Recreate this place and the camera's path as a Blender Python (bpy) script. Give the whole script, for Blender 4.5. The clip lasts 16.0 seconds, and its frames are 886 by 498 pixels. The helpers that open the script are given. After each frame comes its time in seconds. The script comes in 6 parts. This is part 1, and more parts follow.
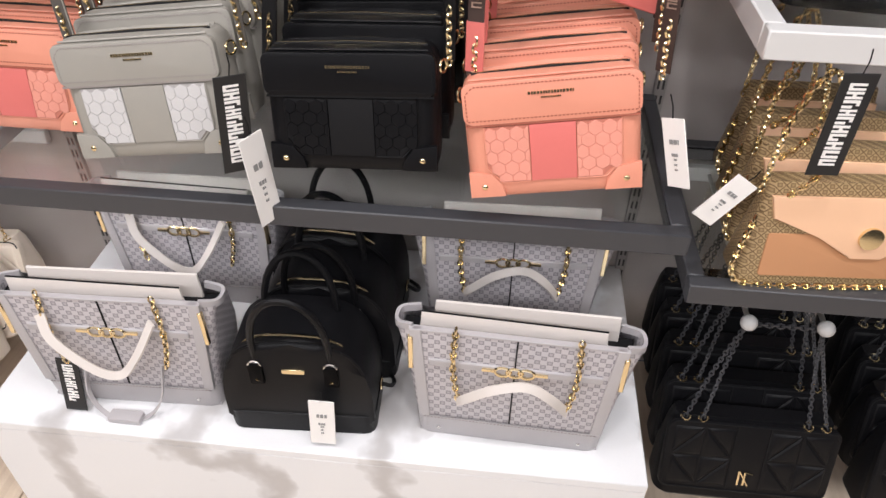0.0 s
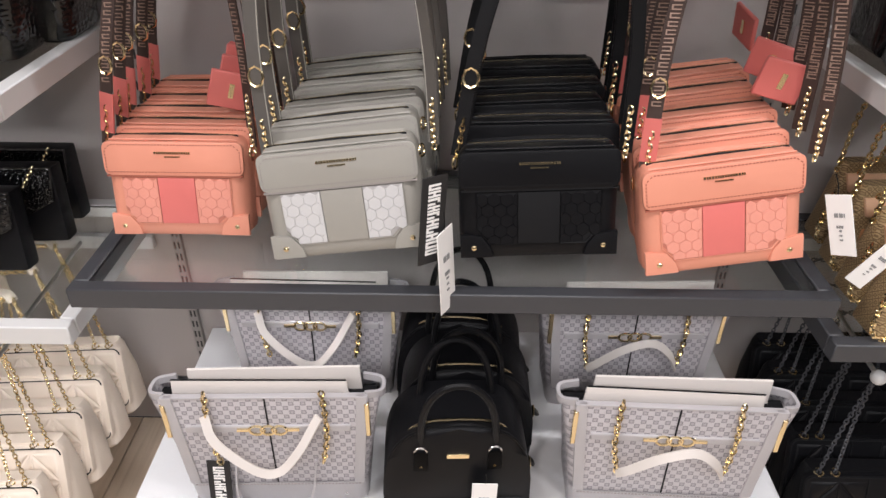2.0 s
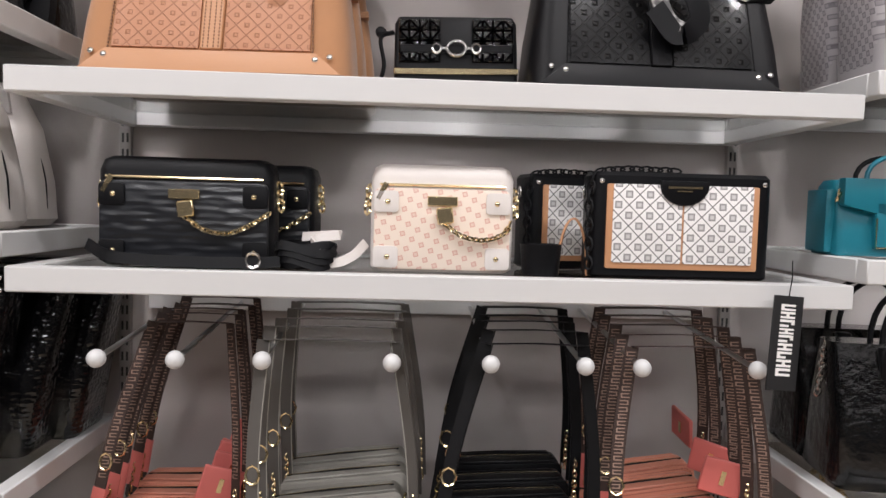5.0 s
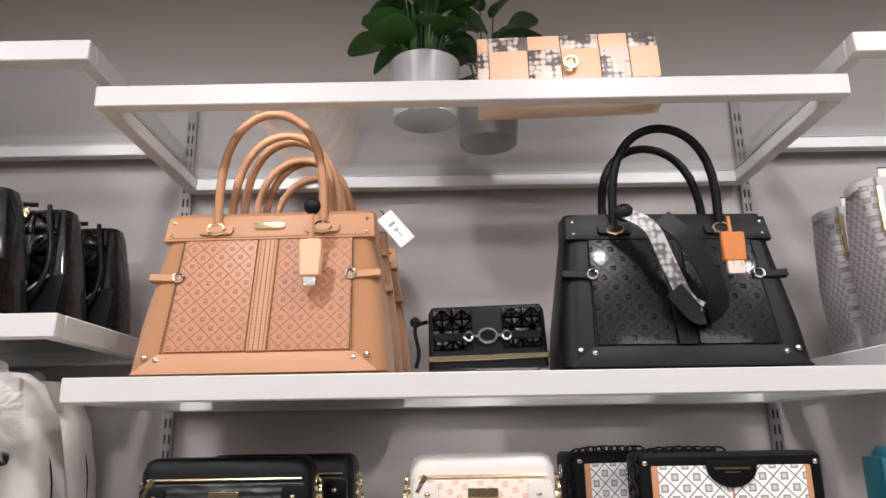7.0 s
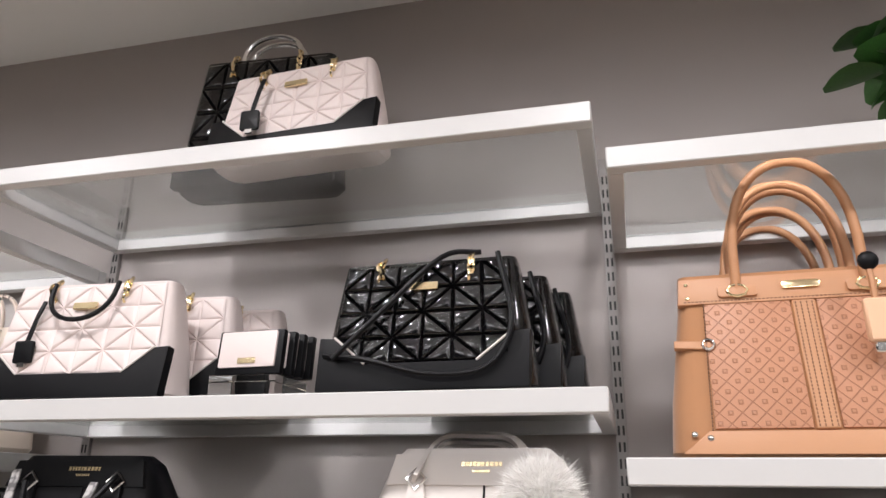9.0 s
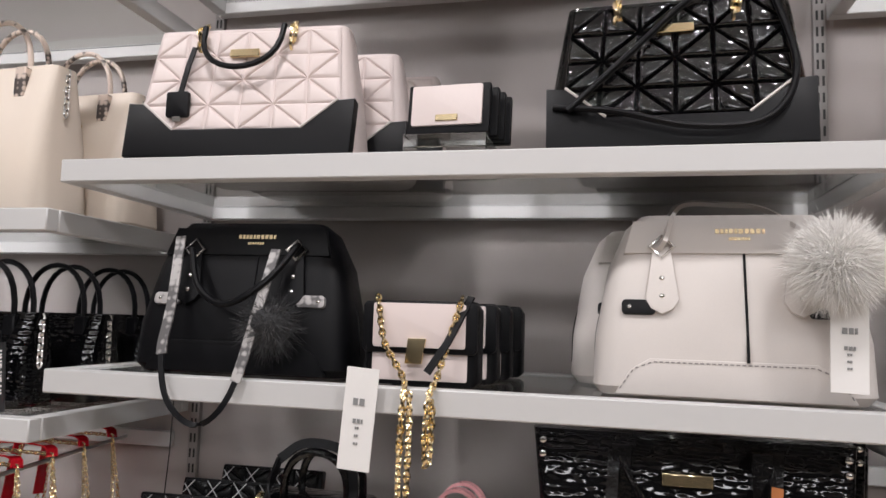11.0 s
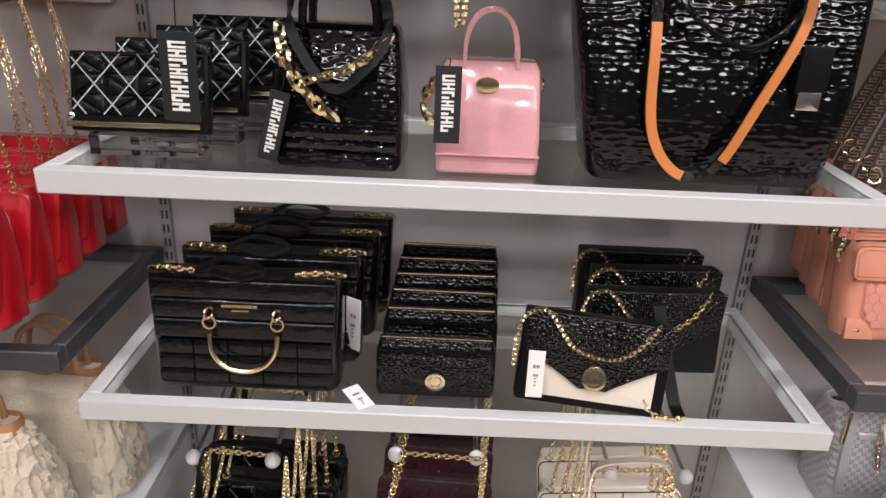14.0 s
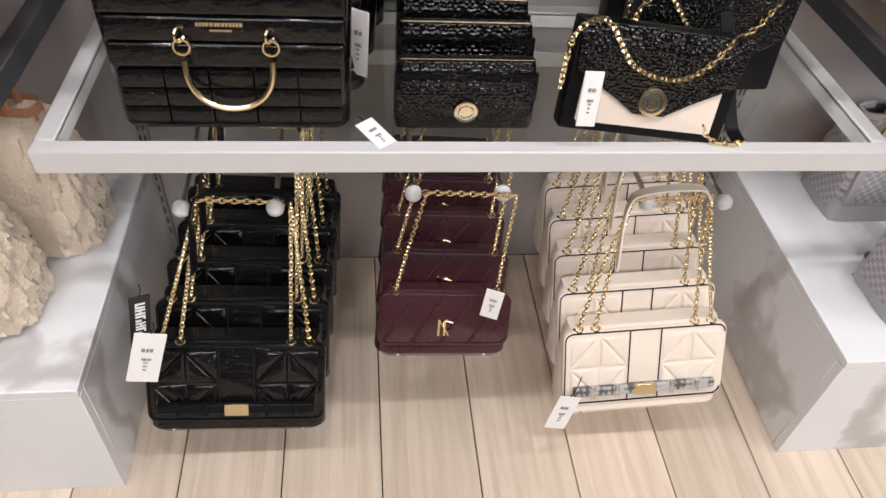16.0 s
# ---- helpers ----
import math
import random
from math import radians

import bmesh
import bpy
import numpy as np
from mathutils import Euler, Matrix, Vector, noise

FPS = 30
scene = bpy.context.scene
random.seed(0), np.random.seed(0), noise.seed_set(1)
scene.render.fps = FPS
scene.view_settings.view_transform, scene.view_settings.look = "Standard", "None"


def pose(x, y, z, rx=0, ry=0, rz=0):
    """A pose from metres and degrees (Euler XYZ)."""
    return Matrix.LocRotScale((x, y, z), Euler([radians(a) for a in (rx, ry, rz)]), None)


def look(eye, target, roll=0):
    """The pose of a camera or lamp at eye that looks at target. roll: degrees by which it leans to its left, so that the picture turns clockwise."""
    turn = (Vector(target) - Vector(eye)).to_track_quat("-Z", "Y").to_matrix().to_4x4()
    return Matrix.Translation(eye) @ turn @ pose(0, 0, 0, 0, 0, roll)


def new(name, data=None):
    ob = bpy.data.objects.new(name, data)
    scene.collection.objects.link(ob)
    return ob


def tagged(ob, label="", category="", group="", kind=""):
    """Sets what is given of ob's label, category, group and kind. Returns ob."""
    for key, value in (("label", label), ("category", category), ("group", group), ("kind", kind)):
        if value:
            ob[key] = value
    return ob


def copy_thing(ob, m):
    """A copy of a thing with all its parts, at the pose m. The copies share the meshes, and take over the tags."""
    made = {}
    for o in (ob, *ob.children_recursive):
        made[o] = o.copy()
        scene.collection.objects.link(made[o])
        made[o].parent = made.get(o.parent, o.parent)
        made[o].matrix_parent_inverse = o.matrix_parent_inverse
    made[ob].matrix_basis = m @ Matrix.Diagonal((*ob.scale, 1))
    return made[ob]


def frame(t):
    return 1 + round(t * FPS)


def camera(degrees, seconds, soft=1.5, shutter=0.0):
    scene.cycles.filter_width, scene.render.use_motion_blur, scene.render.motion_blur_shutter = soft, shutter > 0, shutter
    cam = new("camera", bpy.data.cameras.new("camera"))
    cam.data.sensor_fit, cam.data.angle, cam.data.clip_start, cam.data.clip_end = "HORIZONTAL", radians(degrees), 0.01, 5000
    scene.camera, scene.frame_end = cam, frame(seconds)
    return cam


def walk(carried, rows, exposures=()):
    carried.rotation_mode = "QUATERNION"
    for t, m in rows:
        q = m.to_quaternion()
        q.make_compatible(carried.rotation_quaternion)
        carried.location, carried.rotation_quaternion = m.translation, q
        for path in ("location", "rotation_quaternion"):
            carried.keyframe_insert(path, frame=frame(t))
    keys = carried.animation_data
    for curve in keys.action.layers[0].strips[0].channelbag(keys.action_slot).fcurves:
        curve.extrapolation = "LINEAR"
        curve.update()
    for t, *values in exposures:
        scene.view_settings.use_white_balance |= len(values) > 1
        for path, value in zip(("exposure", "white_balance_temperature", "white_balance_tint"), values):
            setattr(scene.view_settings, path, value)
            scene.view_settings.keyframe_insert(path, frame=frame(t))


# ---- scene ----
cam = camera(63.7, 16.0)
PATH = [
    (0, (0.33, 0.188, 1.363), (0.179, 1.723, 0.089), 0.8),
    (0.5, (0.198, 0.207, 1.348), (-0.008, 1.757, 0.101), 0.9),
    (1, (0.118, 0.242, 1.354), (-0.069, 1.804, 0.118), 0.2),
    (1.5, (0.061, 0.198, 1.37), (-0.039, 1.814, 0.195), 0.1),
    (2, (0.0, 0.114, 1.399), (-0.024, 1.796, 0.317), 0.3),
    (2.5, (-0.026, 0.047, 1.391), (0.005, 1.827, 0.479), 0.7),
    (3, (-0.035, 0.033, 1.395), (0.027, 1.876, 0.62), 1.2),
    (3.5, (-0.04, 0.031, 1.416), (0.031, 1.919, 0.762), 1.4),
    (4, (-0.036, 0.02, 1.429), (0.033, 1.966, 0.973), 1.6),
    (4.5, (-0.037, 0.006, 1.461), (0.043, 1.983, 1.169), 1.8),
    (5, (-0.042, 0.0, 1.475), (0.047, 1.994, 1.362), 1.6),
    (5.2, (-0.042, -0.006, 1.479), (0.048, 1.992, 1.475), 1.4),
    (7.3, (-0.048, -0.046, 1.618), (-0.095, 1.886, 2.13), -1.7),
    (7.5, (-0.085, -0.071, 1.65), (-0.187, 1.871, 2.116), -1.6),
    (8, (-0.274, -0.054, 1.601), (-0.443, 1.853, 2.179), -2.5),
    (8.5, (-0.438, -0.038, 1.632), (-0.815, 1.826, 2.251), -1.1),
    (9, (-0.592, -0.023, 1.614), (-1.066, 1.814, 2.247), 0.6),
    (9.2, (-0.658, -0.031, 1.611), (-1.141, 1.813, 2.217), 1.1),
    (11.3, (-1.032, 0.071, 1.512), (-1.446, 2.026, 1.596), 2.4),
    (11.5, (-1.067, 0.066, 1.517), (-1.408, 2.037, 1.52), 2.2),
    (12, (-1.115, 0.031, 1.49), (-1.305, 2.016, 1.332), 1.9),
    (12.5, (-1.153, -0.005, 1.459), (-1.228, 1.971, 1.16), 1.4),
    (13, (-1.192, -0.02, 1.434), (-1.192, 1.932, 0.998), 1.3),
    (13.5, (-1.206, 0.006, 1.393), (-1.214, 1.917, 0.804), 1.5),
    (14, (-1.246, 0.063, 1.349), (-1.25, 1.907, 0.574), 2.4),
    (14.5, (-1.281, 0.136, 1.306), (-1.25, 1.884, 0.335), 2.8),
    (15, (-1.29, 0.191, 1.297), (-1.202, 1.806, 0.121), 2.5),
    (15.5, (-1.33, 0.216, 1.286), (-1.155, 1.714, -0.027), 3.7),
    (16, (-1.399, 0.237, 1.26), (-1.169, 1.628, -0.159), 5.8),
]
walk(cam, [(t, look(eye, target, roll)) for t, eye, target, roll in PATH], [(0, 0.1), (1.0, -0.03), (2.0, 0.05), (3.5, 0.05), (5, -0.25), (7.5, -0.12), (9, -0.15), (11.5, -0.55), (12.5, -0.42), (13.5, -0.25), (14.5, -0.03), (15.5, 0.0), (16, -0.06)])

# ---- light ----
world = bpy.data.worlds.new("world")
world.use_nodes = True
scene.world = world
world.node_tree.nodes["Background"].inputs[0].default_value = (0.9, 0.93, 1.0, 1)
world.node_tree.nodes["Background"].inputs[1].default_value = 0.03

CEIL = 2.80
WALL_Y = 1.45


def spot_lamp(x, y, tx, ty, tz, watts, size=58):
    data = bpy.data.lights.new("spot", "SPOT")
    data.energy, data.spot_size, data.spot_blend = watts, radians(size), 1.0
    data.shadow_soft_size, data.color = 0.055, (1.0, 0.965, 0.985)
    ob = new("spot_lamp", data)
    ob.matrix_world = look((x, y, CEIL - 0.12), (tx, ty, tz))
    return ob


def fill_panel_lamp(x, y, w, h, watts):
    data = bpy.data.lights.new("panel", "AREA")
    data.shape, data.size, data.size_y, data.energy, data.color = "RECTANGLE", w, h, watts, (0.985, 0.97, 1.0)
    ob = new("fill_panel_lamp", data)
    ob.matrix_world = pose(x, y, CEIL - 0.03)
    return ob


# The first and last spots are additions that brighten the end bays.
SPOTS = [(-3.15, 0.36), (-2.3, 0.36), (-1.45, 0.36), (-0.55, 0.36), (0.35, 0.36), (1.2, 0.36), (2.05, 0.36)]
for sx, sy in SPOTS:
    spot_lamp(sx, sy, sx + 0.05, 1.0, 0.6, 45, 150)
# Soft fill: unseen panels added over the aisle to brighten the bag fronts.
FILL_PANELS = [(-2.2, -1.6), (-0.4, -1.6), (1.4, -1.6)]
for px, py in FILL_PANELS:
    fill_panel_lamp(px, py, 1.2, 0.6, 50)


# ---- materials ----
def node(nt, kind, **ins):
    n = nt.nodes.new(kind)
    for key, value in ins.items():
        n.inputs[key.replace("_", " ")].default_value = value
    return n


def mat(name, color, rough=0.5, metal=0.0, var=0.12, scale=40.0, bump=0.15, coarse=6.0, coat=0.0, tint=None, sheen=0.0, dist=0.001):
    """A worn surface: two scales of noise drive tone, gloss and fine relief."""
    m = bpy.data.materials.new(name)
    m.use_nodes = True
    nt = m.node_tree
    b = nt.nodes["Principled BSDF"]
    tc = nt.nodes.new("ShaderNodeTexCoord")
    fine = node(nt, "ShaderNodeTexNoise", Scale=scale * 6, Detail=4.0, Roughness=0.6)
    big = node(nt, "ShaderNodeTexNoise", Scale=coarse, Detail=5.0, Roughness=0.65)
    for n in (fine, big):
        nt.links.new(tc.outputs["Object"], n.inputs["Vector"])
    mix = nt.nodes.new("ShaderNodeMix")
    mix.data_type = "RGBA"
    dark = [c * (1 - var) for c in color[:3]]
    lite = [min(1, c * (1 + var)) for c in (tint or color)[:3]]
    mix.inputs["A"].default_value, mix.inputs["B"].default_value = (*dark, 1), (*lite, 1)
    add = node(nt, "ShaderNodeMath")
    add.operation = "MULTIPLY_ADD"
    add.inputs[1].default_value, add.inputs[2].default_value = 0.5, 0.0
    mul = nt.nodes.new("ShaderNodeMath")
    mul.operation = "ADD"
    nt.links.new(fine.outputs["Fac"], add.inputs[0])
    half = nt.nodes.new("ShaderNodeMath")
    half.operation = "MULTIPLY"
    half.inputs[1].default_value = 0.5
    nt.links.new(big.outputs["Fac"], half.inputs[0])
    nt.links.new(add.outputs[0], mul.inputs[0])
    nt.links.new(half.outputs[0], mul.inputs[1])
    nt.links.new(mul.outputs[0], mix.inputs["Factor"])
    nt.links.new(mix.outputs["Result"], b.inputs["Base Color"])
    mr = node(nt, "ShaderNodeMapRange")
    mr.inputs["To Min"].default_value, mr.inputs["To Max"].default_value = max(0.02, rough * 0.75), min(1, rough * 1.25)
    nt.links.new(big.outputs["Fac"], mr.inputs["Value"])
    nt.links.new(mr.outputs[0], b.inputs["Roughness"])
    b.inputs["Metallic"].default_value = metal
    b.inputs["Coat Weight"].default_value = coat
    b.inputs["Coat Roughness"].default_value = 0.06
    b.inputs["Sheen Weight"].default_value = sheen
    if bump:
        bp = node(nt, "ShaderNodeBump", Strength=bump, Distance=dist)
        nt.links.new(fine.outputs["Fac"], bp.inputs["Height"])
        nt.links.new(bp.outputs[0], b.inputs["Normal"])
    return m


def glass_mat(name, color=(0.92, 0.96, 0.95)):
    m = bpy.data.materials.new(name)
    m.use_nodes = True
    b = m.node_tree.nodes["Principled BSDF"]
    b.inputs["Base Color"].default_value = (*color, 1)
    b.inputs["Transmission Weight"].default_value = 1.0
    b.inputs["Roughness"].default_value = 0.02
    b.inputs["IOR"].default_value = 1.46
    return m


def glow_mat(name, strength):
    m = bpy.data.materials.new(name)
    m.use_nodes = True
    b = m.node_tree.nodes["Principled BSDF"]
    b.inputs["Emission Color"].default_value = (1, 0.95, 0.9, 1)
    b.inputs["Emission Strength"].default_value = strength
    return m


M_WALL = mat("taupe_wall_paint", (0.40, 0.365, 0.35), 0.75, var=0.05, scale=60, bump=0.12, coarse=2)
# Dark only to cut bounce light and reflections from the unseen walls.
M_FAR = mat("dark_unseen_wall", (0.07, 0.067, 0.065), 0.7, var=0.08, scale=60, bump=0.12, coarse=2)
M_CEIL = mat("white_ceiling_paint", (0.84, 0.84, 0.83), 0.85, var=0.03, bump=0.1, coarse=2)
M_WHITE = mat("white_powder_coat", (0.61, 0.605, 0.60), 0.38, var=0.03, scale=90, bump=0.06)
M_DARK = mat("charcoal_powder_coat", (0.045, 0.046, 0.052), 0.45, var=0.1, scale=90, bump=0.08)
M_STEEL = mat("satin_steel", (0.62, 0.62, 0.62), 0.3, 1.0, var=0.06, bump=0.03)
M_UPR = mat("grey_upright_paint", (0.30, 0.28, 0.27), 0.5, var=0.05)
M_SLOT = mat("dark_slot", (0.03, 0.03, 0.03), 0.7)
M_GLASS = glass_mat("shelf_glass")
M_GOLD = mat("polished_gold", (0.86, 0.71, 0.44), 0.2, 1.0, var=0.06, bump=0.02)
M_SILVER = mat("polished_nickel", (0.75, 0.74, 0.72), 0.2, 1.0, var=0.04, bump=0.02)


def marble():
    m = mat("white_marble", (0.76, 0.765, 0.78), 0.3, var=0.05, coarse=3, bump=0.02)
    nt = m.node_tree
    b = nt.nodes["Principled BSDF"]
    tc = nt.nodes.new("ShaderNodeTexCoord")
    w = node(nt, "ShaderNodeTexWave", Scale=0.9, Distortion=14.0, Detail=6.0, Detail_Scale=1.6)
    nt.links.new(tc.outputs["Object"], w.inputs["Vector"])
    r = nt.nodes.new("ShaderNodeValToRGB")
    r.color_ramp.elements[0].color, r.color_ramp.elements[0].position = (0.55, 0.52, 0.50, 1), 0.0
    r.color_ramp.elements[1].color, r.color_ramp.elements[1].position = (1, 1, 1, 1), 0.16
    nt.links.new(w.outputs["Fac"], r.inputs[0])
    mx = nt.nodes.new("ShaderNodeMix")
    mx.data_type, mx.blend_type = "RGBA", "MULTIPLY"
    mx.inputs["Factor"].default_value = 0.75
    old = b.inputs["Base Color"].links[0].from_socket
    nt.links.new(old, mx.inputs["A"])
    nt.links.new(r.outputs[0], mx.inputs["B"])
    nt.links.new(mx.outputs["Result"], b.inputs["Base Color"])
    return m


M_MARBLE = marble()


def plank_mat():
    m = mat("oak_plank", (0.60, 0.49, 0.385), 0.42, var=0.12, coarse=5, bump=0.05, tint=(0.68, 0.575, 0.46))
    nt = m.node_tree
    b = nt.nodes["Principled BSDF"]
    tc = nt.nodes.new("ShaderNodeTexCoord")
    info = nt.nodes.new("ShaderNodeObjectInfo")
    mp = node(nt, "ShaderNodeMapping")
    mp.inputs["Scale"].default_value = (30, 1.6, 1)
    nt.links.new(tc.outputs["Object"], mp.inputs["Vector"])
    n = node(nt, "ShaderNodeTexNoise", Scale=2.0, Detail=6.0, Distortion=0.6)
    n.noise_dimensions = "4D"
    nt.links.new(mp.outputs[0], n.inputs["Vector"])
    off = nt.nodes.new("ShaderNodeMath")
    off.operation = "MULTIPLY"
    off.inputs[1].default_value = 40
    nt.links.new(info.outputs["Random"], off.inputs[0])
    nt.links.new(off.outputs[0], n.inputs["W"])
    mx = nt.nodes.new("ShaderNodeMix")
    mx.data_type, mx.blend_type = "RGBA", "MULTIPLY"
    mx.inputs["Factor"].default_value = 0.4
    r = nt.nodes.new("ShaderNodeValToRGB")
    r.color_ramp.elements[0].position, r.color_ramp.elements[0].color = 0.3, (0.5, 0.42, 0.36, 1)
    r.color_ramp.elements[1].position, r.color_ramp.elements[1].color = 0.6, (1, 1, 1, 1)
    nt.links.new(n.outputs["Fac"], r.inputs[0])
    nt.links.new(b.inputs["Base Color"].links[0].from_socket, mx.inputs["A"])
    nt.links.new(r.outputs[0], mx.inputs["B"])
    hs = nt.nodes.new("ShaderNodeHueSaturation")
    v = node(nt, "ShaderNodeMapRange")
    v.inputs["To Min"].default_value, v.inputs["To Max"].default_value = 0.88, 1.12
    nt.links.new(info.outputs["Random"], v.inputs["Value"])
    nt.links.new(v.outputs[0], hs.inputs["Value"])
    nt.links.new(mx.outputs["Result"], hs.inputs["Color"])
    nt.links.new(hs.outputs[0], b.inputs["Base Color"])
    return m


M_PLANK = plank_mat()


# ---- mesh tools ----
def obj(name, bm, material, smooth=True):
    me = bpy.data.meshes.new(name)
    bmesh.ops.recalc_face_normals(bm, faces=bm.faces)
    bm.to_mesh(me)
    bm.free()
    if smooth:
        me.shade_smooth()
        me.set_sharp_from_angle(angle=radians(38))
    me.materials.append(material)
    return new(name, me)


def part(name, bm, material, parent, label="", m=None, smooth=True):
    ob = obj(name, bm, material, smooth)
    ob.parent = parent
    if m is not None:
        ob.matrix_basis = m
    if label:
        ob["label"] = label
    return ob


def root(name, m, label, category, group="", kind=""):
    e = new(name)
    e.empty_display_size = 0.05
    e.matrix_basis = m
    return tagged(e, label, category, group, kind)


def box(x0, y0, z0, x1, y1, z1, bevel=0.0, seg=1, bm=None):
    own = bm is None
    b = bmesh.new()
    bmesh.ops.create_cube(b, size=1)
    for v in b.verts:
        v.co = Vector((x0 + (v.co.x + 0.5) * (x1 - x0), y0 + (v.co.y + 0.5) * (y1 - y0), z0 + (v.co.z + 0.5) * (z1 - z0)))
    if bevel:
        bmesh.ops.bevel(b, geom=b.edges[:], offset=bevel, segments=seg, affect="EDGES", profile=0.6)
    if own:
        return b
    join(bm, b)
    return bm


def join(bm, other, m=None):
    me = bpy.data.meshes.new("tmp")
    other.to_mesh(me)
    other.free()
    if m is not None:
        me.transform(m)
    bm.from_mesh(me)
    bpy.data.meshes.remove(me)
    return bm


def structure(name, bm, material, label, category="", smooth=False):
    return tagged(obj(name, bm, material, smooth), label, category or name.split("_")[0], kind="structure")


# ---- the room ----
X0, X1, YB = -4.2, 3.4, -3.0
structure("wall_north", box(X0, WALL_Y, 0, X1, WALL_Y + 0.12, CEIL), M_WALL, "taupe painted shop wall behind the shelves", "wall")
# South, west and east walls are unseen; they close the room and hold light down.
structure("wall_south", box(X0, YB - 0.12, 0, X1, YB, CEIL), M_FAR, "unseen wall across the aisle, darkened to cut bounce", "wall")
structure("wall_west", box(X0 - 0.12, YB - 0.12, 0, X0, WALL_Y + 0.12, CEIL), M_FAR, "unseen end wall, darkened to cut bounce light", "wall")
structure("wall_east", box(X1, YB - 0.12, 0, X1 + 0.12, WALL_Y + 0.12, CEIL), M_FAR, "unseen end wall, darkened to cut bounce light", "wall")
structure("ceiling", box(X0 - 0.12, YB - 0.12, CEIL, X1 + 0.12, WALL_Y + 0.12, CEIL + 0.1), M_CEIL, "white painted shop ceiling", "ceiling")
floor = structure("floor", box(X0, YB, -0.1, X1, WALL_Y, -0.012), M_SLOT, "pale oak plank floor with dark joints", "floor")

for sx, sy in SPOTS:
    fx = root("ceiling_spotlight", pose(sx, sy, CEIL), "small white ceiling spotlight aimed at the shelves", "spotlight", "shop spotlights")
    b = bmesh.new()
    bmesh.ops.create_cone(b, cap_ends=True, segments=20, radius1=0.045, radius2=0.045, depth=0.03, matrix=pose(0, 0, -0.015))
    part("mount", b, M_WHITE, fx)
    b = bmesh.new()
    bmesh.ops.create_cone(b, cap_ends=False, segments=20, radius1=0.05, radius2=0.04, depth=0.09, matrix=pose(0, 0, -0.08))
    part("shade", b, M_WHITE, fx)
# Housings for the added fill panels, which stay out of view.
for px, py in FILL_PANELS:
    fx = root("ceiling_panel_light", pose(px, py, CEIL), "unseen flat white panel added over the aisle as fill", "ceiling light", "shop panel lights")
    part("frame", box(-0.63, -0.33, -0.025, 0.63, 0.33, 0, 0.003), M_WHITE, fx)

# ---- shelving ----
BAY_A, BAY_B, BAY_C, BAY_D = 0.0, -1.2175, 1.2175, -2.435
FRONT, DEEP, RIM_H, RIM_W = 1.0, 0.43, 0.036, 0.026


def shelf(name, cx, z, material, label, group, askew=0.0):
    """A framed glass shelf; z is the middle of its front rail."""
    e = root(name, pose(cx, FRONT, z, 0, 0, askew), label, "shelf", group)
    h = RIM_H / 2
    part("front_rail", box(-0.6, 0, -h, 0.6, RIM_W, h, 0.002), material, e)
    part("back_rail", box(-0.6, DEEP - RIM_W, -h, 0.6, DEEP, h, 0.002), material, e)
    for s in (-1, 1):
        part("side_rail", box(s * 0.6 - (RIM_W if s > 0 else 0), RIM_W + 0.0005, -h, s * 0.6 + (RIM_W if s < 0 else 0), DEEP - RIM_W - 0.0005, h, 0.002), material, e)
    g = part("glass_pane", box(-0.6 + RIM_W, RIM_W, h - 0.012, 0.6 - RIM_W, DEEP - RIM_W, h - 0.003), M_GLASS, e, "clear shelf glass", smooth=False)
    g.visible_shadow = False
    return e


WL, DL = "white powder-coated shelf frame with a clear glass pane", "charcoal metal shelf frame with a clear glass pane"
SHELVES = {"dk": (BAY_A, 0.727, 1), "s2": (BAY_A, 1.362, 0), "s3": (BAY_A, 1.636, 0), "a4": (BAY_A, 2.096, 0),
           "b1": (BAY_B, 0.650, 0), "b2": (BAY_B, 1.031, 0), "b3": (BAY_B, 1.407, 0), "b4": (BAY_B, 1.731, 0), "b5": (BAY_B, 2.180, 0),
           "c1": (BAY_C, 0.637, 1), "c2": (BAY_C, 1.027, 0), "c3": (BAY_C, 1.400, 0), "c4": (BAY_C, 1.672, 0), "c5": (BAY_C, 2.170, 0),
           "d1": (BAY_D, 0.736, 1), "d2": (BAY_D, 1.330, 0), "d3": (BAY_D, 1.655, 0), "d4": (BAY_D, 2.096, 0)}
for cx, z, dark in SHELVES.values():
    shelf("glass_shelf", cx, z, M_DARK if dark else M_WHITE, DL if dark else WL, "dark shelves" if dark else "white shelves")
TOP = {k: v[1] + RIM_H / 2 for k, v in SHELVES.items()}

for x in (BAY_A - 0.609, BAY_A + 0.609, BAY_B - 0.609, BAY_C + 0.609, BAY_D - 0.609):
    e = root("slotted_upright", pose(x, WALL_Y, 0), "slim grey slotted shelving upright on the wall", "upright", "shelf uprights")
    part("channel", box(-0.011, -0.012, 0.02, 0.011, 0, 2.3, 0.001), M_UPR, e)
    b = bmesh.new()
    for i in range(70):
        for s in (-1, 1):
            box(s * 0.0045 - 0.002, -0.0126, 0.1 + i * 0.031, s * 0.0045 + 0.002, -0.011, 0.118 + i * 0.031, 0, 1, b)
    part("slot_strip", b, M_SLOT, e, "dark punched slots", smooth=False)


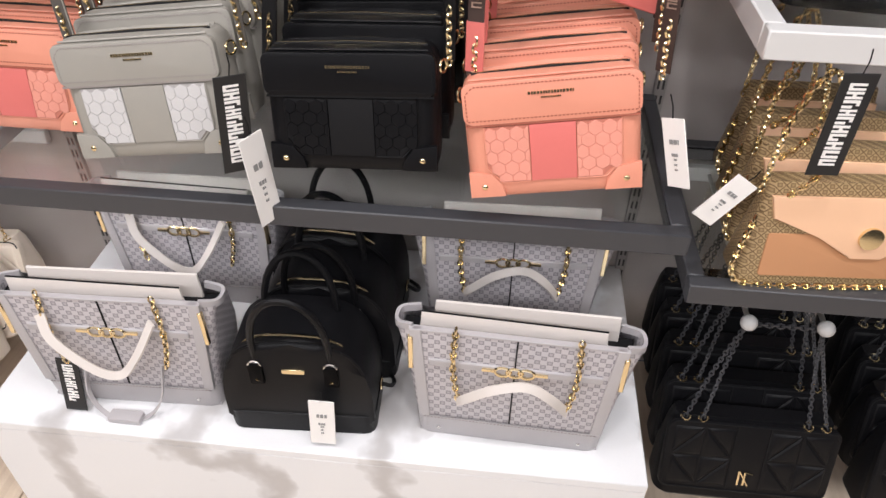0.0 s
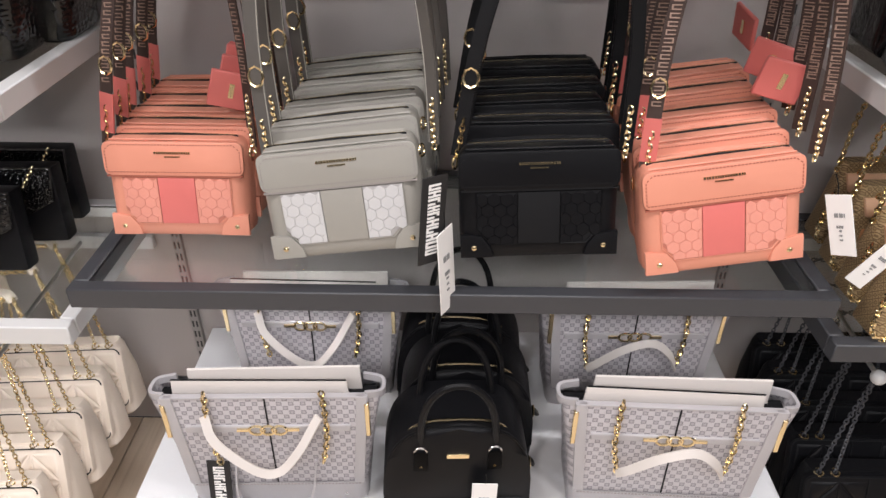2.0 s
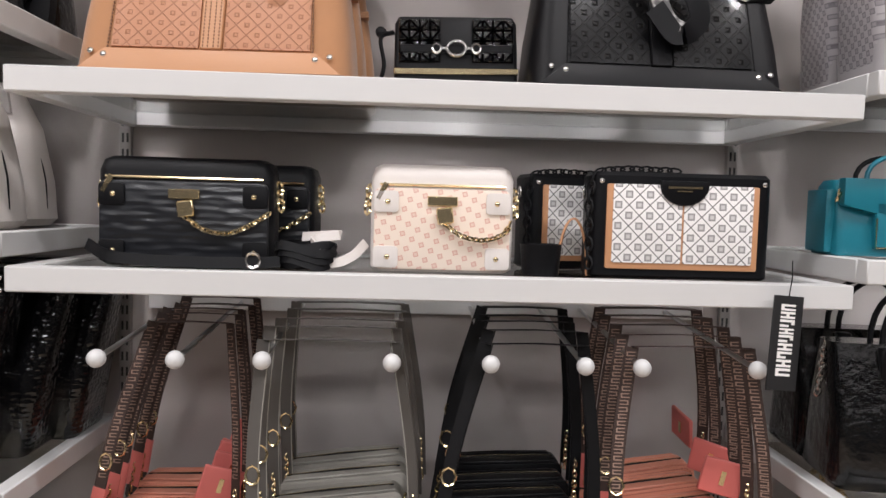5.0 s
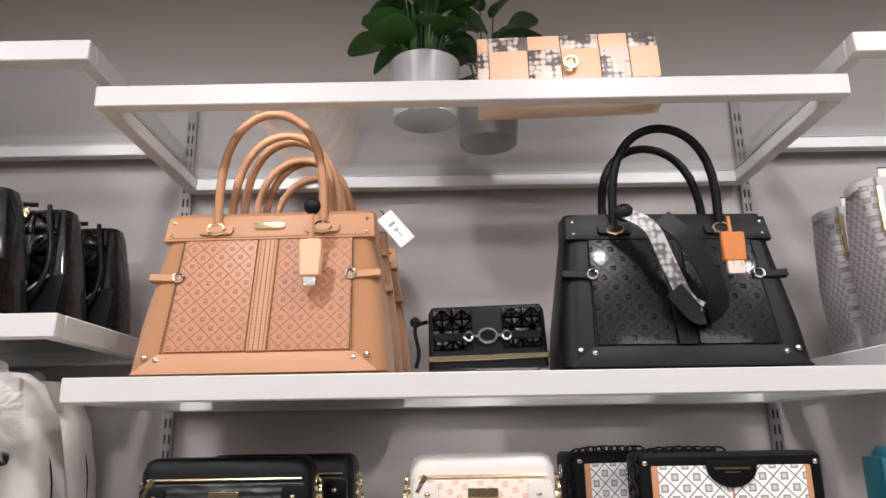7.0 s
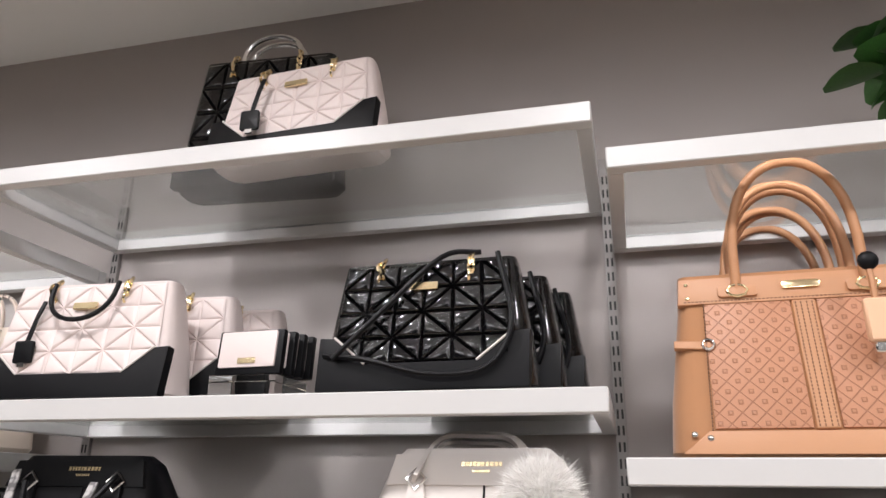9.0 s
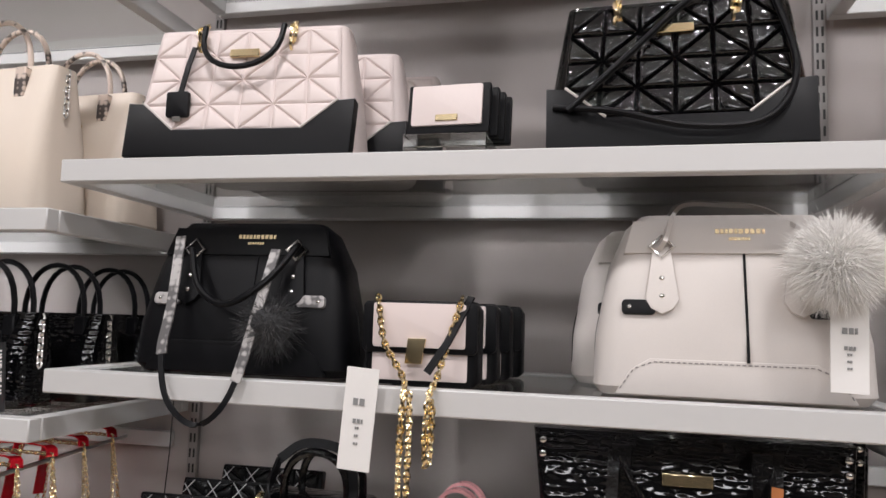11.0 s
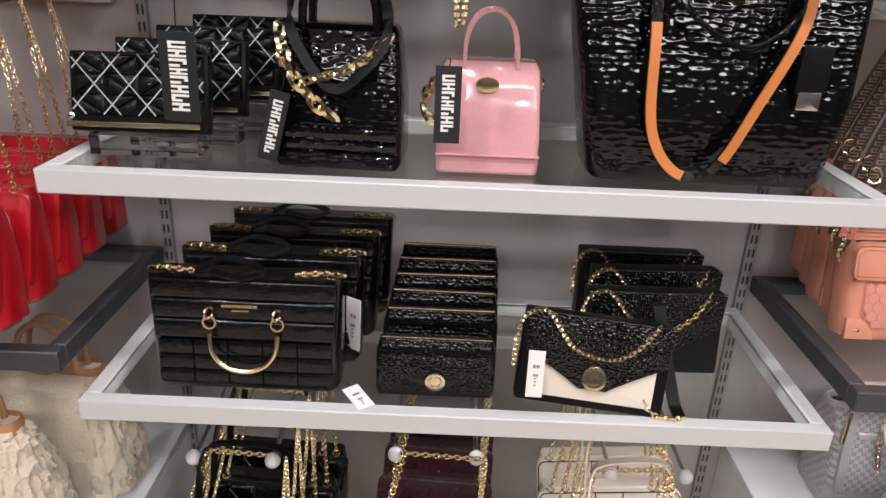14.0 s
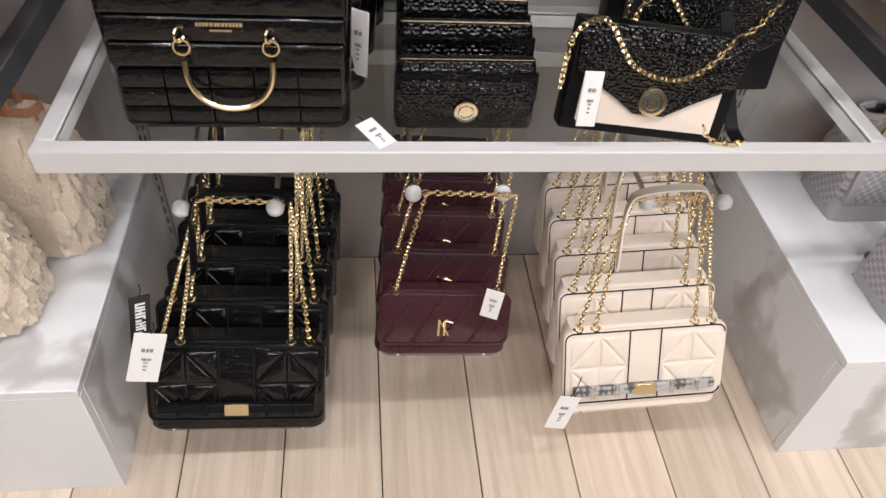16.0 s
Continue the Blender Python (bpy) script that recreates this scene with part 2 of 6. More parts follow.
def plinth(x0, x1):
    e = root("marble_plinth", pose(0, 0, 0), "low white veined marble display plinth on the floor", "plinth", "marble plinths")
    part("top_slab", box(x0, 0.883, 0.2885, x1, WALL_Y - 0.002, 0.308, 0.002), M_MARBLE, e)
    part("front_panel", box(x0 + 0.0005, 0.8835, 0, x1 - 0.0005, 0.903, 0.288, 0.001), M_MARBLE, e)
    for a, b in ((x0 + 0.0005, x0 + 0.02), (x1 - 0.02, x1 - 0.0005)):
        part("side_panel", box(a, 0.9035, 0, b, WALL_Y - 0.002, 0.288, 0.001), M_MARBLE, e)
    return e


plinth(-0.573, 0.61)
plinth(-3.04, -1.828)
PL = 0.308


# ---- bag materials ----
def lattice(name, base, mark, scale, rough=0.45, line=None, dot=0.2, bump=0.0, coat=0.0, turn=45.0, metric="MANHATTAN"):
    """A printed or embossed diamond lattice of small marks over leather or canvas; scale is cells per metre."""
    m = mat(name, base, rough, var=0.07, scale=120, bump=0.12, coat=coat)
    nt = m.node_tree
    b = nt.nodes["Principled BSDF"]
    tc = nt.nodes.new("ShaderNodeTexCoord")
    sep, com = nt.nodes.new("ShaderNodeSeparateXYZ"), nt.nodes.new("ShaderNodeCombineXYZ")
    nt.links.new(tc.outputs["Object"], sep.inputs[0])
    su = nt.nodes.new("ShaderNodeMath")
    nt.links.new(sep.outputs["X"], su.inputs[0])
    nt.links.new(sep.outputs["Y"], su.inputs[1])
    nt.links.new(su.outputs[0], com.inputs["X"])
    nt.links.new(sep.outputs["Z"], com.inputs["Y"])
    mp = node(nt, "ShaderNodeMapping")
    mp.inputs["Rotation"].default_value = (0, 0, radians(turn))
    nt.links.new(com.outputs[0], mp.inputs["Vector"])
    v = node(nt, "ShaderNodeTexVoronoi", Scale=scale, Randomness=0.0)
    v.voronoi_dimensions, v.distance = "2D", metric
    e = node(nt, "ShaderNodeTexVoronoi", Scale=scale, Randomness=0.0)
    e.voronoi_dimensions, e.feature = "2D", "DISTANCE_TO_EDGE"
    for n in (v, e):
        nt.links.new(mp.outputs[0], n.inputs["Vector"])
    # marks: a ring-like letter shape inside each cell
    r = nt.nodes.new("ShaderNodeValToRGB")
    el = r.color_ramp.elements
    el[0].position, el[0].color = dot * 0.35, (0.35, 0.35, 0.35, 1)
    el[1].position, el[1].color = dot, (1, 1, 1, 1)
    k = el.new(dot * 1.12)
    k.color = (0, 0, 0, 1)
    nt.links.new(v.outputs["Distance"], r.inputs[0])
    mask = r.outputs[0]
    if line:
        r2 = nt.nodes.new("ShaderNodeValToRGB")
        r2.color_ramp.elements[0].position, r2.color_ramp.elements[0].color = line, (1, 1, 1, 1)
        r2.color_ramp.elements[1].position, r2.color_ramp.elements[1].color = line * 1.5, (0, 0, 0, 1)
        nt.links.new(e.outputs["Distance"], r2.inputs[0])
        mx = nt.nodes.new("ShaderNodeMath")
        mx.operation = "MAXIMUM"
        nt.links.new(r.outputs[0], mx.inputs[0])
        nt.links.new(r2.outputs[0], mx.inputs[1])
        mask = mx.outputs[0]
    mix = nt.nodes.new("ShaderNodeMix")
    mix.data_type = "RGBA"
    nt.links.new(mask, mix.inputs["Factor"])
    nt.links.new(b.inputs["Base Color"].links[0].from_socket, mix.inputs["A"])
    mix.inputs["B"].default_value = (*mark, 1)
    nt.links.new(mix.outputs["Result"], b.inputs["Base Color"])
    if bump:
        bp = node(nt, "ShaderNodeBump", Strength=bump, Distance=0.002)
        bp.invert = True
        nt.links.new(mask, bp.inputs["Height"])
        nt.links.new(bp.outputs[0], b.inputs["Normal"])
    return m


def croc(name, color, scale=60.0, rough=0.12, coat=1.0, strength=0.7, stretch=(1, 1, 1)):
    """Glossy embossed hide: uneven cells with soft domes between grooves."""
    m = mat(name, color, rough, var=0.25, scale=60, bump=0.0, coat=coat)
    nt = m.node_tree
    b = nt.nodes["Principled BSDF"]
    tc = nt.nodes.new("ShaderNodeTexCoord")
    mp = node(nt, "ShaderNodeMapping")
    mp.inputs["Scale"].default_value = stretch
    nt.links.new(tc.outputs["Object"], mp.inputs["Vector"])
    v = node(nt, "ShaderNodeTexVoronoi", Scale=scale, Randomness=0.55)
    v.feature = "SMOOTH_F1"
    nt.links.new(mp.outputs[0], v.inputs["Vector"])
    n = node(nt, "ShaderNodeTexNoise", Scale=22.0, Detail=3.0)
    nt.links.new(tc.outputs["Object"], n.inputs["Vector"])
    ad = nt.nodes.new("ShaderNodeMath")
    ad.operation = "MULTIPLY_ADD"
    ad.inputs[1].default_value = 0.3
    nt.links.new(n.outputs["Fac"], ad.inputs[0])
    nt.links.new(v.outputs["Distance"], ad.inputs[2])
    bp = node(nt, "ShaderNodeBump", Strength=strength, Distance=0.006)
    nt.links.new(ad.outputs[0], bp.inputs["Height"])
    nt.links.new(bp.outputs[0], b.inputs["Normal"])
    nt.links.new(bp.outputs[0], b.inputs["Coat Normal"])
    return m


def snake(name, base, mark, scale=90.0):
    m = mat(name, base, 0.4, var=0.1, bump=0.1)
    nt = m.node_tree
    b = nt.nodes["Principled BSDF"]
    tc = nt.nodes.new("ShaderNodeTexCoord")
    v = node(nt, "ShaderNodeTexVoronoi", Scale=scale, Randomness=0.35)
    n = node(nt, "ShaderNodeTexNoise", Scale=28.0, Detail=3.0)
    ad = nt.nodes.new("ShaderNodeMath")
    ad.operation = "MULTIPLY_ADD"
    ad.inputs[1].default_value = 0.35
    for t in (v, n):
        nt.links.new(tc.outputs["Object"], t.inputs["Vector"])
    nt.links.new(v.outputs["Distance"], ad.inputs[0])
    nt.links.new(n.outputs["Fac"], ad.inputs[2])
    r = nt.nodes.new("ShaderNodeValToRGB")
    r.color_ramp.elements[0].position, r.color_ramp.elements[0].color = 0.62, (*base, 1)
    r.color_ramp.elements[1].position, r.color_ramp.elements[1].color = 0.74, (*mark, 1)
    nt.links.new(ad.outputs[0], r.inputs[0])
    nt.links.new(r.outputs[0], b.inputs["Base Color"])
    return m


def leather(name, c, rough=0.42, **k):
    m = mat(name, c, rough, var=0.1, scale=130, bump=0.25, coarse=9, **k)
    m.node_tree.nodes["Principled BSDF"].inputs["Specular IOR Level"].default_value = 0.16 if max(c) < 0.05 else 0.42
    return m


BK = (0.005, 0.005, 0.006)
M_BLACK = leather("black_leather", BK, 0.4)
M_BLACKT = leather("black_webbing", (0.008, 0.008, 0.009), 0.65)
M_PATENT = croc("black_crinkle_patent", (0.003, 0.003, 0.0035), 85, 0.07, 0.45, 0.5, (0.75, 1, 1.4))
M_PATENTF = croc("black_pebbled_patent", (0.003, 0.003, 0.0035), 220, 0.08, 0.45, 0.6)
M_PATENTS = mat("black_smooth_patent", (0.003, 0.003, 0.0035), 0.07, coat=0.5, bump=0.8, scale=7, dist=0.009)
for m_ in (M_PATENT, M_PATENTF, M_PATENTS):
    m_.node_tree.nodes["Principled BSDF"].inputs["Specular IOR Level"].default_value = 0.2
M_CROC = croc("black_croc_leather", (0.010, 0.011, 0.014), 48, 0.35, 0.12, 0.55, (0.6, 1, 2.2))
M_ORANGE = leather("coral_orange_leather", (0.70, 0.285, 0.195), 0.4)
M_CORAL = leather("coral_pink_leather", (0.66, 0.17, 0.15), 0.4)
M_CORALD = leather("coral_embossed_leather", (0.72, 0.30, 0.23), 0.38)
M_GREY = leather("stone_grey_leather", (0.30, 0.285, 0.255), 0.4)
M_GREYL = leather("pale_embossed_leather", (0.52, 0.51, 0.51), 0.38)
M_GREYT = leather("dark_stone_webbing", (0.09, 0.082, 0.075), 0.55)
M_BROWN = leather("brown_webbing", (0.05, 0.03, 0.025), 0.6)
M_LETTER = leather("taupe_woven_letters", (0.30, 0.20, 0.155), 0.6)
M_SUEDE = mat("tan_suede", (0.40, 0.19, 0.085), 0.85, var=0.18, scale=120, bump=0.3, coarse=14, sheen=0.3)
# Darker copies of the pad leathers: groove shade put into the colour.
M_GROOVEO = leather("rust_groove_shade", (0.50, 0.17, 0.12), 0.5)
M_GROOVEG = leather("grey_groove_shade", (0.36, 0.345, 0.34), 0.5)
M_SEAMT = leather("dark_tan_thread", (0.16, 0.07, 0.03), 0.6)
M_SEAMW = leather("grey_thread", (0.28, 0.25, 0.24), 0.6)
M_SEAMO = leather("rust_thread", (0.38, 0.11, 0.07), 0.6)
M_TAN = leather("tan_leather", (0.50, 0.25, 0.125), 0.42)
M_TANL = lattice("tan_embossed_leather", (0.47, 0.215, 0.115), (0.33, 0.14, 0.07), 46, line=0.03, dot=0.22, bump=0.6)
M_BLKL = lattice("black_embossed_leather", BK, (0.006, 0.006, 0.006), 42, 0.35, line=0.05, dot=0.25, bump=1.0, coat=0.08)
M_BLKL.node_tree.nodes["Principled BSDF"].inputs["Specular IOR Level"].default_value = 0.2
M_MONO = lattice("grey_monogram_canvas", (0.50, 0.475, 0.495), (0.20, 0.185, 0.205), 72, dot=0.42)
M_MONOW = lattice("white_monogram_canvas", (0.80, 0.78, 0.77), (0.16, 0.15, 0.15), 46, line=0.03, dot=0.32)
M_MONOC = lattice("cream_monogram_canvas", (0.78, 0.66, 0.56), (0.62, 0.33, 0.26), 62, dot=0.30, turn=30)
M_MONOG = lattice("gold_monogram_canvas", (0.42, 0.30, 0.16), (0.15, 0.09, 0.04), 80, line=0.05, dot=0.36)
M_SILV = leather("silver_grey_leather", (0.42, 0.40, 0.41), 0.35)
M_CREAM = leather("cream_leather", (0.78, 0.68, 0.58), 0.42)
M_WHITEL = leather("off_white_leather", (0.68, 0.63, 0.595), 0.42)
M_PINKW = leather("pale_blush_quilted_leather", (0.74, 0.64, 0.615), 0.42)
M_PINK = croc("pink_croc_patent", (0.72, 0.35, 0.37), 24, 0.2, 0.7, 0.3, (1, 1, 1.6))
M_MAROON = mat("maroon_soft_patent", (0.045, 0.012, 0.016), 0.28, coat=0.4, bump=0.2, scale=12, dist=0.003)
M_RED = mat("red_gloss_leather", (0.42, 0.006, 0.014), 0.25, coat=0.6, bump=0.1)
M_TEAL = leather("teal_leather", (0.01, 0.17, 0.23), 0.38)
M_ORTRIM = leather("orange_tan_trim", (0.60, 0.20, 0.05), 0.45)
M_SNAKE = snake("snakeskin_print", (0.70, 0.58, 0.50), (0.08, 0.065, 0.06))
M_SNAKEG = snake("grey_snakeskin_print", (0.42, 0.40, 0.39), (0.09, 0.085, 0.085))
M_PEACH = leather("peach_leather", (0.80, 0.50, 0.32), 0.42)
M_PAPER = mat("white_card", (0.82, 0.80, 0.78), 0.6, var=0.03, bump=0.05)
M_INK = mat("black_card", (0.012, 0.012, 0.013), 0.5, var=0.05)
M_PRINT = mat("grey_print", (0.25, 0.25, 0.25), 0.6)
M_FLEECE = mat("cream_fleece", (0.78, 0.65, 0.50), 0.9, var=0.12, scale=30, bump=0.9, sheen=0.5, dist=0.006)
M_LEAF = mat("plant_leaf", (0.015, 0.055, 0.015), 0.35, var=0.3, coarse=20, bump=0.1, tint=(0.05, 0.15, 0.03))
M_POT = mat("grey_pot_glaze", (0.36, 0.36, 0.37), 0.3, var=0.05)
M_FURW = mat("white_fur", (0.92, 0.90, 0.87), 0.9, var=0.08, sheen=0.4)
M_FURK = mat("black_fur", (0.02, 0.02, 0.022), 0.6, var=0.2, sheen=0.3)
M_THREAD = mat("silver_thread", (0.62, 0.62, 0.64), 0.35, 0.3)
M_ACRYL = glass_mat("clear_acrylic", (0.97, 0.98, 0.98))


# ---- bag making tools ----
def loft(levels, n=3, caps=True):
    """Rounded-rectangle rings stacked upward: (z, width, depth, corner radius, y shift)."""
    bm = bmesh.new()
    rings = []
    for lv in levels:
        z, w, d, r = lv[:4]
        oy = lv[4] if len(lv) > 4 else 0.0
        r = min(r, w / 2 - 1e-4, d / 2 - 1e-4)
        ring = []
        for cx, cy, a0 in ((1, 1, 0), (-1, 1, 90), (-1, -1, 180), (1, -1, 270)):
            for i in range(n + 1):
                a = radians(a0 + 90 * i / n)
                ring.append(bm.verts.new((cx * (w / 2 - r) + r * math.cos(a), cy * (d / 2 - r) + r * math.sin(a) + oy, z)))
        rings.append(ring)
    for a, b in zip(rings, rings[1:]):
        k = len(a)
        for i in range(k):
            bm.faces.new((a[i], a[(i + 1) % k], b[(i + 1) % k], b[i]))
    if caps:
        bm.faces.new(rings[0][::-1])
        bm.faces.new(rings[-1])
    return bm


def wedge(levels, n=4):
    """Like loft, with each ring given by its front and back: (z, width, front, back, corner radius)."""
    return loft([(z, w, bk - fr, r, (bk + fr) / 2) for z, w, fr, bk, r in levels], n)


def sheet(pts, y0, y1, bevel=0.0):
    """A flat outline in x and z, with thickness from y0 (front) to y1."""
    bm = bmesh.new()
    f = [bm.verts.new((x, y0, z)) for x, z in pts]
    k = [bm.verts.new((x, y1, z)) for x, z in pts]
    front = bm.faces.new(f)
    bm.faces.new(k[::-1])
    n = len(pts)
    for i in range(n):
        bm.faces.new((f[i], k[i], k[(i + 1) % n], f[(i + 1) % n]))
    if bevel:
        bmesh.ops.bevel(bm, geom=list(front.edges), offset=bevel, segments=2, affect="EDGES", profile=0.6)
    return bm


def rrect(x0, z0, x1, z1, r, n=4):
    out = []
    for cx, cz, a0 in ((x1 - r, z1 - r, 0), (x0 + r, z1 - r, 90), (x0 + r, z0 + r, 180), (x1 - r, z0 + r, 270)):
        for i in range(n + 1):
            a = radians(a0 + 90 * i / n)
            out.append((cx + r * math.cos(a), cz + r * math.sin(a)))
    return out


def curve(pts, n=6):
    """Points on a smooth line through pts."""
    p = [Vector(q) for q in pts]
    p = [2 * p[0] - p[1]] + p + [2 * p[-1] - p[-2]]
    out = []
    for i in range(1, len(p) - 2):
        a, b, c, d = p[i - 1:i + 3]
        for j in range(n):
            t = j / n
            out.append(0.5 * (2 * b + (c - a) * t + (2 * a - 5 * b + 4 * c - d) * t * t + (3 * b - a - 3 * c + d) * t ** 3))
    out.append(p[-2])
    return out


def arch(x0, x1, z, h, y=0.0, n=14, lean=0.0, power=1.0):
    """A handle's line: a half oval from (x0, z) up by h and down to x1, leaning back by lean."""
    out = []
    for i in range(n + 1):
        a = math.pi * i / n
        s = math.sin(a) ** power
        out.append(Vector(((x0 + x1) / 2 - (x1 - x0) / 2 * math.cos(a), y + lean * s, z + h * s)))
    return out


def sweep(pts, section, side=None):
    """Carry a closed section (u, v) along the line; side fixes the direction of u."""
    bm = bmesh.new()
    pts = [Vector(p) for p in pts]
    rings, prev = [], None
    for i, p in enumerate(pts):
        t = (pts[min(i + 1, len(pts) - 1)] - pts[max(i - 1, 0)]).normalized()
        if side is not None:
            u = Vector(side)
            u = u - t * u.dot(t)
            if u.length < 1e-3:
                u = prev or t.orthogonal()
        else:
            u = (prev - t * prev.dot(t)) if prev is not None else t.orthogonal()
        u.normalize()
        prev = u
        v = t.cross(u)
        rings.append([bm.verts.new(p + u * a + v * b) for a, b in section])
    k = len(section)
    for a, b in zip(rings, rings[1:]):
        for i in range(k):
            bm.faces.new((a[i], a[(i + 1) % k], b[(i + 1) % k], b[i]))
    bm.faces.new(rings[0][::-1])
    bm.faces.new(rings[-1])
    return bm


def tube(pts, r, seg=8):
    return sweep(pts, [(r * math.cos(2 * math.pi * i / seg), r * math.sin(2 * math.pi * i / seg)) for i in range(seg)])


def ribbon(pts, w, th=0.002, side=(0, 1, 0)):
    return sweep(pts, [(-w / 2, -th / 2), (w / 2, -th / 2), (w / 2, th / 2), (-w / 2, th / 2)], side)


def ring_bm(r, wire, m=None, seg=16, tubes=6, stretch=1.0):
    bm = bmesh.new()
    loop = []
    for i in range(seg):
        a = 2 * math.pi * i / seg
        c = Vector((math.cos(a) * r * stretch, 0, math.sin(a) * r))
        o = Vector((math.cos(a), 0, math.sin(a)))
        loop.append([bm.verts.new(c + (o * math.cos(2 * math.pi * j / tubes) + Vector((0, 1, 0)) * math.sin(2 * math.pi * j / tubes)) * wire) for j in range(tubes)])
    for i in range(seg):
        a, b = loop[i], loop[(i + 1) % seg]
        for j in range(tubes):
            bm.faces.new((a[j], a[(j + 1) % tubes], b[(j + 1) % tubes], b[j]))
    if m is not None:
        bm.transform(m)
    return bm


def chain(pts, link=0.0085, wire=0.0014, n=6):
    """A chain of interlocked oval links along the line."""
    line = curve(pts, n) if n else [Vector(p) for p in pts]
    bm = bmesh.new()
    pos, k = 0.0, 0
    base = ring_bm(link * 0.42, wire, None, 8, 4, 1.75)
    me = bpy.data.meshes.new("tmp")
    base.to_mesh(me)
    base.free()
    for a, b in zip(line, line[1:]):
        seg = (b - a).length
        while pos <= seg and seg > 0:
            q = (b - a).to_track_quat("X", "Z").to_matrix().to_4x4()
            m = Matrix.Translation(a + (b - a) * (pos / seg)) @ q @ pose(0, 0, 0, 45 if k % 2 else -45, 0, 0)
            c = bmesh.new()
            c.from_mesh(me)
            join(bm, c, m)
            pos += link
            k += 1
        pos -= seg
    bpy.data.meshes.remove(me)
    return bm


def stud(x, y, z, r=0.004):
    bm = bmesh.new()
    bmesh.ops.create_uvsphere(bm, u_segments=10, v_segments=6, radius=r, matrix=pose(x, y, z) @ Matrix.Diagonal((1, 0.6, 1, 1)))
    return bm


def oval_plate(x, y, z, rx, rz, th=0.003, n=20):
    return sheet([(x + rx * math.cos(2 * math.pi * i / n), z + rz * math.sin(2 * math.pi * i / n)) for i in range(n)], y, y + th, th * 0.3)


def bars(x, y, z, w, h, rows=2, gap=0.45):
    """Unreadable lettering: rows of short raised strokes."""
    bm = bmesh.new()
    rng = random.Random(int((w + h) * 1e4))
    step = h / rows
    for r in range(rows):
        rw = w if r == 0 else w * 0.45
        hh = step * (1 - gap) * (1 if r == 0 else 0.6)
        cx = x - rw / 2
        while cx < x + rw / 2 - 0.001:
            lw = rng.uniform(0.7, 1.1) * hh * 0.8
            box(cx, y - 0.0012, z - r * step - hh, min(cx + lw, x + rw / 2), y, z - r * step, 0, 1, bm)
            cx += lw * 1.35
    return bm


def hang_tag(m, label, h=0.15, w=0.042, black=True, cord=0.03):
    e = root("swing_tag", m, label, "price tag", "black swing tags" if black else "white price tags")
    part("card", box(-w / 2, -0.001, -cord - h, w / 2, 0.001, -cord, 0.0004), M_INK if black else M_PAPER, e)
    part("cord", tube([(0, 0, -cord), (0.002, 0.0, -cord / 2), (0, 0, 0)], 0.0009, 5), M_BLACKT, e)
    if black:
        b = bmesh.new()
        rng = random.Random(3)
        z = -cord - 0.012
        while z > -cord - h + 0.02:
            s = rng.uniform(0.008, 0.012)
            k = w * 0.24
            box(-k, -0.0018, z - s * 0.34, k, -0.001, z, 0, 1, b)
            box(-k, -0.0018, z - s, k * rng.choice((0.2, 1, 1)), -0.001, z - s * 0.68, 0, 1, b)
            c = rng.choice((-k, -k * 0.2, k * 0.6))
            box(c, -0.0018, z - s * 0.68, c + k * 0.4, -0.001, z - s * 0.34, 0, 1, b)
            z -= s * 1.18
        part("print", b, M_PAPER, e, "white printed bars", smooth=False)
    else:
        b = bars(0, -0.001, -cord - h * 0.3, w * 0.4, h * 0.12, 1)
        join(b, bars(0, -0.001, -cord - h * 0.5, w * 0.3, h * 0.3, 4))
        part("print", b, M_PRINT, e, "small grey printed bars", smooth=False)
    return e


def hex_pads(x0, z0, x1, z1, y, r, cut=0):
    """Embossed hexagon pads that fill a rectangle, one mesh each; cut trims one lower corner (-1 or 1)."""
    out = []
    dx, dz = r * 1.732, r * 1.5
    row, z = 0, z0 + r * 0.3
    while z < z1 + r * 0.4:
        x = x0 + (-0.2 * dx if row % 2 else 0.3 * dx)
        while x < x1 + 0.4 * dx:
            near = (x - x0) if cut < 0 else (x1 - x)
            ring = [(min(max(x + 0.99 * r * math.cos(a), x0), x1), min(max(z + 0.99 * r * math.sin(a), z0), z1)) for a in [radians(30 + 60 * i) for i in range(6)]]
            wide, high = max(p[0] for p in ring) - min(p[0] for p in ring), max(p[1] for p in ring) - min(p[1] for p in ring)
            if min(wide, high) > 0.003 and not (cut and near + (z - z0) < 0.02):
                bm = bmesh.new()
                cx, cz = sum(p[0] for p in ring) / 6, sum(p[1] for p in ring) / 6
                o = [bm.verts.new((u, y, v)) for u, v in ring]
                q = [bm.verts.new((cx + (u - cx) * 0.92, y - 0.001, cz + (v - cz) * 0.92)) for u, v in ring]
                bm.faces.new(q)
                for i in range(6):
                    bm.faces.new((o[i], o[(i + 1) % 6], q[(i + 1) % 6], q[i]))
                bmesh.ops.dissolve_degenerate(bm, dist=0.0001, edges=bm.edges[:])
                out.append(bm)
            x += dx
        z += dz
        row += 1
    return out


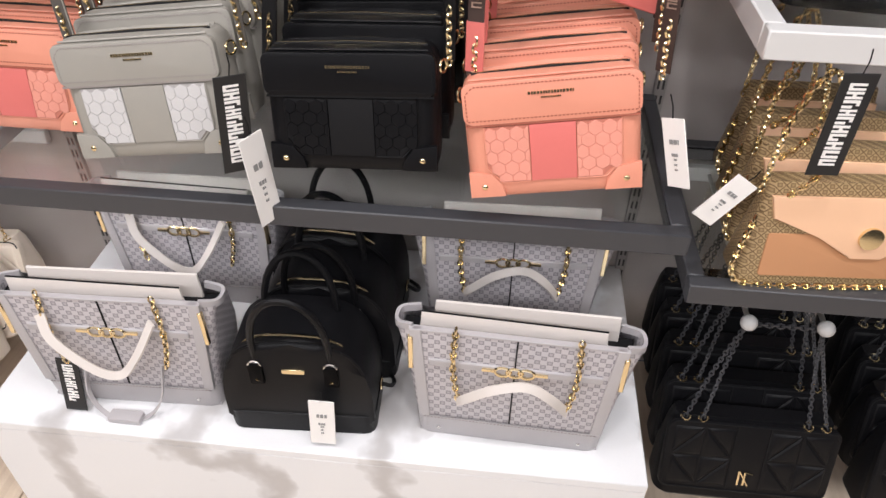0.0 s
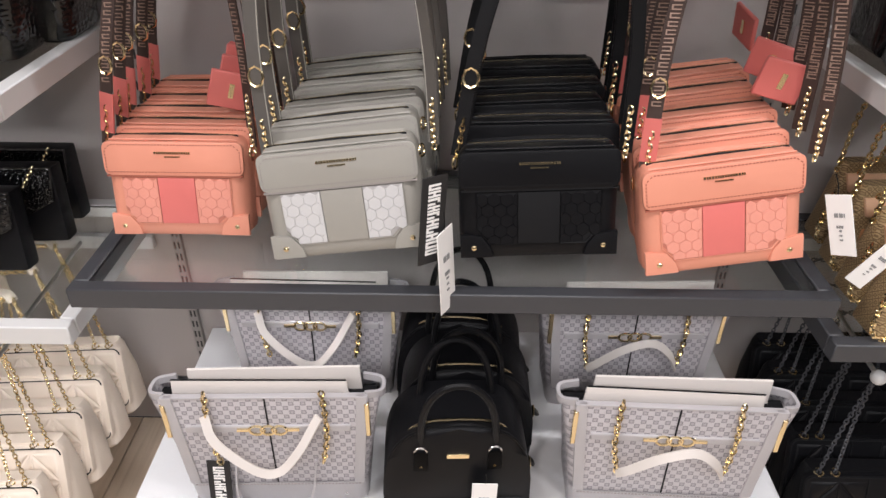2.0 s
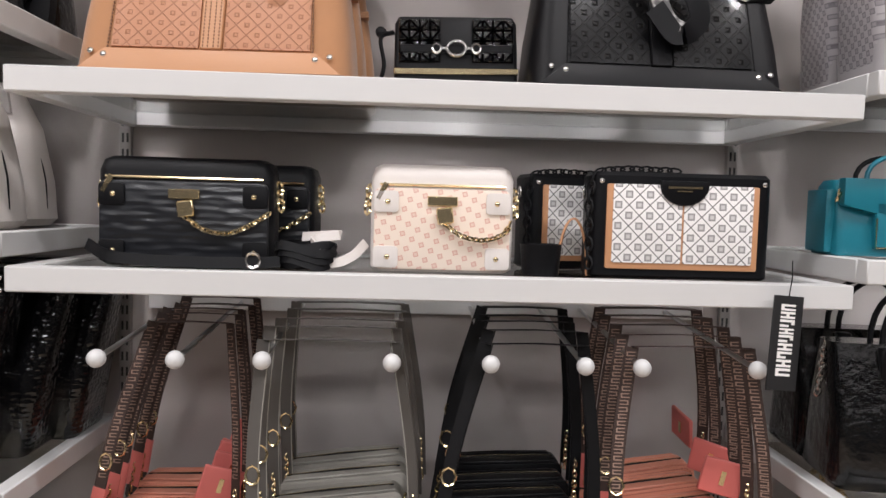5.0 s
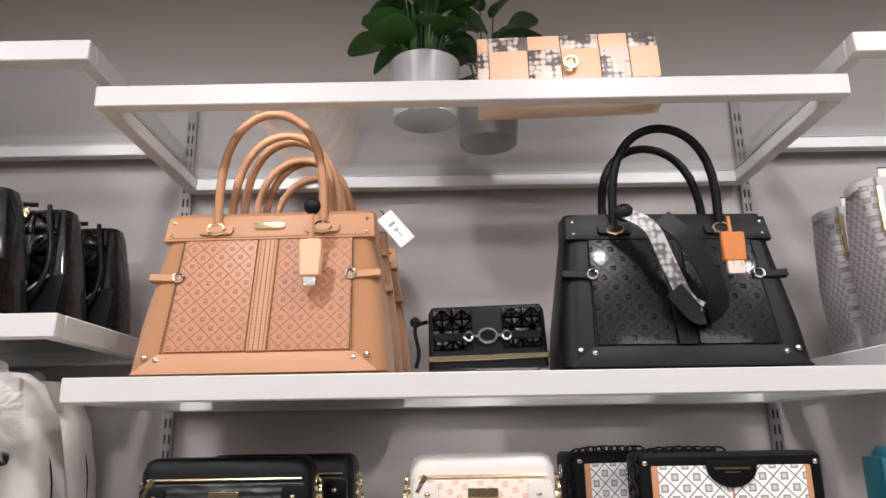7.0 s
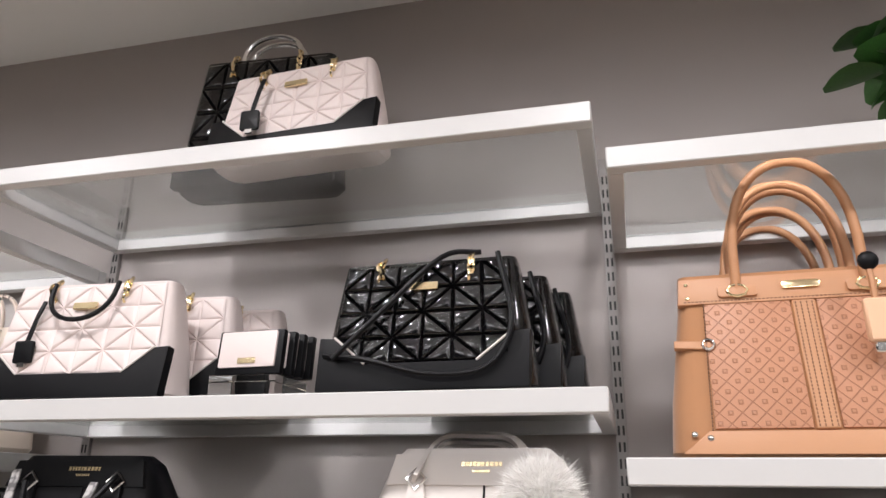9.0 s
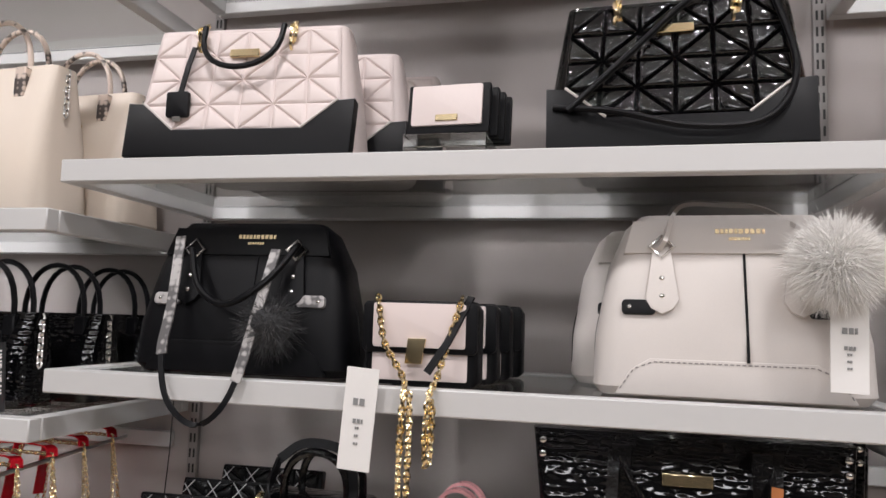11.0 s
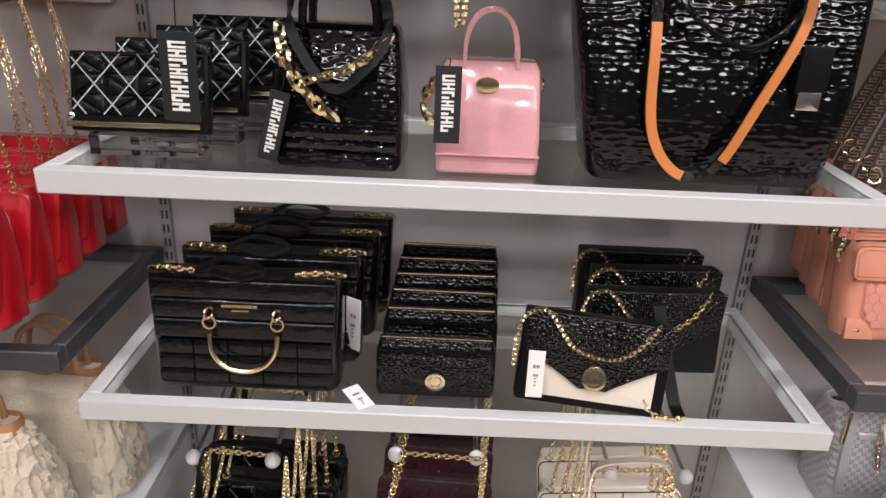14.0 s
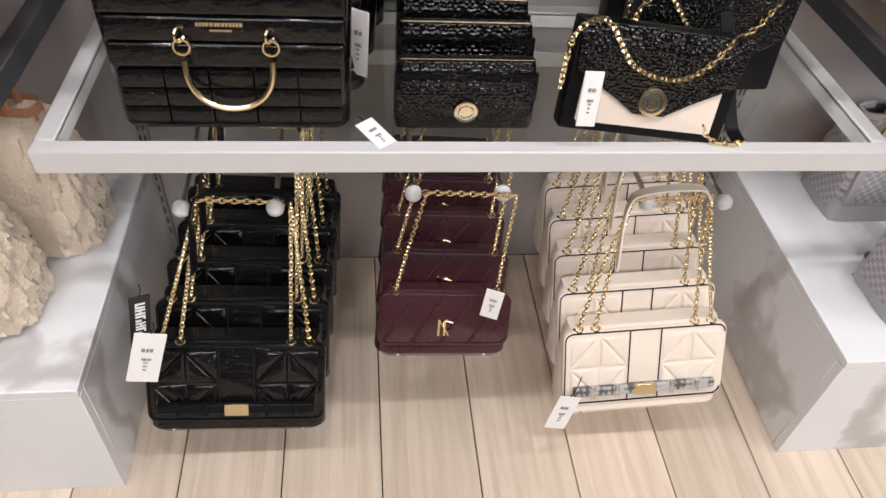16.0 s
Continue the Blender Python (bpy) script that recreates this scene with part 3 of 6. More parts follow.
def quilt(x0, z0, x1, z1, y, nx, nz, puff=0.006, taper=0.0):
    """Stitched triangular quilting: each triangle is a soft raised pillow. taper narrows the top."""
    bm = bmesh.new()

    def at(u, v):
        k = 1 - taper * v
        c = (x0 + x1) / 2
        return Vector((c + (x0 + (x1 - x0) * u - c) * k, y, z0 + (z1 - z0) * v))

    def pad(a, b, c):
        mid = (a + b + c) / 3
        last = [bm.verts.new(p) for p in (a, b, c)]
        for size, rise in ((0.86, 0.5), (0.6, 0.85)):
            ring = [bm.verts.new(mid + (p - mid) * size + Vector((0, -puff * rise, 0))) for p in (a, b, c)]
            for i in range(3):
                bm.faces.new((last[i], last[(i + 1) % 3], ring[(i + 1) % 3], ring[i]))
            last = ring
        top = bm.verts.new(mid + Vector((0, -puff, 0)))
        for i in range(3):
            bm.faces.new((last[i], last[(i + 1) % 3], top))

    for i in range(nx):
        for j in range(nz):
            a, b, c, d = at(i / nx, j / nz), at((i + 1) / nx, j / nz), at((i + 1) / nx, (j + 1) / nz), at(i / nx, (j + 1) / nz)
            if (i + j) % 2:
                pad(a, b, c), pad(a, c, d)
            else:
                pad(a, b, d), pad(b, c, d)
    bmesh.ops.remove_doubles(bm, verts=bm.verts[:], dist=0.0002)
    return bm


def stitches(pts, y, step=0.0065, size=0.0008, out=0.0006):
    """A dashed seam along a line in x and z, on the face at y."""
    bm = bmesh.new()
    pts = [Vector((p[0], 0, p[1])) for p in pts]
    for a, b in zip(pts, pts[1:]):
        n = max(1, int((b - a).length / step))
        for i in range(n):
            c = a + (b - a) * ((i + 0.5) / n)
            ang = math.degrees(math.atan2(b.z - a.z, b.x - a.x))
            join(bm, box(-step * 0.32, y - out, -size, step * 0.32, y + 0.0005, size), pose(c.x, 0, c.z, 0, -ang, 0))
    return bm


def fur_ball(r, n, length, seed):
    """A pompom: a core with many thin hairs standing from it."""
    rng = random.Random(seed)
    bm = bmesh.new()
    bmesh.ops.create_icosphere(bm, subdivisions=2, radius=r * 0.98)
    for _ in range(n):
        d = Vector((rng.gauss(0, 1), rng.gauss(0, 1), rng.gauss(0, 1))).normalized()
        s = d.orthogonal().normalized() * 0.00045
        s.rotate(Matrix.Rotation(rng.uniform(0, 6.28), 3, d))
        tip = d * (r + length * rng.uniform(0.2, 1)) + Vector((rng.gauss(0, 1), rng.gauss(0, 1), rng.gauss(0, 1) - 0.4)) * length * 0.42
        root_p = d * r * 0.85
        v = [bm.verts.new(p) for p in (root_p - s, root_p + s, (root_p + tip) / 2 + s * 0.7, tip, (root_p + tip) / 2 - s * 0.7)]
        bm.faces.new(v)
    return bm


def hook_rail(cx, z, pairs, wall_z, half=0.56):
    """A white rail on the wall with pairs of steel arms that end in white balls."""
    e = root("hook_rail", pose(cx, WALL_Y, z), "white wall rail with steel display arms and white ball ends", "display hook", "hook rails")
    part("rail", box(-half, -0.02, wall_z - 0.016, half, -0.003, wall_z + 0.016, 0.002), M_WHITE, e)
    for x, y in pairs:
        a = part("arm", tube([(x - cx, -0.02, wall_z), (x - cx, y - WALL_Y, 0)], 0.0042), M_STEEL, e)
        b = bmesh.new()
        bmesh.ops.create_uvsphere(b, u_segments=16, v_segments=10, radius=0.0135, matrix=pose(x - cx, y - WALL_Y - 0.008, 0))
        part("ball_end", b, M_WHITE, a, "white ball")
    return e


# ---- bay A: hanging camera bags ----
def camera_bag(m, trim, stripe, emb, strap_mat, label, group, tilt, pl, pr, hang, printed):
    """A boxy crossbody bag on a long strap. pl, pr: the two arms over which the strap hangs; hang: their height over its base."""
    W, H, D = 0.230, 0.166, 0.072
    e = root("camera_bag", m, label, "handbag", group)
    T = pose(0, 0, 0, 0, tilt, 0)
    f = -D / 2
    part("body", loft([(0, W - 0.02, D - 0.012, 0.02), (0.006, W - 0.004, D - 0.003, 0.022), (0.02, W, D, 0.022), (H - 0.03, W, D, 0.022), (H - 0.012, W - 0.006, D - 0.004, 0.022), (H - 0.003, W - 0.02, D - 0.012, 0.02), (H, W - 0.04, D - 0.03, 0.018)], 4), trim, e, m=T)
    part("front_flap", sheet(rrect(-W / 2 + 0.001, H - 0.062, W / 2 - 0.001, H - 0.006, 0.012), f - 0.005, f + 0.004, 0.0025), trim, e, m=T)
    part("center_stripe", sheet([(-0.03, 0.022), (0.03, 0.022), (0.03, 0.1), (-0.03, 0.1)], f - 0.0028, f + 0.002, 0.0008), stripe, e, "smooth contrast stripe", m=T)
    for s in (-1, 1):
        x0, x1 = (-0.088, -0.031) if s < 0 else (0.031, 0.088)
        a0, a1 = (x0 + 0.024, x1) if s < 0 else (x0, x1 - 0.024)
        # Coral and grey backings carry painted shade for the grooves between pads.
        pn = part("embossed_panel", sheet([(a0, 0.022), (a1, 0.022), (x1, 0.022 if s < 0 else 0.046), (x1, 0.1), (x0, 0.1), (x0, 0.046 if s < 0 else 0.022)], f - 0.0022, f + 0.002), M_GROOVEO if printed else (M_GROOVEG if trim is M_GREY else M_BLACKT), e, "honeycomb embossed panel", m=T)
        for pad in hex_pads(x0, 0.023, x1, 0.1, f - 0.0022, 0.0105, s):
            part("hexagon_pad", pad, emb, pn)
        part("panel_edge", tube([(s * 0.031, f - 0.001, 0.021), (s * 0.068, f - 0.001, 0.021), (s * 0.089, f - 0.001, 0.043), (s * 0.089, f - 0.001, 0.1)], 0.0014, 5), trim, e, m=T)
        c = part("corner_patch", sheet([(s * (W / 2 - 0.001), 0.002), (s * 0.066, 0.002), (s * 0.07, 0.018), (s * 0.083, 0.034), (s * (W / 2 - 0.001), 0.038)], f - 0.0035, f + 0.004, 0.001), trim, e, m=T)
        part("bolt", stud(s * 0.094, f - 0.0035, 0.017, 0.0042), M_GOLD, c, "gold bolt")
        part("strap_ring", ring_bm(0.009, 0.0018, pose(s * (W / 2 + 0.004), 0, H - 0.03, 0, 0, 70)), M_GOLD, e, "gold strap ring", m=T)
    z = part("zip", tube([(-W / 2 + 0.014, -0.012, H - 0.001), (0, -0.012, H + 0.0012), (W / 2 - 0.014, -0.012, H - 0.001)], 0.0022, 5), M_BLACKT, e, "dark zip", m=T)
    part("zip_teeth", tube([(-W / 2 + 0.016, -0.012, H + 0.001), (0, -0.012, H + 0.0034), (W / 2 - 0.016, -0.012, H + 0.001)], 0.0009, 4), M_GOLD, z, "fine gold zip teeth")
    part("piping", tube([(-W / 2 + 0.012, f + 0.004, H - 0.004), (0, f + 0.002, H - 0.0035), (W / 2 - 0.012, f + 0.004, H - 0.004)], 0.0016, 5), trim, e, m=T)
    part("lettering", bars(0, f - 0.005, H - 0.022, 0.058, 0.014, 2), M_GOLD, e, "gold foil lettering shapes", m=T, smooth=False)
    seam = M_SEAMO if printed else (M_BLACKT if trim is M_BLACK else M_SEAMW)
    part("flap_seam", stitches([(-W / 2 + 0.006, H - 0.056), (W / 2 - 0.006, H - 0.056), (W / 2 - 0.006, H - 0.02), (W / 2 - 0.016, H - 0.011), (-W / 2 + 0.016, H - 0.011), (-W / 2 + 0.006, H - 0.02), (-W / 2 + 0.006, H - 0.056)], f - 0.005, 0.005), seam, e, "fine flap stitching", m=T, smooth=False)
    # Shade below the flap, painted as a thin dark strip.
    part("flap_shadow_edge", box(-W / 2 + 0.004, f - 0.0042, H - 0.064, W / 2 - 0.004, f + 0.001, H - 0.0615), M_BLACKT if trim is M_BLACK else seam, e, "dark strip painting the shade under the flap", m=T)
    for k, (yy, zz) in enumerate(((0.004, 0.0), (0.02, -0.001))):
        part("top_ridge", tube([(-W / 2 + 0.02, yy, H + zz - 0.001), (0, yy, H + zz + 0.001), (W / 2 - 0.02, yy, H + zz - 0.001)], 0.003, 6), trim, e, m=T)
    back = -0.055
    sd = (0.92, -0.2, 0)
    lz, ls = H - 0.02, math.sin(radians(tilt)) * W / 2
    left = curve([(-W / 2 - 0.006, 0, lz + ls), (-W / 2 * 0.55 + pl * 0.45 - 0.012, back * 0.5, lz * 0.5 + hang * 0.5), (pl - 0.004, back, hang + 0.014)], 8)
    right = curve([(W / 2 + 0.006, 0, lz - ls), (W / 2 * 0.55 + pr * 0.45 + 0.012, back * 0.5, lz * 0.5 + hang * 0.5), (pr + 0.004, back, hang + 0.014)], 8)
    st = part("strap", ribbon(left, 0.021, 0.002, sd), strap_mat, e, "long webbing strap")
    part("strap", ribbon(right, 0.021, 0.002, (-0.75, 0.65, 0)), strap_mat, e)
    part("strap_top", ribbon([left[-1], left[-1] * 0.5 + right[-1] * 0.5 + Vector((0, 0, 0.002)), right[-1]], 0.027, 0.002, (0, 1, 0)), strap_mat, e)
    part("buckle", ring_bm(0.014, 0.0022, Matrix.Translation(left[6]) @ pose(0, -0.002, 0, 0, 0, -12), 8, 5, 0.8), M_GOLD, e, "gold strap buckle")
    part("clip", chain([left[0] + Vector((0, 0, -0.004)), left[3]], 0.0095, 0.0018, 0), M_GOLD, e, "gold snap clip")
    part("clip", chain([right[0] + Vector((0, 0, -0.004)), right[4]], 0.0095, 0.0018, 0), M_GOLD, e)
    if printed:
        for line, turn in ((left, -12), (right, -41)):
            b = bmesh.new()
            for k in range(5, len(line) - 1):
                for u in (0.0, 0.5):
                    p = line[k] + (line[k + 1] - line[k]) * u
                    g = bmesh.new()
                    box(-0.0065, -0.0022, -0.0042, 0.0065, -0.0012, -0.0026, 0, 1, g)
                    box(-0.0065, -0.0022, 0.0012, 0.0065, -0.0012, 0.0028, 0, 1, g)
                    box(-0.0065 if (k + int(2 * u)) % 3 else 0.0045, -0.0022, -0.0026, -0.0045 if (k + int(2 * u)) % 3 else 0.0065, -0.0012, 0.0012, 0, 1, g)
                    join(b, g, Matrix.Translation(p) @ pose(0, 0, 0, 0, 0, turn))
            part("strap_print", b, M_LETTER, st, "pale woven letter blocks", smooth=False)
        part("leather_end", ribbon(left[1:5], 0.024, 0.003, sd), M_CORAL, e, "coral leather strap end")
    else:
        for line, sv in ((left, sd), (right, (-0.75, 0.65, 0))):
            n = Vector(sv).normalized() * 0.0095
            part("strap_edge", tube([p + n + Vector((0, -0.0012, 0)) for p in line], 0.0011, 4), trim, e, "pale strap edge" if trim is M_GREY else "")
    return e


hook_rail(BAY_A, 1.247, [(-0.489, 1.04), (-0.378, 1.04), (-0.255, 1.045), (-0.066, 1.045), (0.08, 1.048), (0.221, 1.045), (0.305, 1.041), (0.48, 1.041)], 0.03)
COLS = [(-0.452, 0.757, 0, -0.47, -0.35, M_ORANGE, M_CORAL, M_CORALD, M_BROWN, "coral orange camera bag on a brown printed strap", True, True),
        (-0.148, 0.813, -6.5, -0.255, -0.066, M_GREY, M_GREY, M_GREYL, M_GREYT, "stone grey camera bag with pale honeycomb panels", False, False),
        (0.128, 0.812, -2.5, 0.08, 0.221, M_BLACK, M_BLACKT, M_BLACK, M_BLACKT, "black leather camera bag on a black strap", False, False),
        (0.403, 0.797, -8.5, 0.305, 0.48, M_ORANGE, M_CORAL, M_CORALD, M_BROWN, "coral orange camera bag on a brown printed strap", True, True)]
for i, (x, z, tilt, pl, pr, a, b, c, s, lab, pr_, card) in enumerate(COLS):
    y0 = 1.165 if i == 0 else 1.03
    first = camera_bag(pose(x, y0, z + 0.002, -12, 0, 0), a, b, c, s, lab, "hanging camera bags", tilt, pl - x, pr - x, 1.254 - z, pr_)
    rng = random.Random(i)
    for k in range(0, 5):
        bag = first if not k else copy_thing(first, pose(x + rng.uniform(-0.006, 0.006) + 0.004 * k, y0 + (0.052 if i == 0 else 0.078) * k, z + 0.005 * k + rng.uniform(0, 0.008), -11 + 2 * k, 0, rng.uniform(-2, 2)))
        if card and k in ((0, 2) if i == 0 else (1, 2, 4)):
            hold = part("card_holder", box(-0.035, -0.004, -0.03, 0.035, 0.004, 0.03, 0.002), M_CORAL, bag, "small hanging coral card holder", m=pose(0.09 if i == 0 else 0.085, 0.01, 0.235, 10, 14, 20 - 25 * k))
            part("badge", box(-0.004, -0.0055, -0.012, 0.004, -0.004, 0.012), M_GOLD, hold, "small gold badge", m=None)
hang_tag(pose(-0.022, 0.99, 0.985, 0, 4, 35), "black swing tag hanging between two camera bags", 0.14)
hang_tag(pose(-0.012, 0.985, 0.90, 0, -5, 58), "white price tag hanging beside grey camera bag", 0.15, 0.04, False)
hang_tag(pose(0.525, 1.0, 0.96, 0, -22, -50), "white price tag hanging beside coral camera bag", 0.09, 0.035, False)


# ---- bay A: plinth bags ----
def monogram_tote(m, front=True):
    W0, W1, H, D = 0.315, 0.335, 0.258, 0.135
    e = root("monogram_tote", m, "grey monogram tote bag with silver trim and gold bar", "handbag", "monogram totes")
    part("body", loft([(0, W0 - 0.01, D - 0.01, 0.02), (0.006, W0, D, 0.022), (H * 0.5, W0 + 0.025, D - 0.01, 0.018, -0.005), (H * 0.85, W1 + 0.032, D * 0.6, 0.012, -D * 0.19), (H - 0.008, W1 + 0.045, D * 0.42, 0.01, -D * 0.27)], 3, False), M_MONO, e)
    part("base", box(-W0 / 2 + 0.003, -D / 2 + 0.003, 0.0005, W0 / 2 - 0.003, D / 2 - 0.003, 0.005), M_SILV, e)
    f = -D / 2
    part("front_panel", sheet([(-W0 / 2 + 0.006, 0.05), (W0 / 2 - 0.006, 0.05), (W1 / 2 - 0.002, H), (-W1 / 2 + 0.002, H)], f - 0.0045, f + 0.004, 0.001), M_MONO, e, "upright monogram front panel")
    part("lower_band", loft([(0.001, W0 + 0.001, D + 0.003, 0.022), (0.055, W0 + 0.007, D + 0.013, 0.022)], 3, False), M_SILV, e, "plain silver lower band")
    # Black sheet below the rim paints the shade within the bag.
    part("lining", box(-W1 / 2 - 0.015, f + 0.006, H - 0.03, W1 / 2 + 0.012, f + 0.05, H - 0.024), M_BLACKT, e, "dark sheet standing for the shaded inside")
    part("inner_flap", sheet([(-W1 / 2 + 0.012, H - 0.024), (W1 / 2 - 0.03, H - 0.024), (W1 / 2 - 0.034, H + 0.02), (-W1 / 2 + 0.016, H + 0.024)], f + 0.012, f + 0.016, 0.0015), M_WHITEL, e, "folded white inner flap")
    part("inner_pocket", sheet([(-W1 / 2 + 0.03, H - 0.024), (W1 / 2 - 0.012, H - 0.024), (W1 / 2 - 0.014, H + 0.026), (-W1 / 2 + 0.034, H + 0.022)], f + 0.04, f + 0.045, 0.002), M_WHITEL, e)
    part("flap_piping", tube([(-W1 / 2 + 0.016, f + 0.014, H + 0.0245), (W1 / 2 - 0.034, f + 0.014, H + 0.0205)], 0.0016, 5), M_BLACKT, e)
    for s in (-1, 1):
        part("side_trim", sheet([(s * (W0 / 2 - 0.022), 0.055), (s * (W0 / 2 - 0.004), 0.055), (s * (W1 / 2 + 0.001), H + 0.003), (s * (W1 / 2 - 0.017), H + 0.003)], f - 0.0075, f + 0.001, 0.001), M_SILV, e)
        part("corner_bar", box(s * (W1 / 2 - 0.001) - 0.004, f - 0.0095, H - 0.085, s * (W1 / 2 - 0.001) + 0.004, f - 0.002, H - 0.012, 0.001), M_GOLD, e, "gold metal corner bar")
        part("rivet", stud(s * 0.12, f - 0.008, 0.025, 0.0032), M_SILVER, e)
        part("side_rim", ribbon(curve([(s * (W1 / 2 - 0.004), f + 0.002, H), (s * (W1 / 2 + 0.02), f + 0.012, H - 0.006), (s * (W1 / 2 + 0.026), f + 0.03, H - 0.009), (s * (W1 / 2 + 0.02), f + 0.048, H - 0.008), (s * (W1 / 2 - 0.01), f + 0.053, H - 0.004)], 5), 0.013, 0.006, (0, 0, 1)), M_SILV, e, "pale rolled side rim")
        part("handle_chain", chain([(s * 0.095, f - 0.009, H + 0.012), (s * 0.098, f - 0.012, H - 0.05), (s * 0.096, f - 0.014, H - 0.09), (s * 0.088, f - 0.018, H - 0.135)], 0.0105, 0.002), M_GOLD, e, "gold handle chain")
    part("top_edge", box(-W1 / 2 + 0.004, f - 0.006, H - 0.002, W1 / 2 - 0.004, f + 0.005, H + 0.003, 0.001), M_SILV, e)
    part("center_seam", box(-0.0012, f - 0.0062, 0.056, 0.0012, f - 0.003, H), M_BLACKT, e)
    part("belt", box(-W0 / 2 + 0.02, f - 0.0085, H - 0.075, W0 / 2 - 0.02, f - 0.003, H - 0.06, 0.0015), M_SILV, e)
    part("band_seam", stitches([(-W0 / 2 + 0.01, 0.05), (W0 / 2 - 0.01, 0.05)], f - 0.0062, 0.006), M_SEAMW, e, smooth=False)
    buckle = bmesh.new()
    for k in (-0.019, 0, 0.019):
        join(buckle, ring_bm(0.010, 0.0024, pose(k, f - 0.011, H - 0.067), 12, 5, 1.25))
    box(-0.052, f - 0.012, H - 0.0695, -0.03, f - 0.008, H - 0.0645, 0, 1, buckle)
    box(0.03, f - 0.012, H - 0.0695, 0.052, f - 0.008, H - 0.0645, 0, 1, buckle)
    part("gold_bar", buckle, M_GOLD, e, "linked gold bar ornament")
    if front:
        pts = [(-0.088, f - 0.02, H - 0.14), (-0.075, f - 0.035, H - 0.115), (-0.03, f - 0.055, H - 0.06), (0.02, f - 0.055, H - 0.045), (0.06, f - 0.045, H - 0.08), (0.09, f - 0.018, H - 0.14)]
    else:
        pts = [(-0.1, f - 0.014, H - 0.03), (-0.085, f - 0.03, H - 0.075), (-0.03, f - 0.035, H - 0.135), (0.01, f - 0.03, H - 0.15), (0.05, f - 0.03, H - 0.1), (0.088, f - 0.018, H - 0.03)]
    part("handle", ribbon(curve(pts, 5), 0.015, 0.004, (0, 0.5, 1)), M_WHITEL, e, "white leather handle drooping over the front")
    return e


t1 = monogram_tote(pose(-0.305, 1.025, PL, 0, 0, 2), False)
t2 = monogram_tote(pose(0.375, 1.015, PL, 0, 0, -2), True)
copy_thing(t1, pose(-0.28, 1.30, PL, 0, 0, 0))
copy_thing(t2, pose(0.36, 1.28, PL, 0, 0, 1))
hang_tag(pose(-0.40, 0.955, PL + 0.142, -14, 0, 0), "black swing tag lying against a monogram tote", 0.11, 0.04)
e = root("leather_tassel", pose(-0.29, 0.925, PL + 0.012), "grey leather luggage tassel on the plinth", "tassel")
part("strap", ribbon(curve([(-0.08, 0.03, 0.1), (-0.075, 0.0, 0.03), (-0.03, -0.015, -0.008), (0.02, -0.005, -0.007), (0.05, 0.01, 0.03), (0.06, 0.03, 0.10)], 6), 0.008, 0.003, (0, 1, 0.3)), M_SILV, e)
part("fringe", box(-0.045, -0.022, -0.011, 0.015, 0.002, 0.002, 0.004, 2), M_SILV, e)


def dome_bag(m):
    W, H, D = 0.255, 0.222, 0.115
    e = root("dome_bag", m, "black leather dome handbag with two top handles", "handbag", "black dome bags")
    pts = [(-W / 2 + 0.012, 0), (W / 2 - 0.012, 0), (W / 2 - 0.002, 0.012), (W / 2, 0.04)]
    pts += [(W / 2 * math.cos(a) ** 0.62, 0.055 + (H - 0.055) * math.sin(a) ** 0.8) for a in [math.pi / 2 * i / 9 for i in range(1, 9)]]
    pts += [(0, H)] + [(-x, z) for x, z in pts[:3:-1]] + [(-W / 2, 0.04), (-W / 2 + 0.002, 0.012)]
    b = sheet(pts, -D / 2, D / 2, 0.016)
    part("body", b, M_BLACK, e)
    part("lower_panel", loft([(0.002, W + 0.001, D + 0.003, 0.02), (0.048, W + 0.004, D + 0.005, 0.02), (0.05, W - 0.002, D, 0.02)], 3, False), M_BLACK, e)
    rim = [(x * 0.93, -D / 2 + 0.018, z + 0.003) for x, z in pts[4:-2]]
    part("zip", tube(rim, 0.0022, 5), M_GOLD, e, "fine gold zip")
    part("piping", tube([(x * 0.985, -D / 2 + 0.004, z) for x, z in pts[3:-1]], 0.0024, 5), M_BLACK, e)
    for y, ln in ((-D / 2 + 0.006, -0.012), (D / 2 - 0.03, 0.02)):
        h = part("handle", tube(arch(-0.062, 0.062, H - 0.045, 0.145, y, 16, ln, 0.7), 0.0062, 8), M_BLACK, e, "rolled black leather handle")
        for s in (-1, 1):
            part("handle_ring", ring_bm(0.009, 0.0018, pose(s * 0.062, y - 0.008, H - 0.05), 8, 5, 1.2), M_SILVER, h, "metal handle ring")
            part("handle_tab", sheet(rrect(s * 0.062 - 0.012, H - 0.095, s * 0.062 + 0.012, H - 0.05, 0.004), -D / 2 - 0.004, -D / 2 + 0.002, 0.001), M_BLACK, e)
            part("tab_stud", stud(s * 0.062, -D / 2 - 0.004, H - 0.085, 0.0028), M_GOLD, e)
    part("name_plate", box(-0.019, -D / 2 - 0.004, H - 0.067, 0.019, -D / 2, H - 0.057, 0.0008), M_GOLD, e, "small gold name plate")
    part("side_ring", ring_bm(0.01, 0.002, pose(W / 2 + 0.006, 0, 0.07, 0, 0, 90)), M_GOLD, e)
    part("shoulder_strap", tube(curve([(W / 2 + 0.005, 0.0, 0.07), (W / 2 + 0.02, 0.03, 0.03), (W / 2 + 0.015, 0.07, 0.0065), (W / 2 - 0.03, 0.1, 0.006)], 5), 0.004, 6), M_BLACK, e)
    return e


d = dome_bag(pose(0.012, 0.985, PL, 0, 0, 3))
copy_thing(d, pose(0.03, 1.12, PL + 0.0, 0, 0, 0))
copy_thing(d, pose(0.02, 1.255, PL, 0, 0, -2))
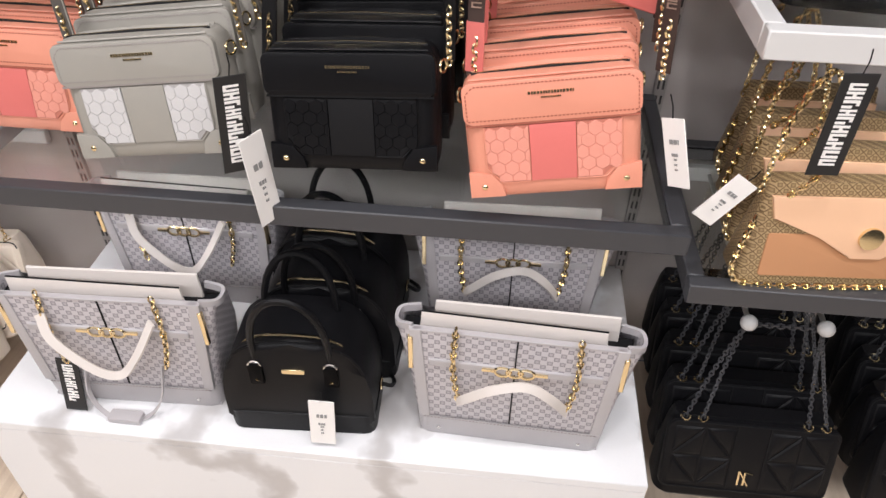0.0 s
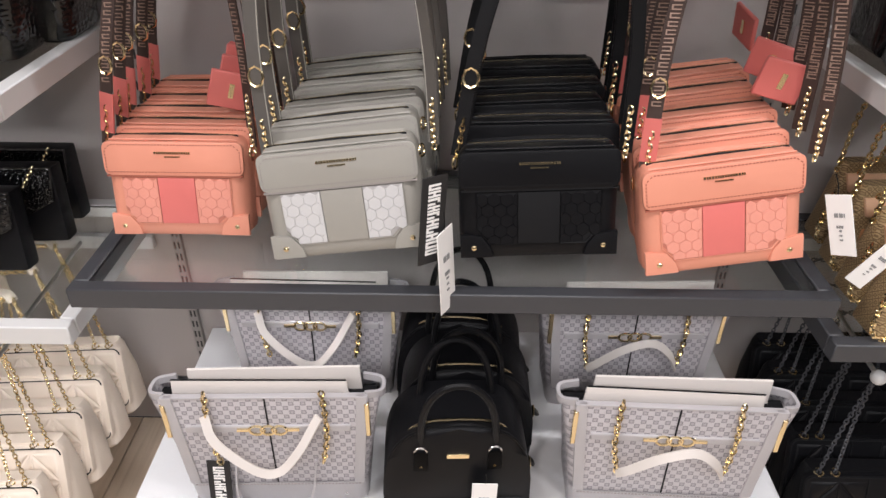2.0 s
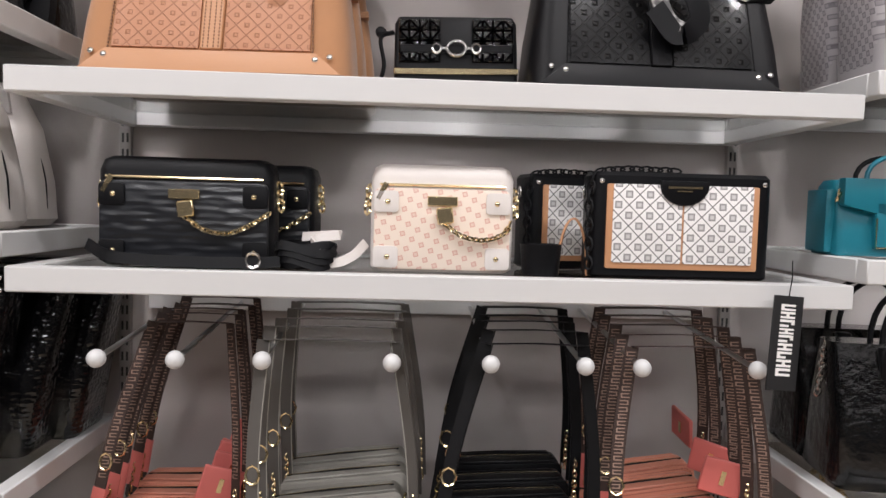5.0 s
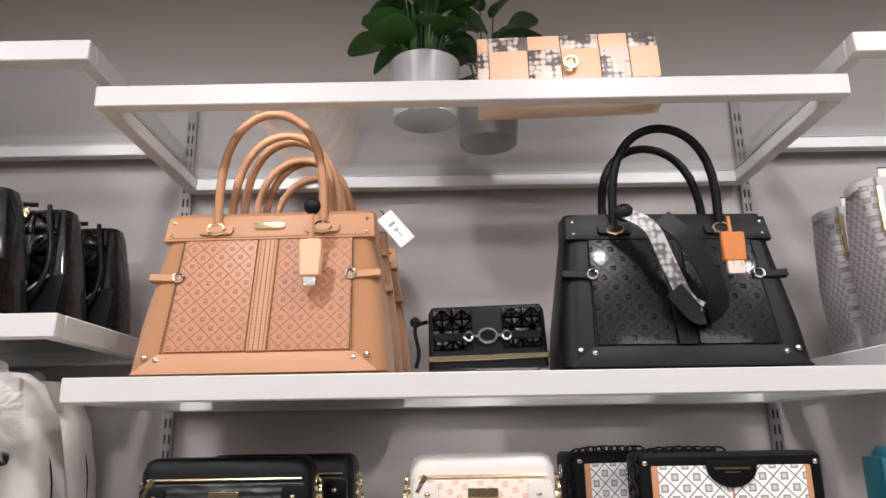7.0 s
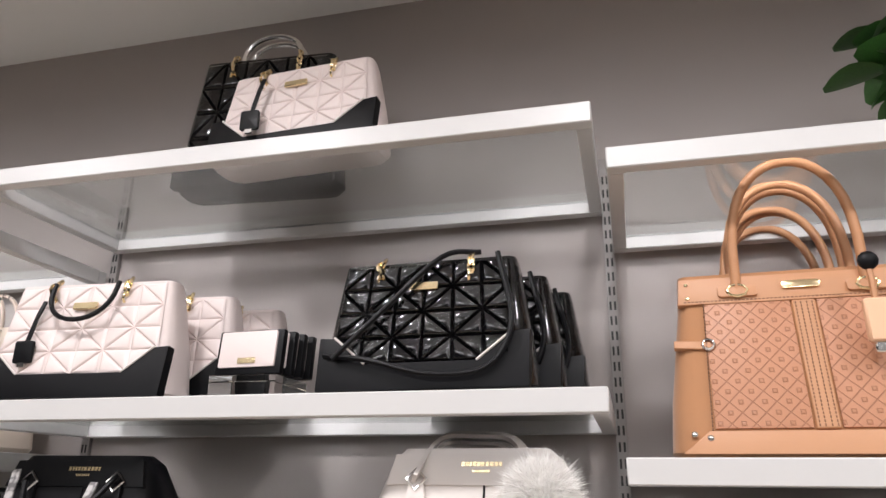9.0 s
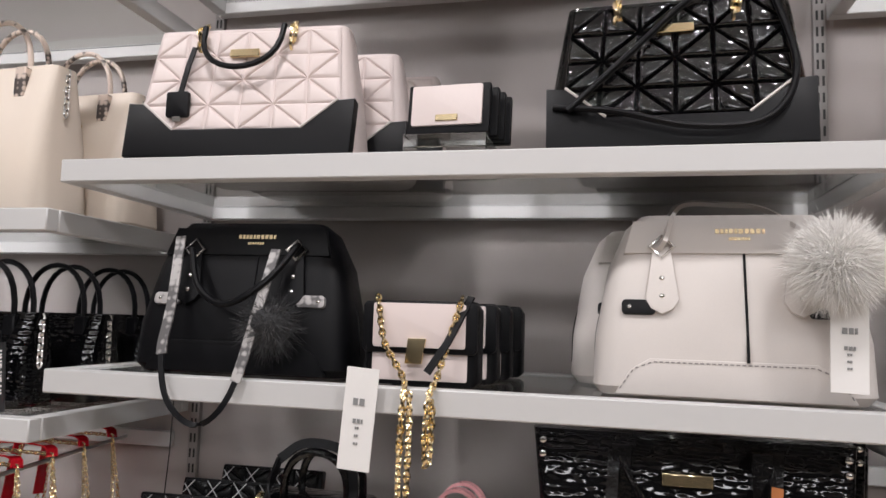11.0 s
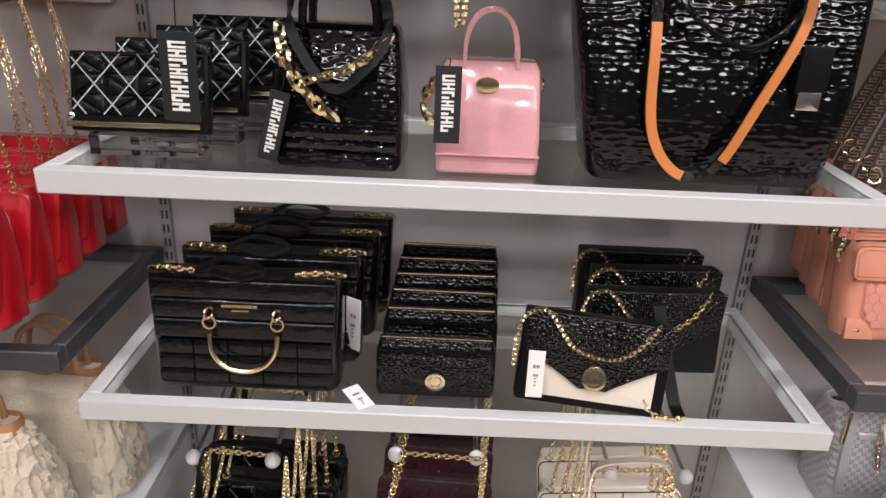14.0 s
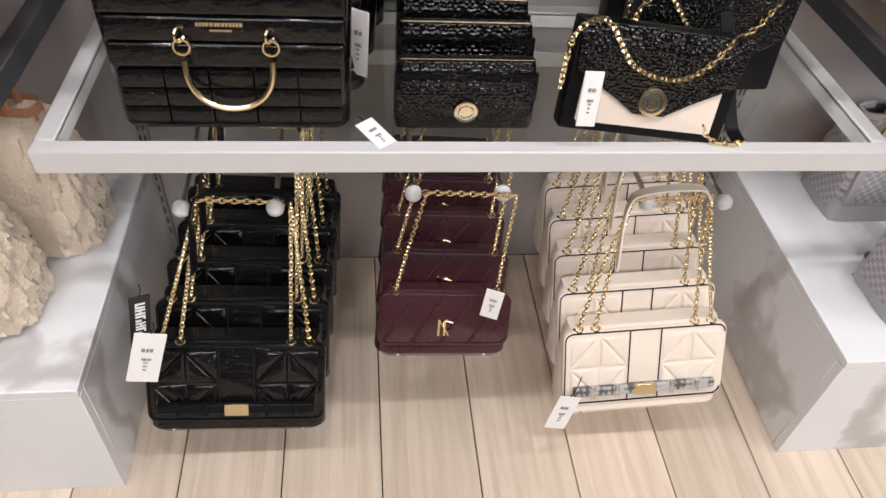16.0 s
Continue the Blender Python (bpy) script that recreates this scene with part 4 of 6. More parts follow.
hang_tag(pose(0.062, 0.908, PL + 0.135, -4, 2, 2), "white price tag on a black dome handbag", 0.105, 0.043, False, 0.02)


# ---- bay A: middle shelf ----
def box_camera_bag(m, w, h, d, trim, face, label, lock=True, bolt=M_GOLD):
    e = root("camera_bag", m, label, "handbag", "shelf camera bags")
    f = -d / 2
    part("body", loft([(0, w - 0.016, d - 0.012, 0.016), (0.006, w, d, 0.02), (h - 0.02, w, d, 0.02), (h - 0.005, w - 0.01, d - 0.008, 0.02), (h, w - 0.03, d - 0.02, 0.016)], 4), trim, e)
    part("front_pocket", sheet(rrect(-w / 2 + 0.006, 0.004, w / 2 - 0.006, h - 0.035, 0.01), f - 0.005, f + 0.002, 0.002), face, e, "textured front pocket")
    z = part("zip", tube([(-w / 2 + 0.014, f - 0.003, h - 0.03), (w / 2 - 0.014, f - 0.003, h - 0.03)], 0.002, 5), M_GOLD, e, "gold pocket zip")
    part("zip_pull", box(-0.004, -0.004, -0.028, 0.004, 0, 0, 0.001), M_GOLD, z, "gold zip pull", m=pose(-w / 2 + 0.024, f - 0.004, h - 0.028, 0, 28, 0))
    for sx in (-1, 1):
        for zz in (0.022, h - 0.055):
            c = part("corner_patch", sheet(rrect(sx * (w / 2 - 0.024) - 0.018, zz - 0.016, sx * (w / 2 - 0.024) + 0.018, zz + 0.016, 0.006), f - 0.008, f - 0.003, 0.001), trim, e)
            part("bolt", stud(sx * (w / 2 - 0.026), f - 0.008, zz, 0.004), bolt, c)
        part("side_clip", chain([(sx * (w / 2 + 0.004), 0, h - 0.04), (sx * (w / 2 + 0.007), 0, h - 0.075)], 0.013, 0.0026, 0), M_GOLD, e, "gold side clip")
    if lock:
        part("lock_plate", box(-0.022, f - 0.009, h - 0.06, 0.022, f - 0.004, h - 0.046, 0.001), M_GOLD, e, "gold lock plate")
        k = part("padlock", box(-0.012, -0.005, -0.024, 0.012, 0.002, 0, 0.002), M_GOLD, e, "hanging gold padlock", m=pose(0.002, f - 0.011, h - 0.062, 0, -8, 0))
        part("charm_chain", chain([(0.004, f - 0.012, h - 0.086), (0.03, f - 0.014, h - 0.103), (0.062, f - 0.013, h - 0.108), (0.09, f - 0.012, h - 0.098), (w / 2 - 0.004, f - 0.006, h - 0.078)], 0.0085, 0.0018), M_GOLD, e, "gold charm chain")
    return e


Z = TOP["s2"] + 0.0005
c1 = box_camera_bag(pose(-0.372, 1.09, Z, 0, 0, 2), 0.25, 0.158, 0.08, M_BLACK, M_CROC, "black croc-effect camera bag with gold padlock charm")
copy_thing(c1, pose(-0.325, 1.225, Z, 0, 0, -5))
e = root("bag_strap", pose(-0.36, 1.02, Z), "black leather belt strap coiled on the shelf", "strap")
part("belt", ribbon(curve([(-0.15, 0.03, 0.03), (-0.1, 0.0, 0.014), (0.0, -0.006, 0.010), (0.09, 0.0, 0.010), (0.13, 0.01, 0.012)], 6), 0.016, 0.003, (0, 0.25, 1)), M_BLACK, e)
for k in range(3):
    part("coil", ribbon([(0.165 + (0.035 + 0.004 * k) * math.cos(a), 0.02 + 0.02 * math.sin(a), 0.012 + 0.009 * k + 0.006 * math.sin(2 * a)) for a in [2 * math.pi * i / 18 for i in range(19)]], 0.013, 0.003, (0, 0.3, 1)), M_BLACK, e)
part("buckle", ring_bm(0.011, 0.0022, pose(0.095, -0.006, 0.014), 8, 5, 0.9), M_SILVER, e, "silver buckle")
box_camera_bag(pose(0.003, 1.085, Z, 0, 0, -1), 0.212, 0.158, 0.07, M_WHITEL, M_MONOC, "cream monogram camera bag with gold padlock chain")
part("coil", ribbon(curve([(-0.11, 0.02, 0.04), (-0.13, 0.0, 0.02), (-0.16, -0.01, 0.012), (-0.19, 0.03, 0.04), (-0.15, 0.04, 0.05), (-0.21, 0.06, 0.045)], 6), 0.014, 0.003, (0, 0.3, 1)), M_WHITEL, root("bag_strap", pose(0.0, 1.05, Z), "cream leather strap curled beside the bag", "strap"))


def frame_bag(m):
    w, h, d, f = 0.265, 0.156, 0.075, -0.0375
    e = root("box_bag", m, "black box bag with white monogram front and tan border", "handbag", "monogram box bags")
    part("body", loft([(0, w - 0.008, d - 0.008, 0.01), (0.004, w, d, 0.012), (h - 0.006, w, d, 0.012), (h, w - 0.01, d - 0.01, 0.01)], 3), M_BLACK, e)
    part("tan_border", sheet(rrect(-w / 2 + 0.02, 0.014, w / 2 - 0.02, h - 0.018, 0.003), f - 0.003, f + 0.001, 0.0008), M_TAN, e, "tan leather border")
    for s in (-1, 1):
        part("monogram_panel", sheet(rrect(min(s * 0.0015, s * (w / 2 - 0.029)), 0.023, max(s * 0.0015, s * (w / 2 - 0.029)), h - 0.018, 0.003), f - 0.005, f, 0.0008), M_MONOW, e, "white monogram canvas panel")
        part("bolt", stud(s * (w / 2 - 0.012), f - 0.001, h - 0.014, 0.004), M_SILVER, e)
        part("side_ring", ring_bm(0.009, 0.002, pose(s * (w / 2 + 0.005), 0, h - 0.03, 0, 0, 80)), M_SILVER, e)
    pts = [(-0.036, h - 0.012), (0.036, h - 0.012)] + [(0.036 * math.cos(a), h - 0.018 - 0.03 * math.sin(a)) for a in [math.pi * i / 10 for i in range(11)]]
    part("badge", sheet(pts, f - 0.008, f - 0.002, 0.001), M_BLACK, e, "half-round black badge")
    part("lettering", bars(0, f - 0.008, h - 0.02, 0.05, 0.012, 2), M_GOLD, e, "gold lettering shapes", smooth=False)
    part("braided_edge", chain([(-w / 2 - 0.002, f + 0.006, 0.02), (-w / 2 - 0.002, f + 0.006, h - 0.02), (-w / 2 + 0.03, f + 0.01, h + 0.003), (0, f + 0.01, h + 0.003)], 0.014, 0.002, 3), M_BLACKT, e, "laced black edge")
    return e


fb = frame_bag(pose(0.355, 1.07, Z, 0, 0, -1))
copy_thing(fb, pose(0.27, 1.22, Z, 0, 0, 14))
e = root("bag_strap", pose(0.16, 1.05, Z), "tan and black strap standing rolled up", "strap")
b = bmesh.new()
bmesh.ops.create_cone(b, cap_ends=False, segments=24, radius1=0.027, radius2=0.031, depth=0.045, matrix=pose(-0.01, 0, 0.0235))
part("roll", b, M_BLACK, e)
part("loop", ribbon(arch(0.02, 0.065, 0.0, 0.085, 0.02, 12), 0.022, 0.003, (0.3, 1, 0)), M_TAN, e, "tan strap loop")
hang_tag(pose(0.498, 0.985, TOP["s2"] + 0.035, -2, 4, 6), "black swing tag hanging over the shelf edge", 0.135, 0.046, True, 0.05)


# ---- bay A: upper shelf ----
def structured_tote(m, leather_mat, panel, label, group, w0=0.40, w1=0.345, h=0.275, d=0.15, hh=0.17):
    e = root("structured_tote", m, label, "handbag", group)
    f = -d / 2
    fr = lambda z: f + 0.365 * d * z / (h * 0.85)
    part("body", wedge([(0, w0 - 0.02, f + 0.006, d / 2 - 0.006, 0.03), (0.008, w0, fr(0.008), d / 2, 0.035), (h * 0.3, w0 - 0.012, fr(h * 0.3), d * 0.49, 0.03), (h * 0.85, w1, fr(h * 0.85), d * 0.42, 0.02), (h, w1 - 0.004, fr(h), d * 0.38, 0.015)]), M_SUEDE if leather_mat is M_TAN else leather_mat, e)
    lean = math.degrees(math.atan2(0.365 * d, h * 0.85))
    P = pose(0, f, 0.0, -lean, 0, 0)
    for s in (-1, 1):
        x0, x1 = sorted((s * 0.018, s * (w0 / 2 - 0.058)))
        part("embossed_panel", sheet([(x0, 0.04), (x1, 0.04), (x1 * (0.97 if s > 0 else 1), h * 0.84), (x0 * (1 if s > 0 else 0.97), h * 0.84)], -0.003, 0.012, 0.001), panel, e, "embossed lattice panel", m=P)
        part("side_belt", box(-0.026, -0.005, -0.006, 0.026, 0.008, 0.006, 0.001), leather_mat, e, "small side belt", m=P @ pose(s * (w0 / 2 - 0.04), 0, h * 0.6, 0, -s * 4, 0))
        part("belt_buckle", ring_bm(0.008, 0.002, P @ pose(s * (w0 / 2 - 0.062), -0.006, h * 0.6), 8, 5, 1.1), M_SILVER, e)
        part("rivet", stud(s * (w0 / 2 - 0.05), -0.006, 0.026, 0.0045), M_SILVER, e, m=P)
        part("rivet", stud(s * (w0 / 2 - 0.03), -0.003, 0.032, 0.0045), M_SILVER, e, m=P)
        part("handle_base", sheet(rrect(s * 0.088 - 0.028, h * 0.87, s * 0.088 + 0.028, h * 0.935, 0.006), -0.010, 0.004, 0.001), leather_mat, e, m=P)
        part("handle_buckle", ring_bm(0.010, 0.0022, P @ pose(s * 0.088, -0.01, h * 0.905), 8, 5, 1.5), M_GOLD, e)
    part("top_band", sheet([(-w1 / 2 - 0.002, h * 0.84), (w1 / 2 + 0.002, h * 0.84), (w1 / 2 - 0.002, h * 1.0), (-w1 / 2 + 0.002, h * 1.0)], -0.005, 0.006, 0.002), leather_mat, e, m=P)
    part("base_band", sheet([(-w0 / 2 + 0.012, 0.004), (w0 / 2 - 0.012, 0.004), (w0 / 2 - 0.05, 0.036), (-w0 / 2 + 0.05, 0.036)], -0.006, 0.006, 0.002), leather_mat, e, m=P)
    part("center_strip", box(-0.016, -0.005, 0.038, 0.016, 0.008, h * 0.84, 0.002), leather_mat, e, m=P)
    thread = M_SEAMT if leather_mat is M_TAN else M_BLACKT
    for x in (-0.011, -0.004, 0.004, 0.011):
        part("strip_seam", stitches([(x, 0.04), (x, h * 0.83)], -0.005, 0.0055), thread, e, m=P, smooth=False)
    part("band_seam", stitches([(-w1 / 2 + 0.006, h * 0.855), (w1 / 2 - 0.006, h * 0.855)], -0.005, 0.0055), thread, e, m=P, smooth=False)
    for s in (-1, 1):
        part("panel_seam", stitches([(s * (w0 / 2 - 0.054), 0.036), (s * (w0 / 2 - 0.062), h * 0.84)], -0.0035, 0.0055, 0.0009, 0.002), thread, e, m=P, smooth=False)
        for zz in (h * 0.875, h * 0.96):
            part("rivet", stud(s * (w1 / 2 - 0.012), -0.006, zz, 0.003), M_GOLD if leather_mat is M_TAN else M_SILVER, e, m=P)
    part("name_plate", sheet(rrect(-0.026, h * 0.905, 0.026, h * 0.95, 0.005), -0.009, -0.004, 0.001), M_GOLD, e, "gold name plate", m=P)
    y0 = fr(h * 0.85)
    for y, ln in ((y0, -0.01), (y0 + d * 0.4, 0.02)):
        part("handle", tube(arch(-0.088, 0.088, h * 0.9, hh + h * 0.1, y, 18, ln, 0.6), 0.0075, 10), leather_mat, e, "rolled leather top handle")
    return e


Z = TOP["s3"] + 0.0005
tn = structured_tote(pose(-0.333, 1.115, Z, 0, 0, -2), M_TAN, M_TANL, "tan leather structured tote with embossed lattice panels", "tan totes")
copy_thing(tn, pose(-0.325, 1.235, Z, 0, 0, 0))
copy_thing(tn, pose(-0.315, 1.34, Z, 0, 0, 1))
e = root("leather_charm", pose(-0.255, 1.045, Z + 0.265), "tan leather padlock charm hanging from a tote", "bag charm")
part("cord", tube([(0, 0, 0), (0, -0.006, -0.03), (0, -0.006, -0.06)], 0.0045, 6), M_TAN, e)
part("case", box(-0.017, -0.014, -0.115, 0.017, 0.0, -0.055, 0.003), M_PEACH, e)
part("knot", stud(0, -0.004, 0.0, 0.014), M_BLACK, e)
part("padlock", box(-0.011, -0.011, -0.13, 0.011, -0.003, -0.114, 0.002), M_SILVER, e)
hang_tag(pose(-0.15, 1.06, Z + 0.262, 0, -40, 0), "white price tag sticking out beside a tan tote", 0.06, 0.028, False, 0.01)
bt = structured_tote(pose(0.317, 1.115, Z, 0, 0, 2), M_BLACK, M_BLKL, "black leather structured tote with embossed panels and scarf", "black totes", 0.39, 0.335, 0.262, 0.15, 0.145)
e = root("silk_scarf", pose(0.24, 1.055, Z + 0.25), "black and snake print scarf tied to a tote handle", "scarf")
part("knot", stud(0.0, 0, 0.0, 0.016), M_BLACK, e)
part("snake_end", ribbon(curve([(0.0, -0.002, 0.0), (0.035, -0.016, -0.03), (0.055, -0.02, -0.085), (0.08, -0.018, -0.145), (0.11, -0.02, -0.165)], 6), 0.024, 0.003, (1, 0, 0.35)), M_SNAKEG, e, "snake print scarf end")
part("black_end", ribbon(curve([(0.055, -0.012, -0.012), (0.085, -0.024, -0.05), (0.115, -0.026, -0.11), (0.125, -0.024, -0.15), (0.095, -0.022, -0.17), (0.06, -0.02, -0.13)], 6), 0.03, 0.003, (1, 0, 0.3)), M_BLACK, e, "black satin scarf end")
e = root("leather_charm", pose(0.402, 1.052, Z + 0.24), "orange tan leather tag charm on a black tote", "bag charm")
part("cord", tube([(0, 0, 0), (0, -0.004, -0.03)], 0.003, 6), M_ORTRIM, e)
part("case", box(-0.018, -0.013, -0.075, 0.018, -0.003, -0.028, 0.002), M_ORTRIM, e)
part("label_strip", box(-0.013, -0.012, -0.095, 0.013, -0.005, -0.074, 0.001), M_SNAKE, e)


def clasp_wallet(m, w=0.19, h=0.1, d=0.045):
    f = -d / 2
    e = root("clasp_wallet", m, "black patent quilted wallet with a metal bit clasp", "wallet")
    part("body", loft([(0, w, d, 0.008), (h - 0.01, w - 0.004, d - 0.004, 0.01), (h, w - 0.014, d - 0.014, 0.008)], 3), M_BLACK, e)
    for s in (-1, 1):
        x0, x1 = sorted((s * 0.024, s * (w / 2 - 0.008)))
        part("quilted_panel", quilt(x0, 0.03, x1, h - 0.006, f - 0.001, 4, 4, 0.004), M_PATENTS, e, "glossy quilted panel")
    part("metal_edge", box(-w / 2, f - 0.004, 0.012, w / 2, f + 0.002, 0.021, 0.001), M_GOLD, e, "metal edge strip")
    b = ring_bm(0.011, 0.003, pose(0, f - 0.008, h * 0.5), 14, 6, 1.3)
    for s in (-1, 1):
        join(b, ring_bm(0.007, 0.002, pose(s * 0.03, f - 0.007, h * 0.5), 10, 5, 1.0))
        box(min(s * 0.014, s * 0.024), f - 0.009, h * 0.5 - 0.002, max(s * 0.014, s * 0.024), f - 0.006, h * 0.5 + 0.002, 0, 1, b)
    part("bit_clasp", b, M_SILVER, e, "silver horse-bit clasp")
    part("clasp_band", box(-w / 2 + 0.01, f - 0.0055, h * 0.5 - 0.006, w / 2 - 0.01, f - 0.001, h * 0.5 + 0.006, 0.001), M_BLACK, e)
    part("wrist_strap", tube(curve([(-w / 2, 0, h * 0.8), (-w / 2 - 0.02, -0.005, h * 0.7), (-w / 2 - 0.015, -0.01, 0.03), (-w / 2 - 0.02, -0.012, 0.005)], 5), 0.0035, 6), M_BLACK, e)
    part("tassel", stud(-w / 2 - 0.02, 0, h * 0.8, 0.009), M_BLACK, e)
    return e


e = root("display_stand", pose(0.02, 1.12, Z), "clear acrylic display block under a wallet", "display stand", "acrylic stands")
part("block", box(-0.08, -0.025, 0, 0.08, 0.03, 0.012, 0.001), M_ACRYL, e)
clasp_wallet(pose(0.02, 1.12, Z + 0.0125, 0, -1.5, 0))

# ---- bay A: top shelf ----
Z = TOP["a4"] + 0.0005


def pot_plant(m, seed, leaves, spread):
    e = root("potted_plant", m, "artificial green leafy plant in a grey pot", "plant", "potted plants")
    b = bmesh.new()
    bmesh.ops.create_cone(b, cap_ends=True, segments=28, radius1=0.056, radius2=0.064, depth=0.1, matrix=pose(0, 0, 0.05))
    part("pot", b, M_POT, e)
    b = bmesh.new()
    bmesh.ops.create_cone(b, cap_ends=True, segments=20, radius1=0.055, radius2=0.055, depth=0.004, matrix=pose(0, 0, 0.1025))
    part("soil", b, M_SLOT, e)
    rng = random.Random(seed)
    for k in range(leaves):
        a, tip = rng.uniform(0, 2 * math.pi), rng.uniform(0.25, 1.0)
        h = rng.uniform(0.03, 0.19) * (1.15 - 0.5 * tip)
        base = Vector((0.02 * math.cos(a), 0.02 * math.sin(a), 0.1))
        at = Vector((spread * tip * math.cos(a), spread * tip * math.sin(a), 0.11 + h))
        st = part("stem", tube(curve([base, (base + at) / 2 + Vector((0, 0, 0.02)), at], 3), 0.0015, 4), M_LEAF, e)
        b = bmesh.new()
        L, Wd = rng.uniform(0.06, 0.095), rng.uniform(0.045, 0.066)
        rows = []
        for i in range(7):
            u = i / 6
            wd = Wd / 2 * math.sin(math.pi * (u * 0.9 + 0.06)) ** 0.7 + 0.0006
            z = -0.025 * u * u
            rows.append([b.verts.new((L * u, -wd, z + wd * 0.25)), b.verts.new((L * u, 0, z)), b.verts.new((L * u, wd, z + wd * 0.25))])
        for p, q in zip(rows, rows[1:]):
            for i in range(2):
                b.faces.new((p[i], p[i + 1], q[i + 1], q[i]))
        part("leaf", b, M_LEAF, e, m=Matrix.Translation(at) @ pose(0, 0, 0, rng.uniform(-35, 35), rng.uniform(-45, 30), math.degrees(a) + rng.uniform(-25, 25)))
    return e


pot_plant(pose(-0.078, 1.14, Z), 4, 46, 0.07)
pot_plant(pose(0.04, 1.25, Z, 0, 0, 40), 9, 16, 0.085)
e = root("snakeskin_clutch", pose(0.172, 1.10, Z, -6, -0.5, -2), "peach and snakeskin patchwork clutch with gold twist lock", "handbag")
part("body", loft([(0, 0.315, 0.06, 0.008), (0.12, 0.31, 0.04, 0.01), (0.128, 0.30, 0.03, 0.01)], 3), M_PEACH, e)
rng = random.Random(2)
ws = [0.0, 0.02, 0.088, 0.145, 0.212, 0.262, 0.312]
for j, (z0, z1) in enumerate(((0.003, 0.03), (0.03, 0.095), (0.095, 0.126))):
    for i in range(6):
        x0, x1 = -0.156 + ws[i], -0.156 + ws[i + 1]
        fy = -0.03 + (z0 + z1) / 2 * 0.083
        part("patch", sheet(rrect(x0 + 0.0006, z0 + 0.0006, x1 - 0.0006, z1 - 0.0006, 0.002, 2), fy - 0.006, fy + 0.006, 0.0015), M_SNAKE if (i + j) % 2 else M_PEACH, e, "snakeskin print patch" if (i + j) % 2 else "")
lk = oval_plate(0.0, -0.04, 0.058, 0.009, 0.016, 0.006)
join(lk, ring_bm(0.011, 0.003, pose(0.003, -0.04, 0.06)))
part("twist_lock", lk, M_GOLD, e, "gold twist lock")

# ---- bay B: quilted bags ----
def quilted_bag(m, main, base, label, group, w=0.37, h=0.205, d=0.11, handles=0, gloss=False):
    e = root("quilted_bag", m, label, "handbag", group)
    f = -d / 2
    fr = lambda z: f + 0.3 * d * z / h
    part("body", wedge([(0, w - 0.02, f + 0.006, d / 2 - 0.006, 0.03), (0.01, w, fr(0.01), d / 2, 0.035), (h * 0.45, w - 0.02, fr(h * 0.45), d * 0.46, 0.03), (h * 0.92, w - 0.052, fr(h * 0.92), d * 0.3, 0.018), (h, w - 0.06, fr(h), d * 0.22, 0.015)]), main, e)
    lean = math.degrees(math.atan2(0.3 * d, h))
    P = pose(0, f, 0, -lean, 0, 0)
    part("quilting", quilt(-w / 2 + 0.024, 0.045, w / 2 - 0.024, h * 0.985, -0.001, 6, 4, 0.0075 if gloss else 0.0042, 0.09), main, e, "raised triangle quilting", m=P)
    part("base_band", sheet([(-w / 2 + 0.006, 0.002), (w / 2 - 0.006, 0.002), (w / 2 - 0.004, 0.09), (w / 2 - 0.03, 0.088), (w / 2 - 0.085, 0.042), (-w / 2 + 0.085, 0.042), (-w / 2 + 0.03, 0.088), (-w / 2 + 0.004, 0.09)], -0.008, 0.012, 0.002), base, e, "contrast lower corners", m=P)
    for s in (-1, 1):
        part("piping", tube([P @ Vector((s * (w / 2 - 0.085), -0.009, 0.044)), P @ Vector((s * (w / 2 - 0.03), -0.009, 0.089))], 0.002, 5), M_WHITEL, e)
        part("ring_chain", chain([P @ Vector((s * 0.075, -0.006, h * 0.86)), P @ Vector((s * 0.077, -0.012, h * 0.95)), P @ Vector((s * 0.074, 0.0, h * 1.04))], 0.013, 0.0028, 3), M_GOLD, e, "gold ring chain")
    part("name_plate", box(-0.024, -0.012, h * 0.76, 0.024, -0.006, h * 0.82, 0.001), M_GOLD, e, "metal name plate", m=P)
    if handles == 1:
        part("handle", tube(arch(-0.07, 0.07, h * 0.95, 0.085, 0.0, 14, 0.0, 0.6), 0.006, 8), M_SILVER, e, "metal top handle")
        part("handle", tube(arch(-0.07, 0.07, h * 0.95, 0.085, 0.03, 14, 0.0, 0.6), 0.006, 8), M_SILVER, e, "metal top handle")
    elif handles == 2:
        part("handle", tube([P @ v for v in arch(-0.065, 0.065, h * 0.98, -0.075, -0.02, 14, -0.01, 0.7)], 0.0045, 8), M_BLACK, e, "black handle folded over the front")
    elif handles == 3:
        for pts in ([(-0.14, -0.02, 0.05), (-0.06, -0.02, h * 0.6), (0.03, -0.018, h * 1.0), (0.09, 0.0, h * 1.06)], [(-0.16, -0.01, 0.06), (-0.08, -0.024, 0.045), (0.02, -0.024, 0.02), (0.11, -0.02, 0.03), (0.145, -0.018, 0.1), (0.12, -0.012, h * 1.02)]):
            part("handle", tube([P @ Vector(p) for p in curve(pts, 6)], 0.0045, 8), M_BLACK, e, "black strap draped over the front")
    return e


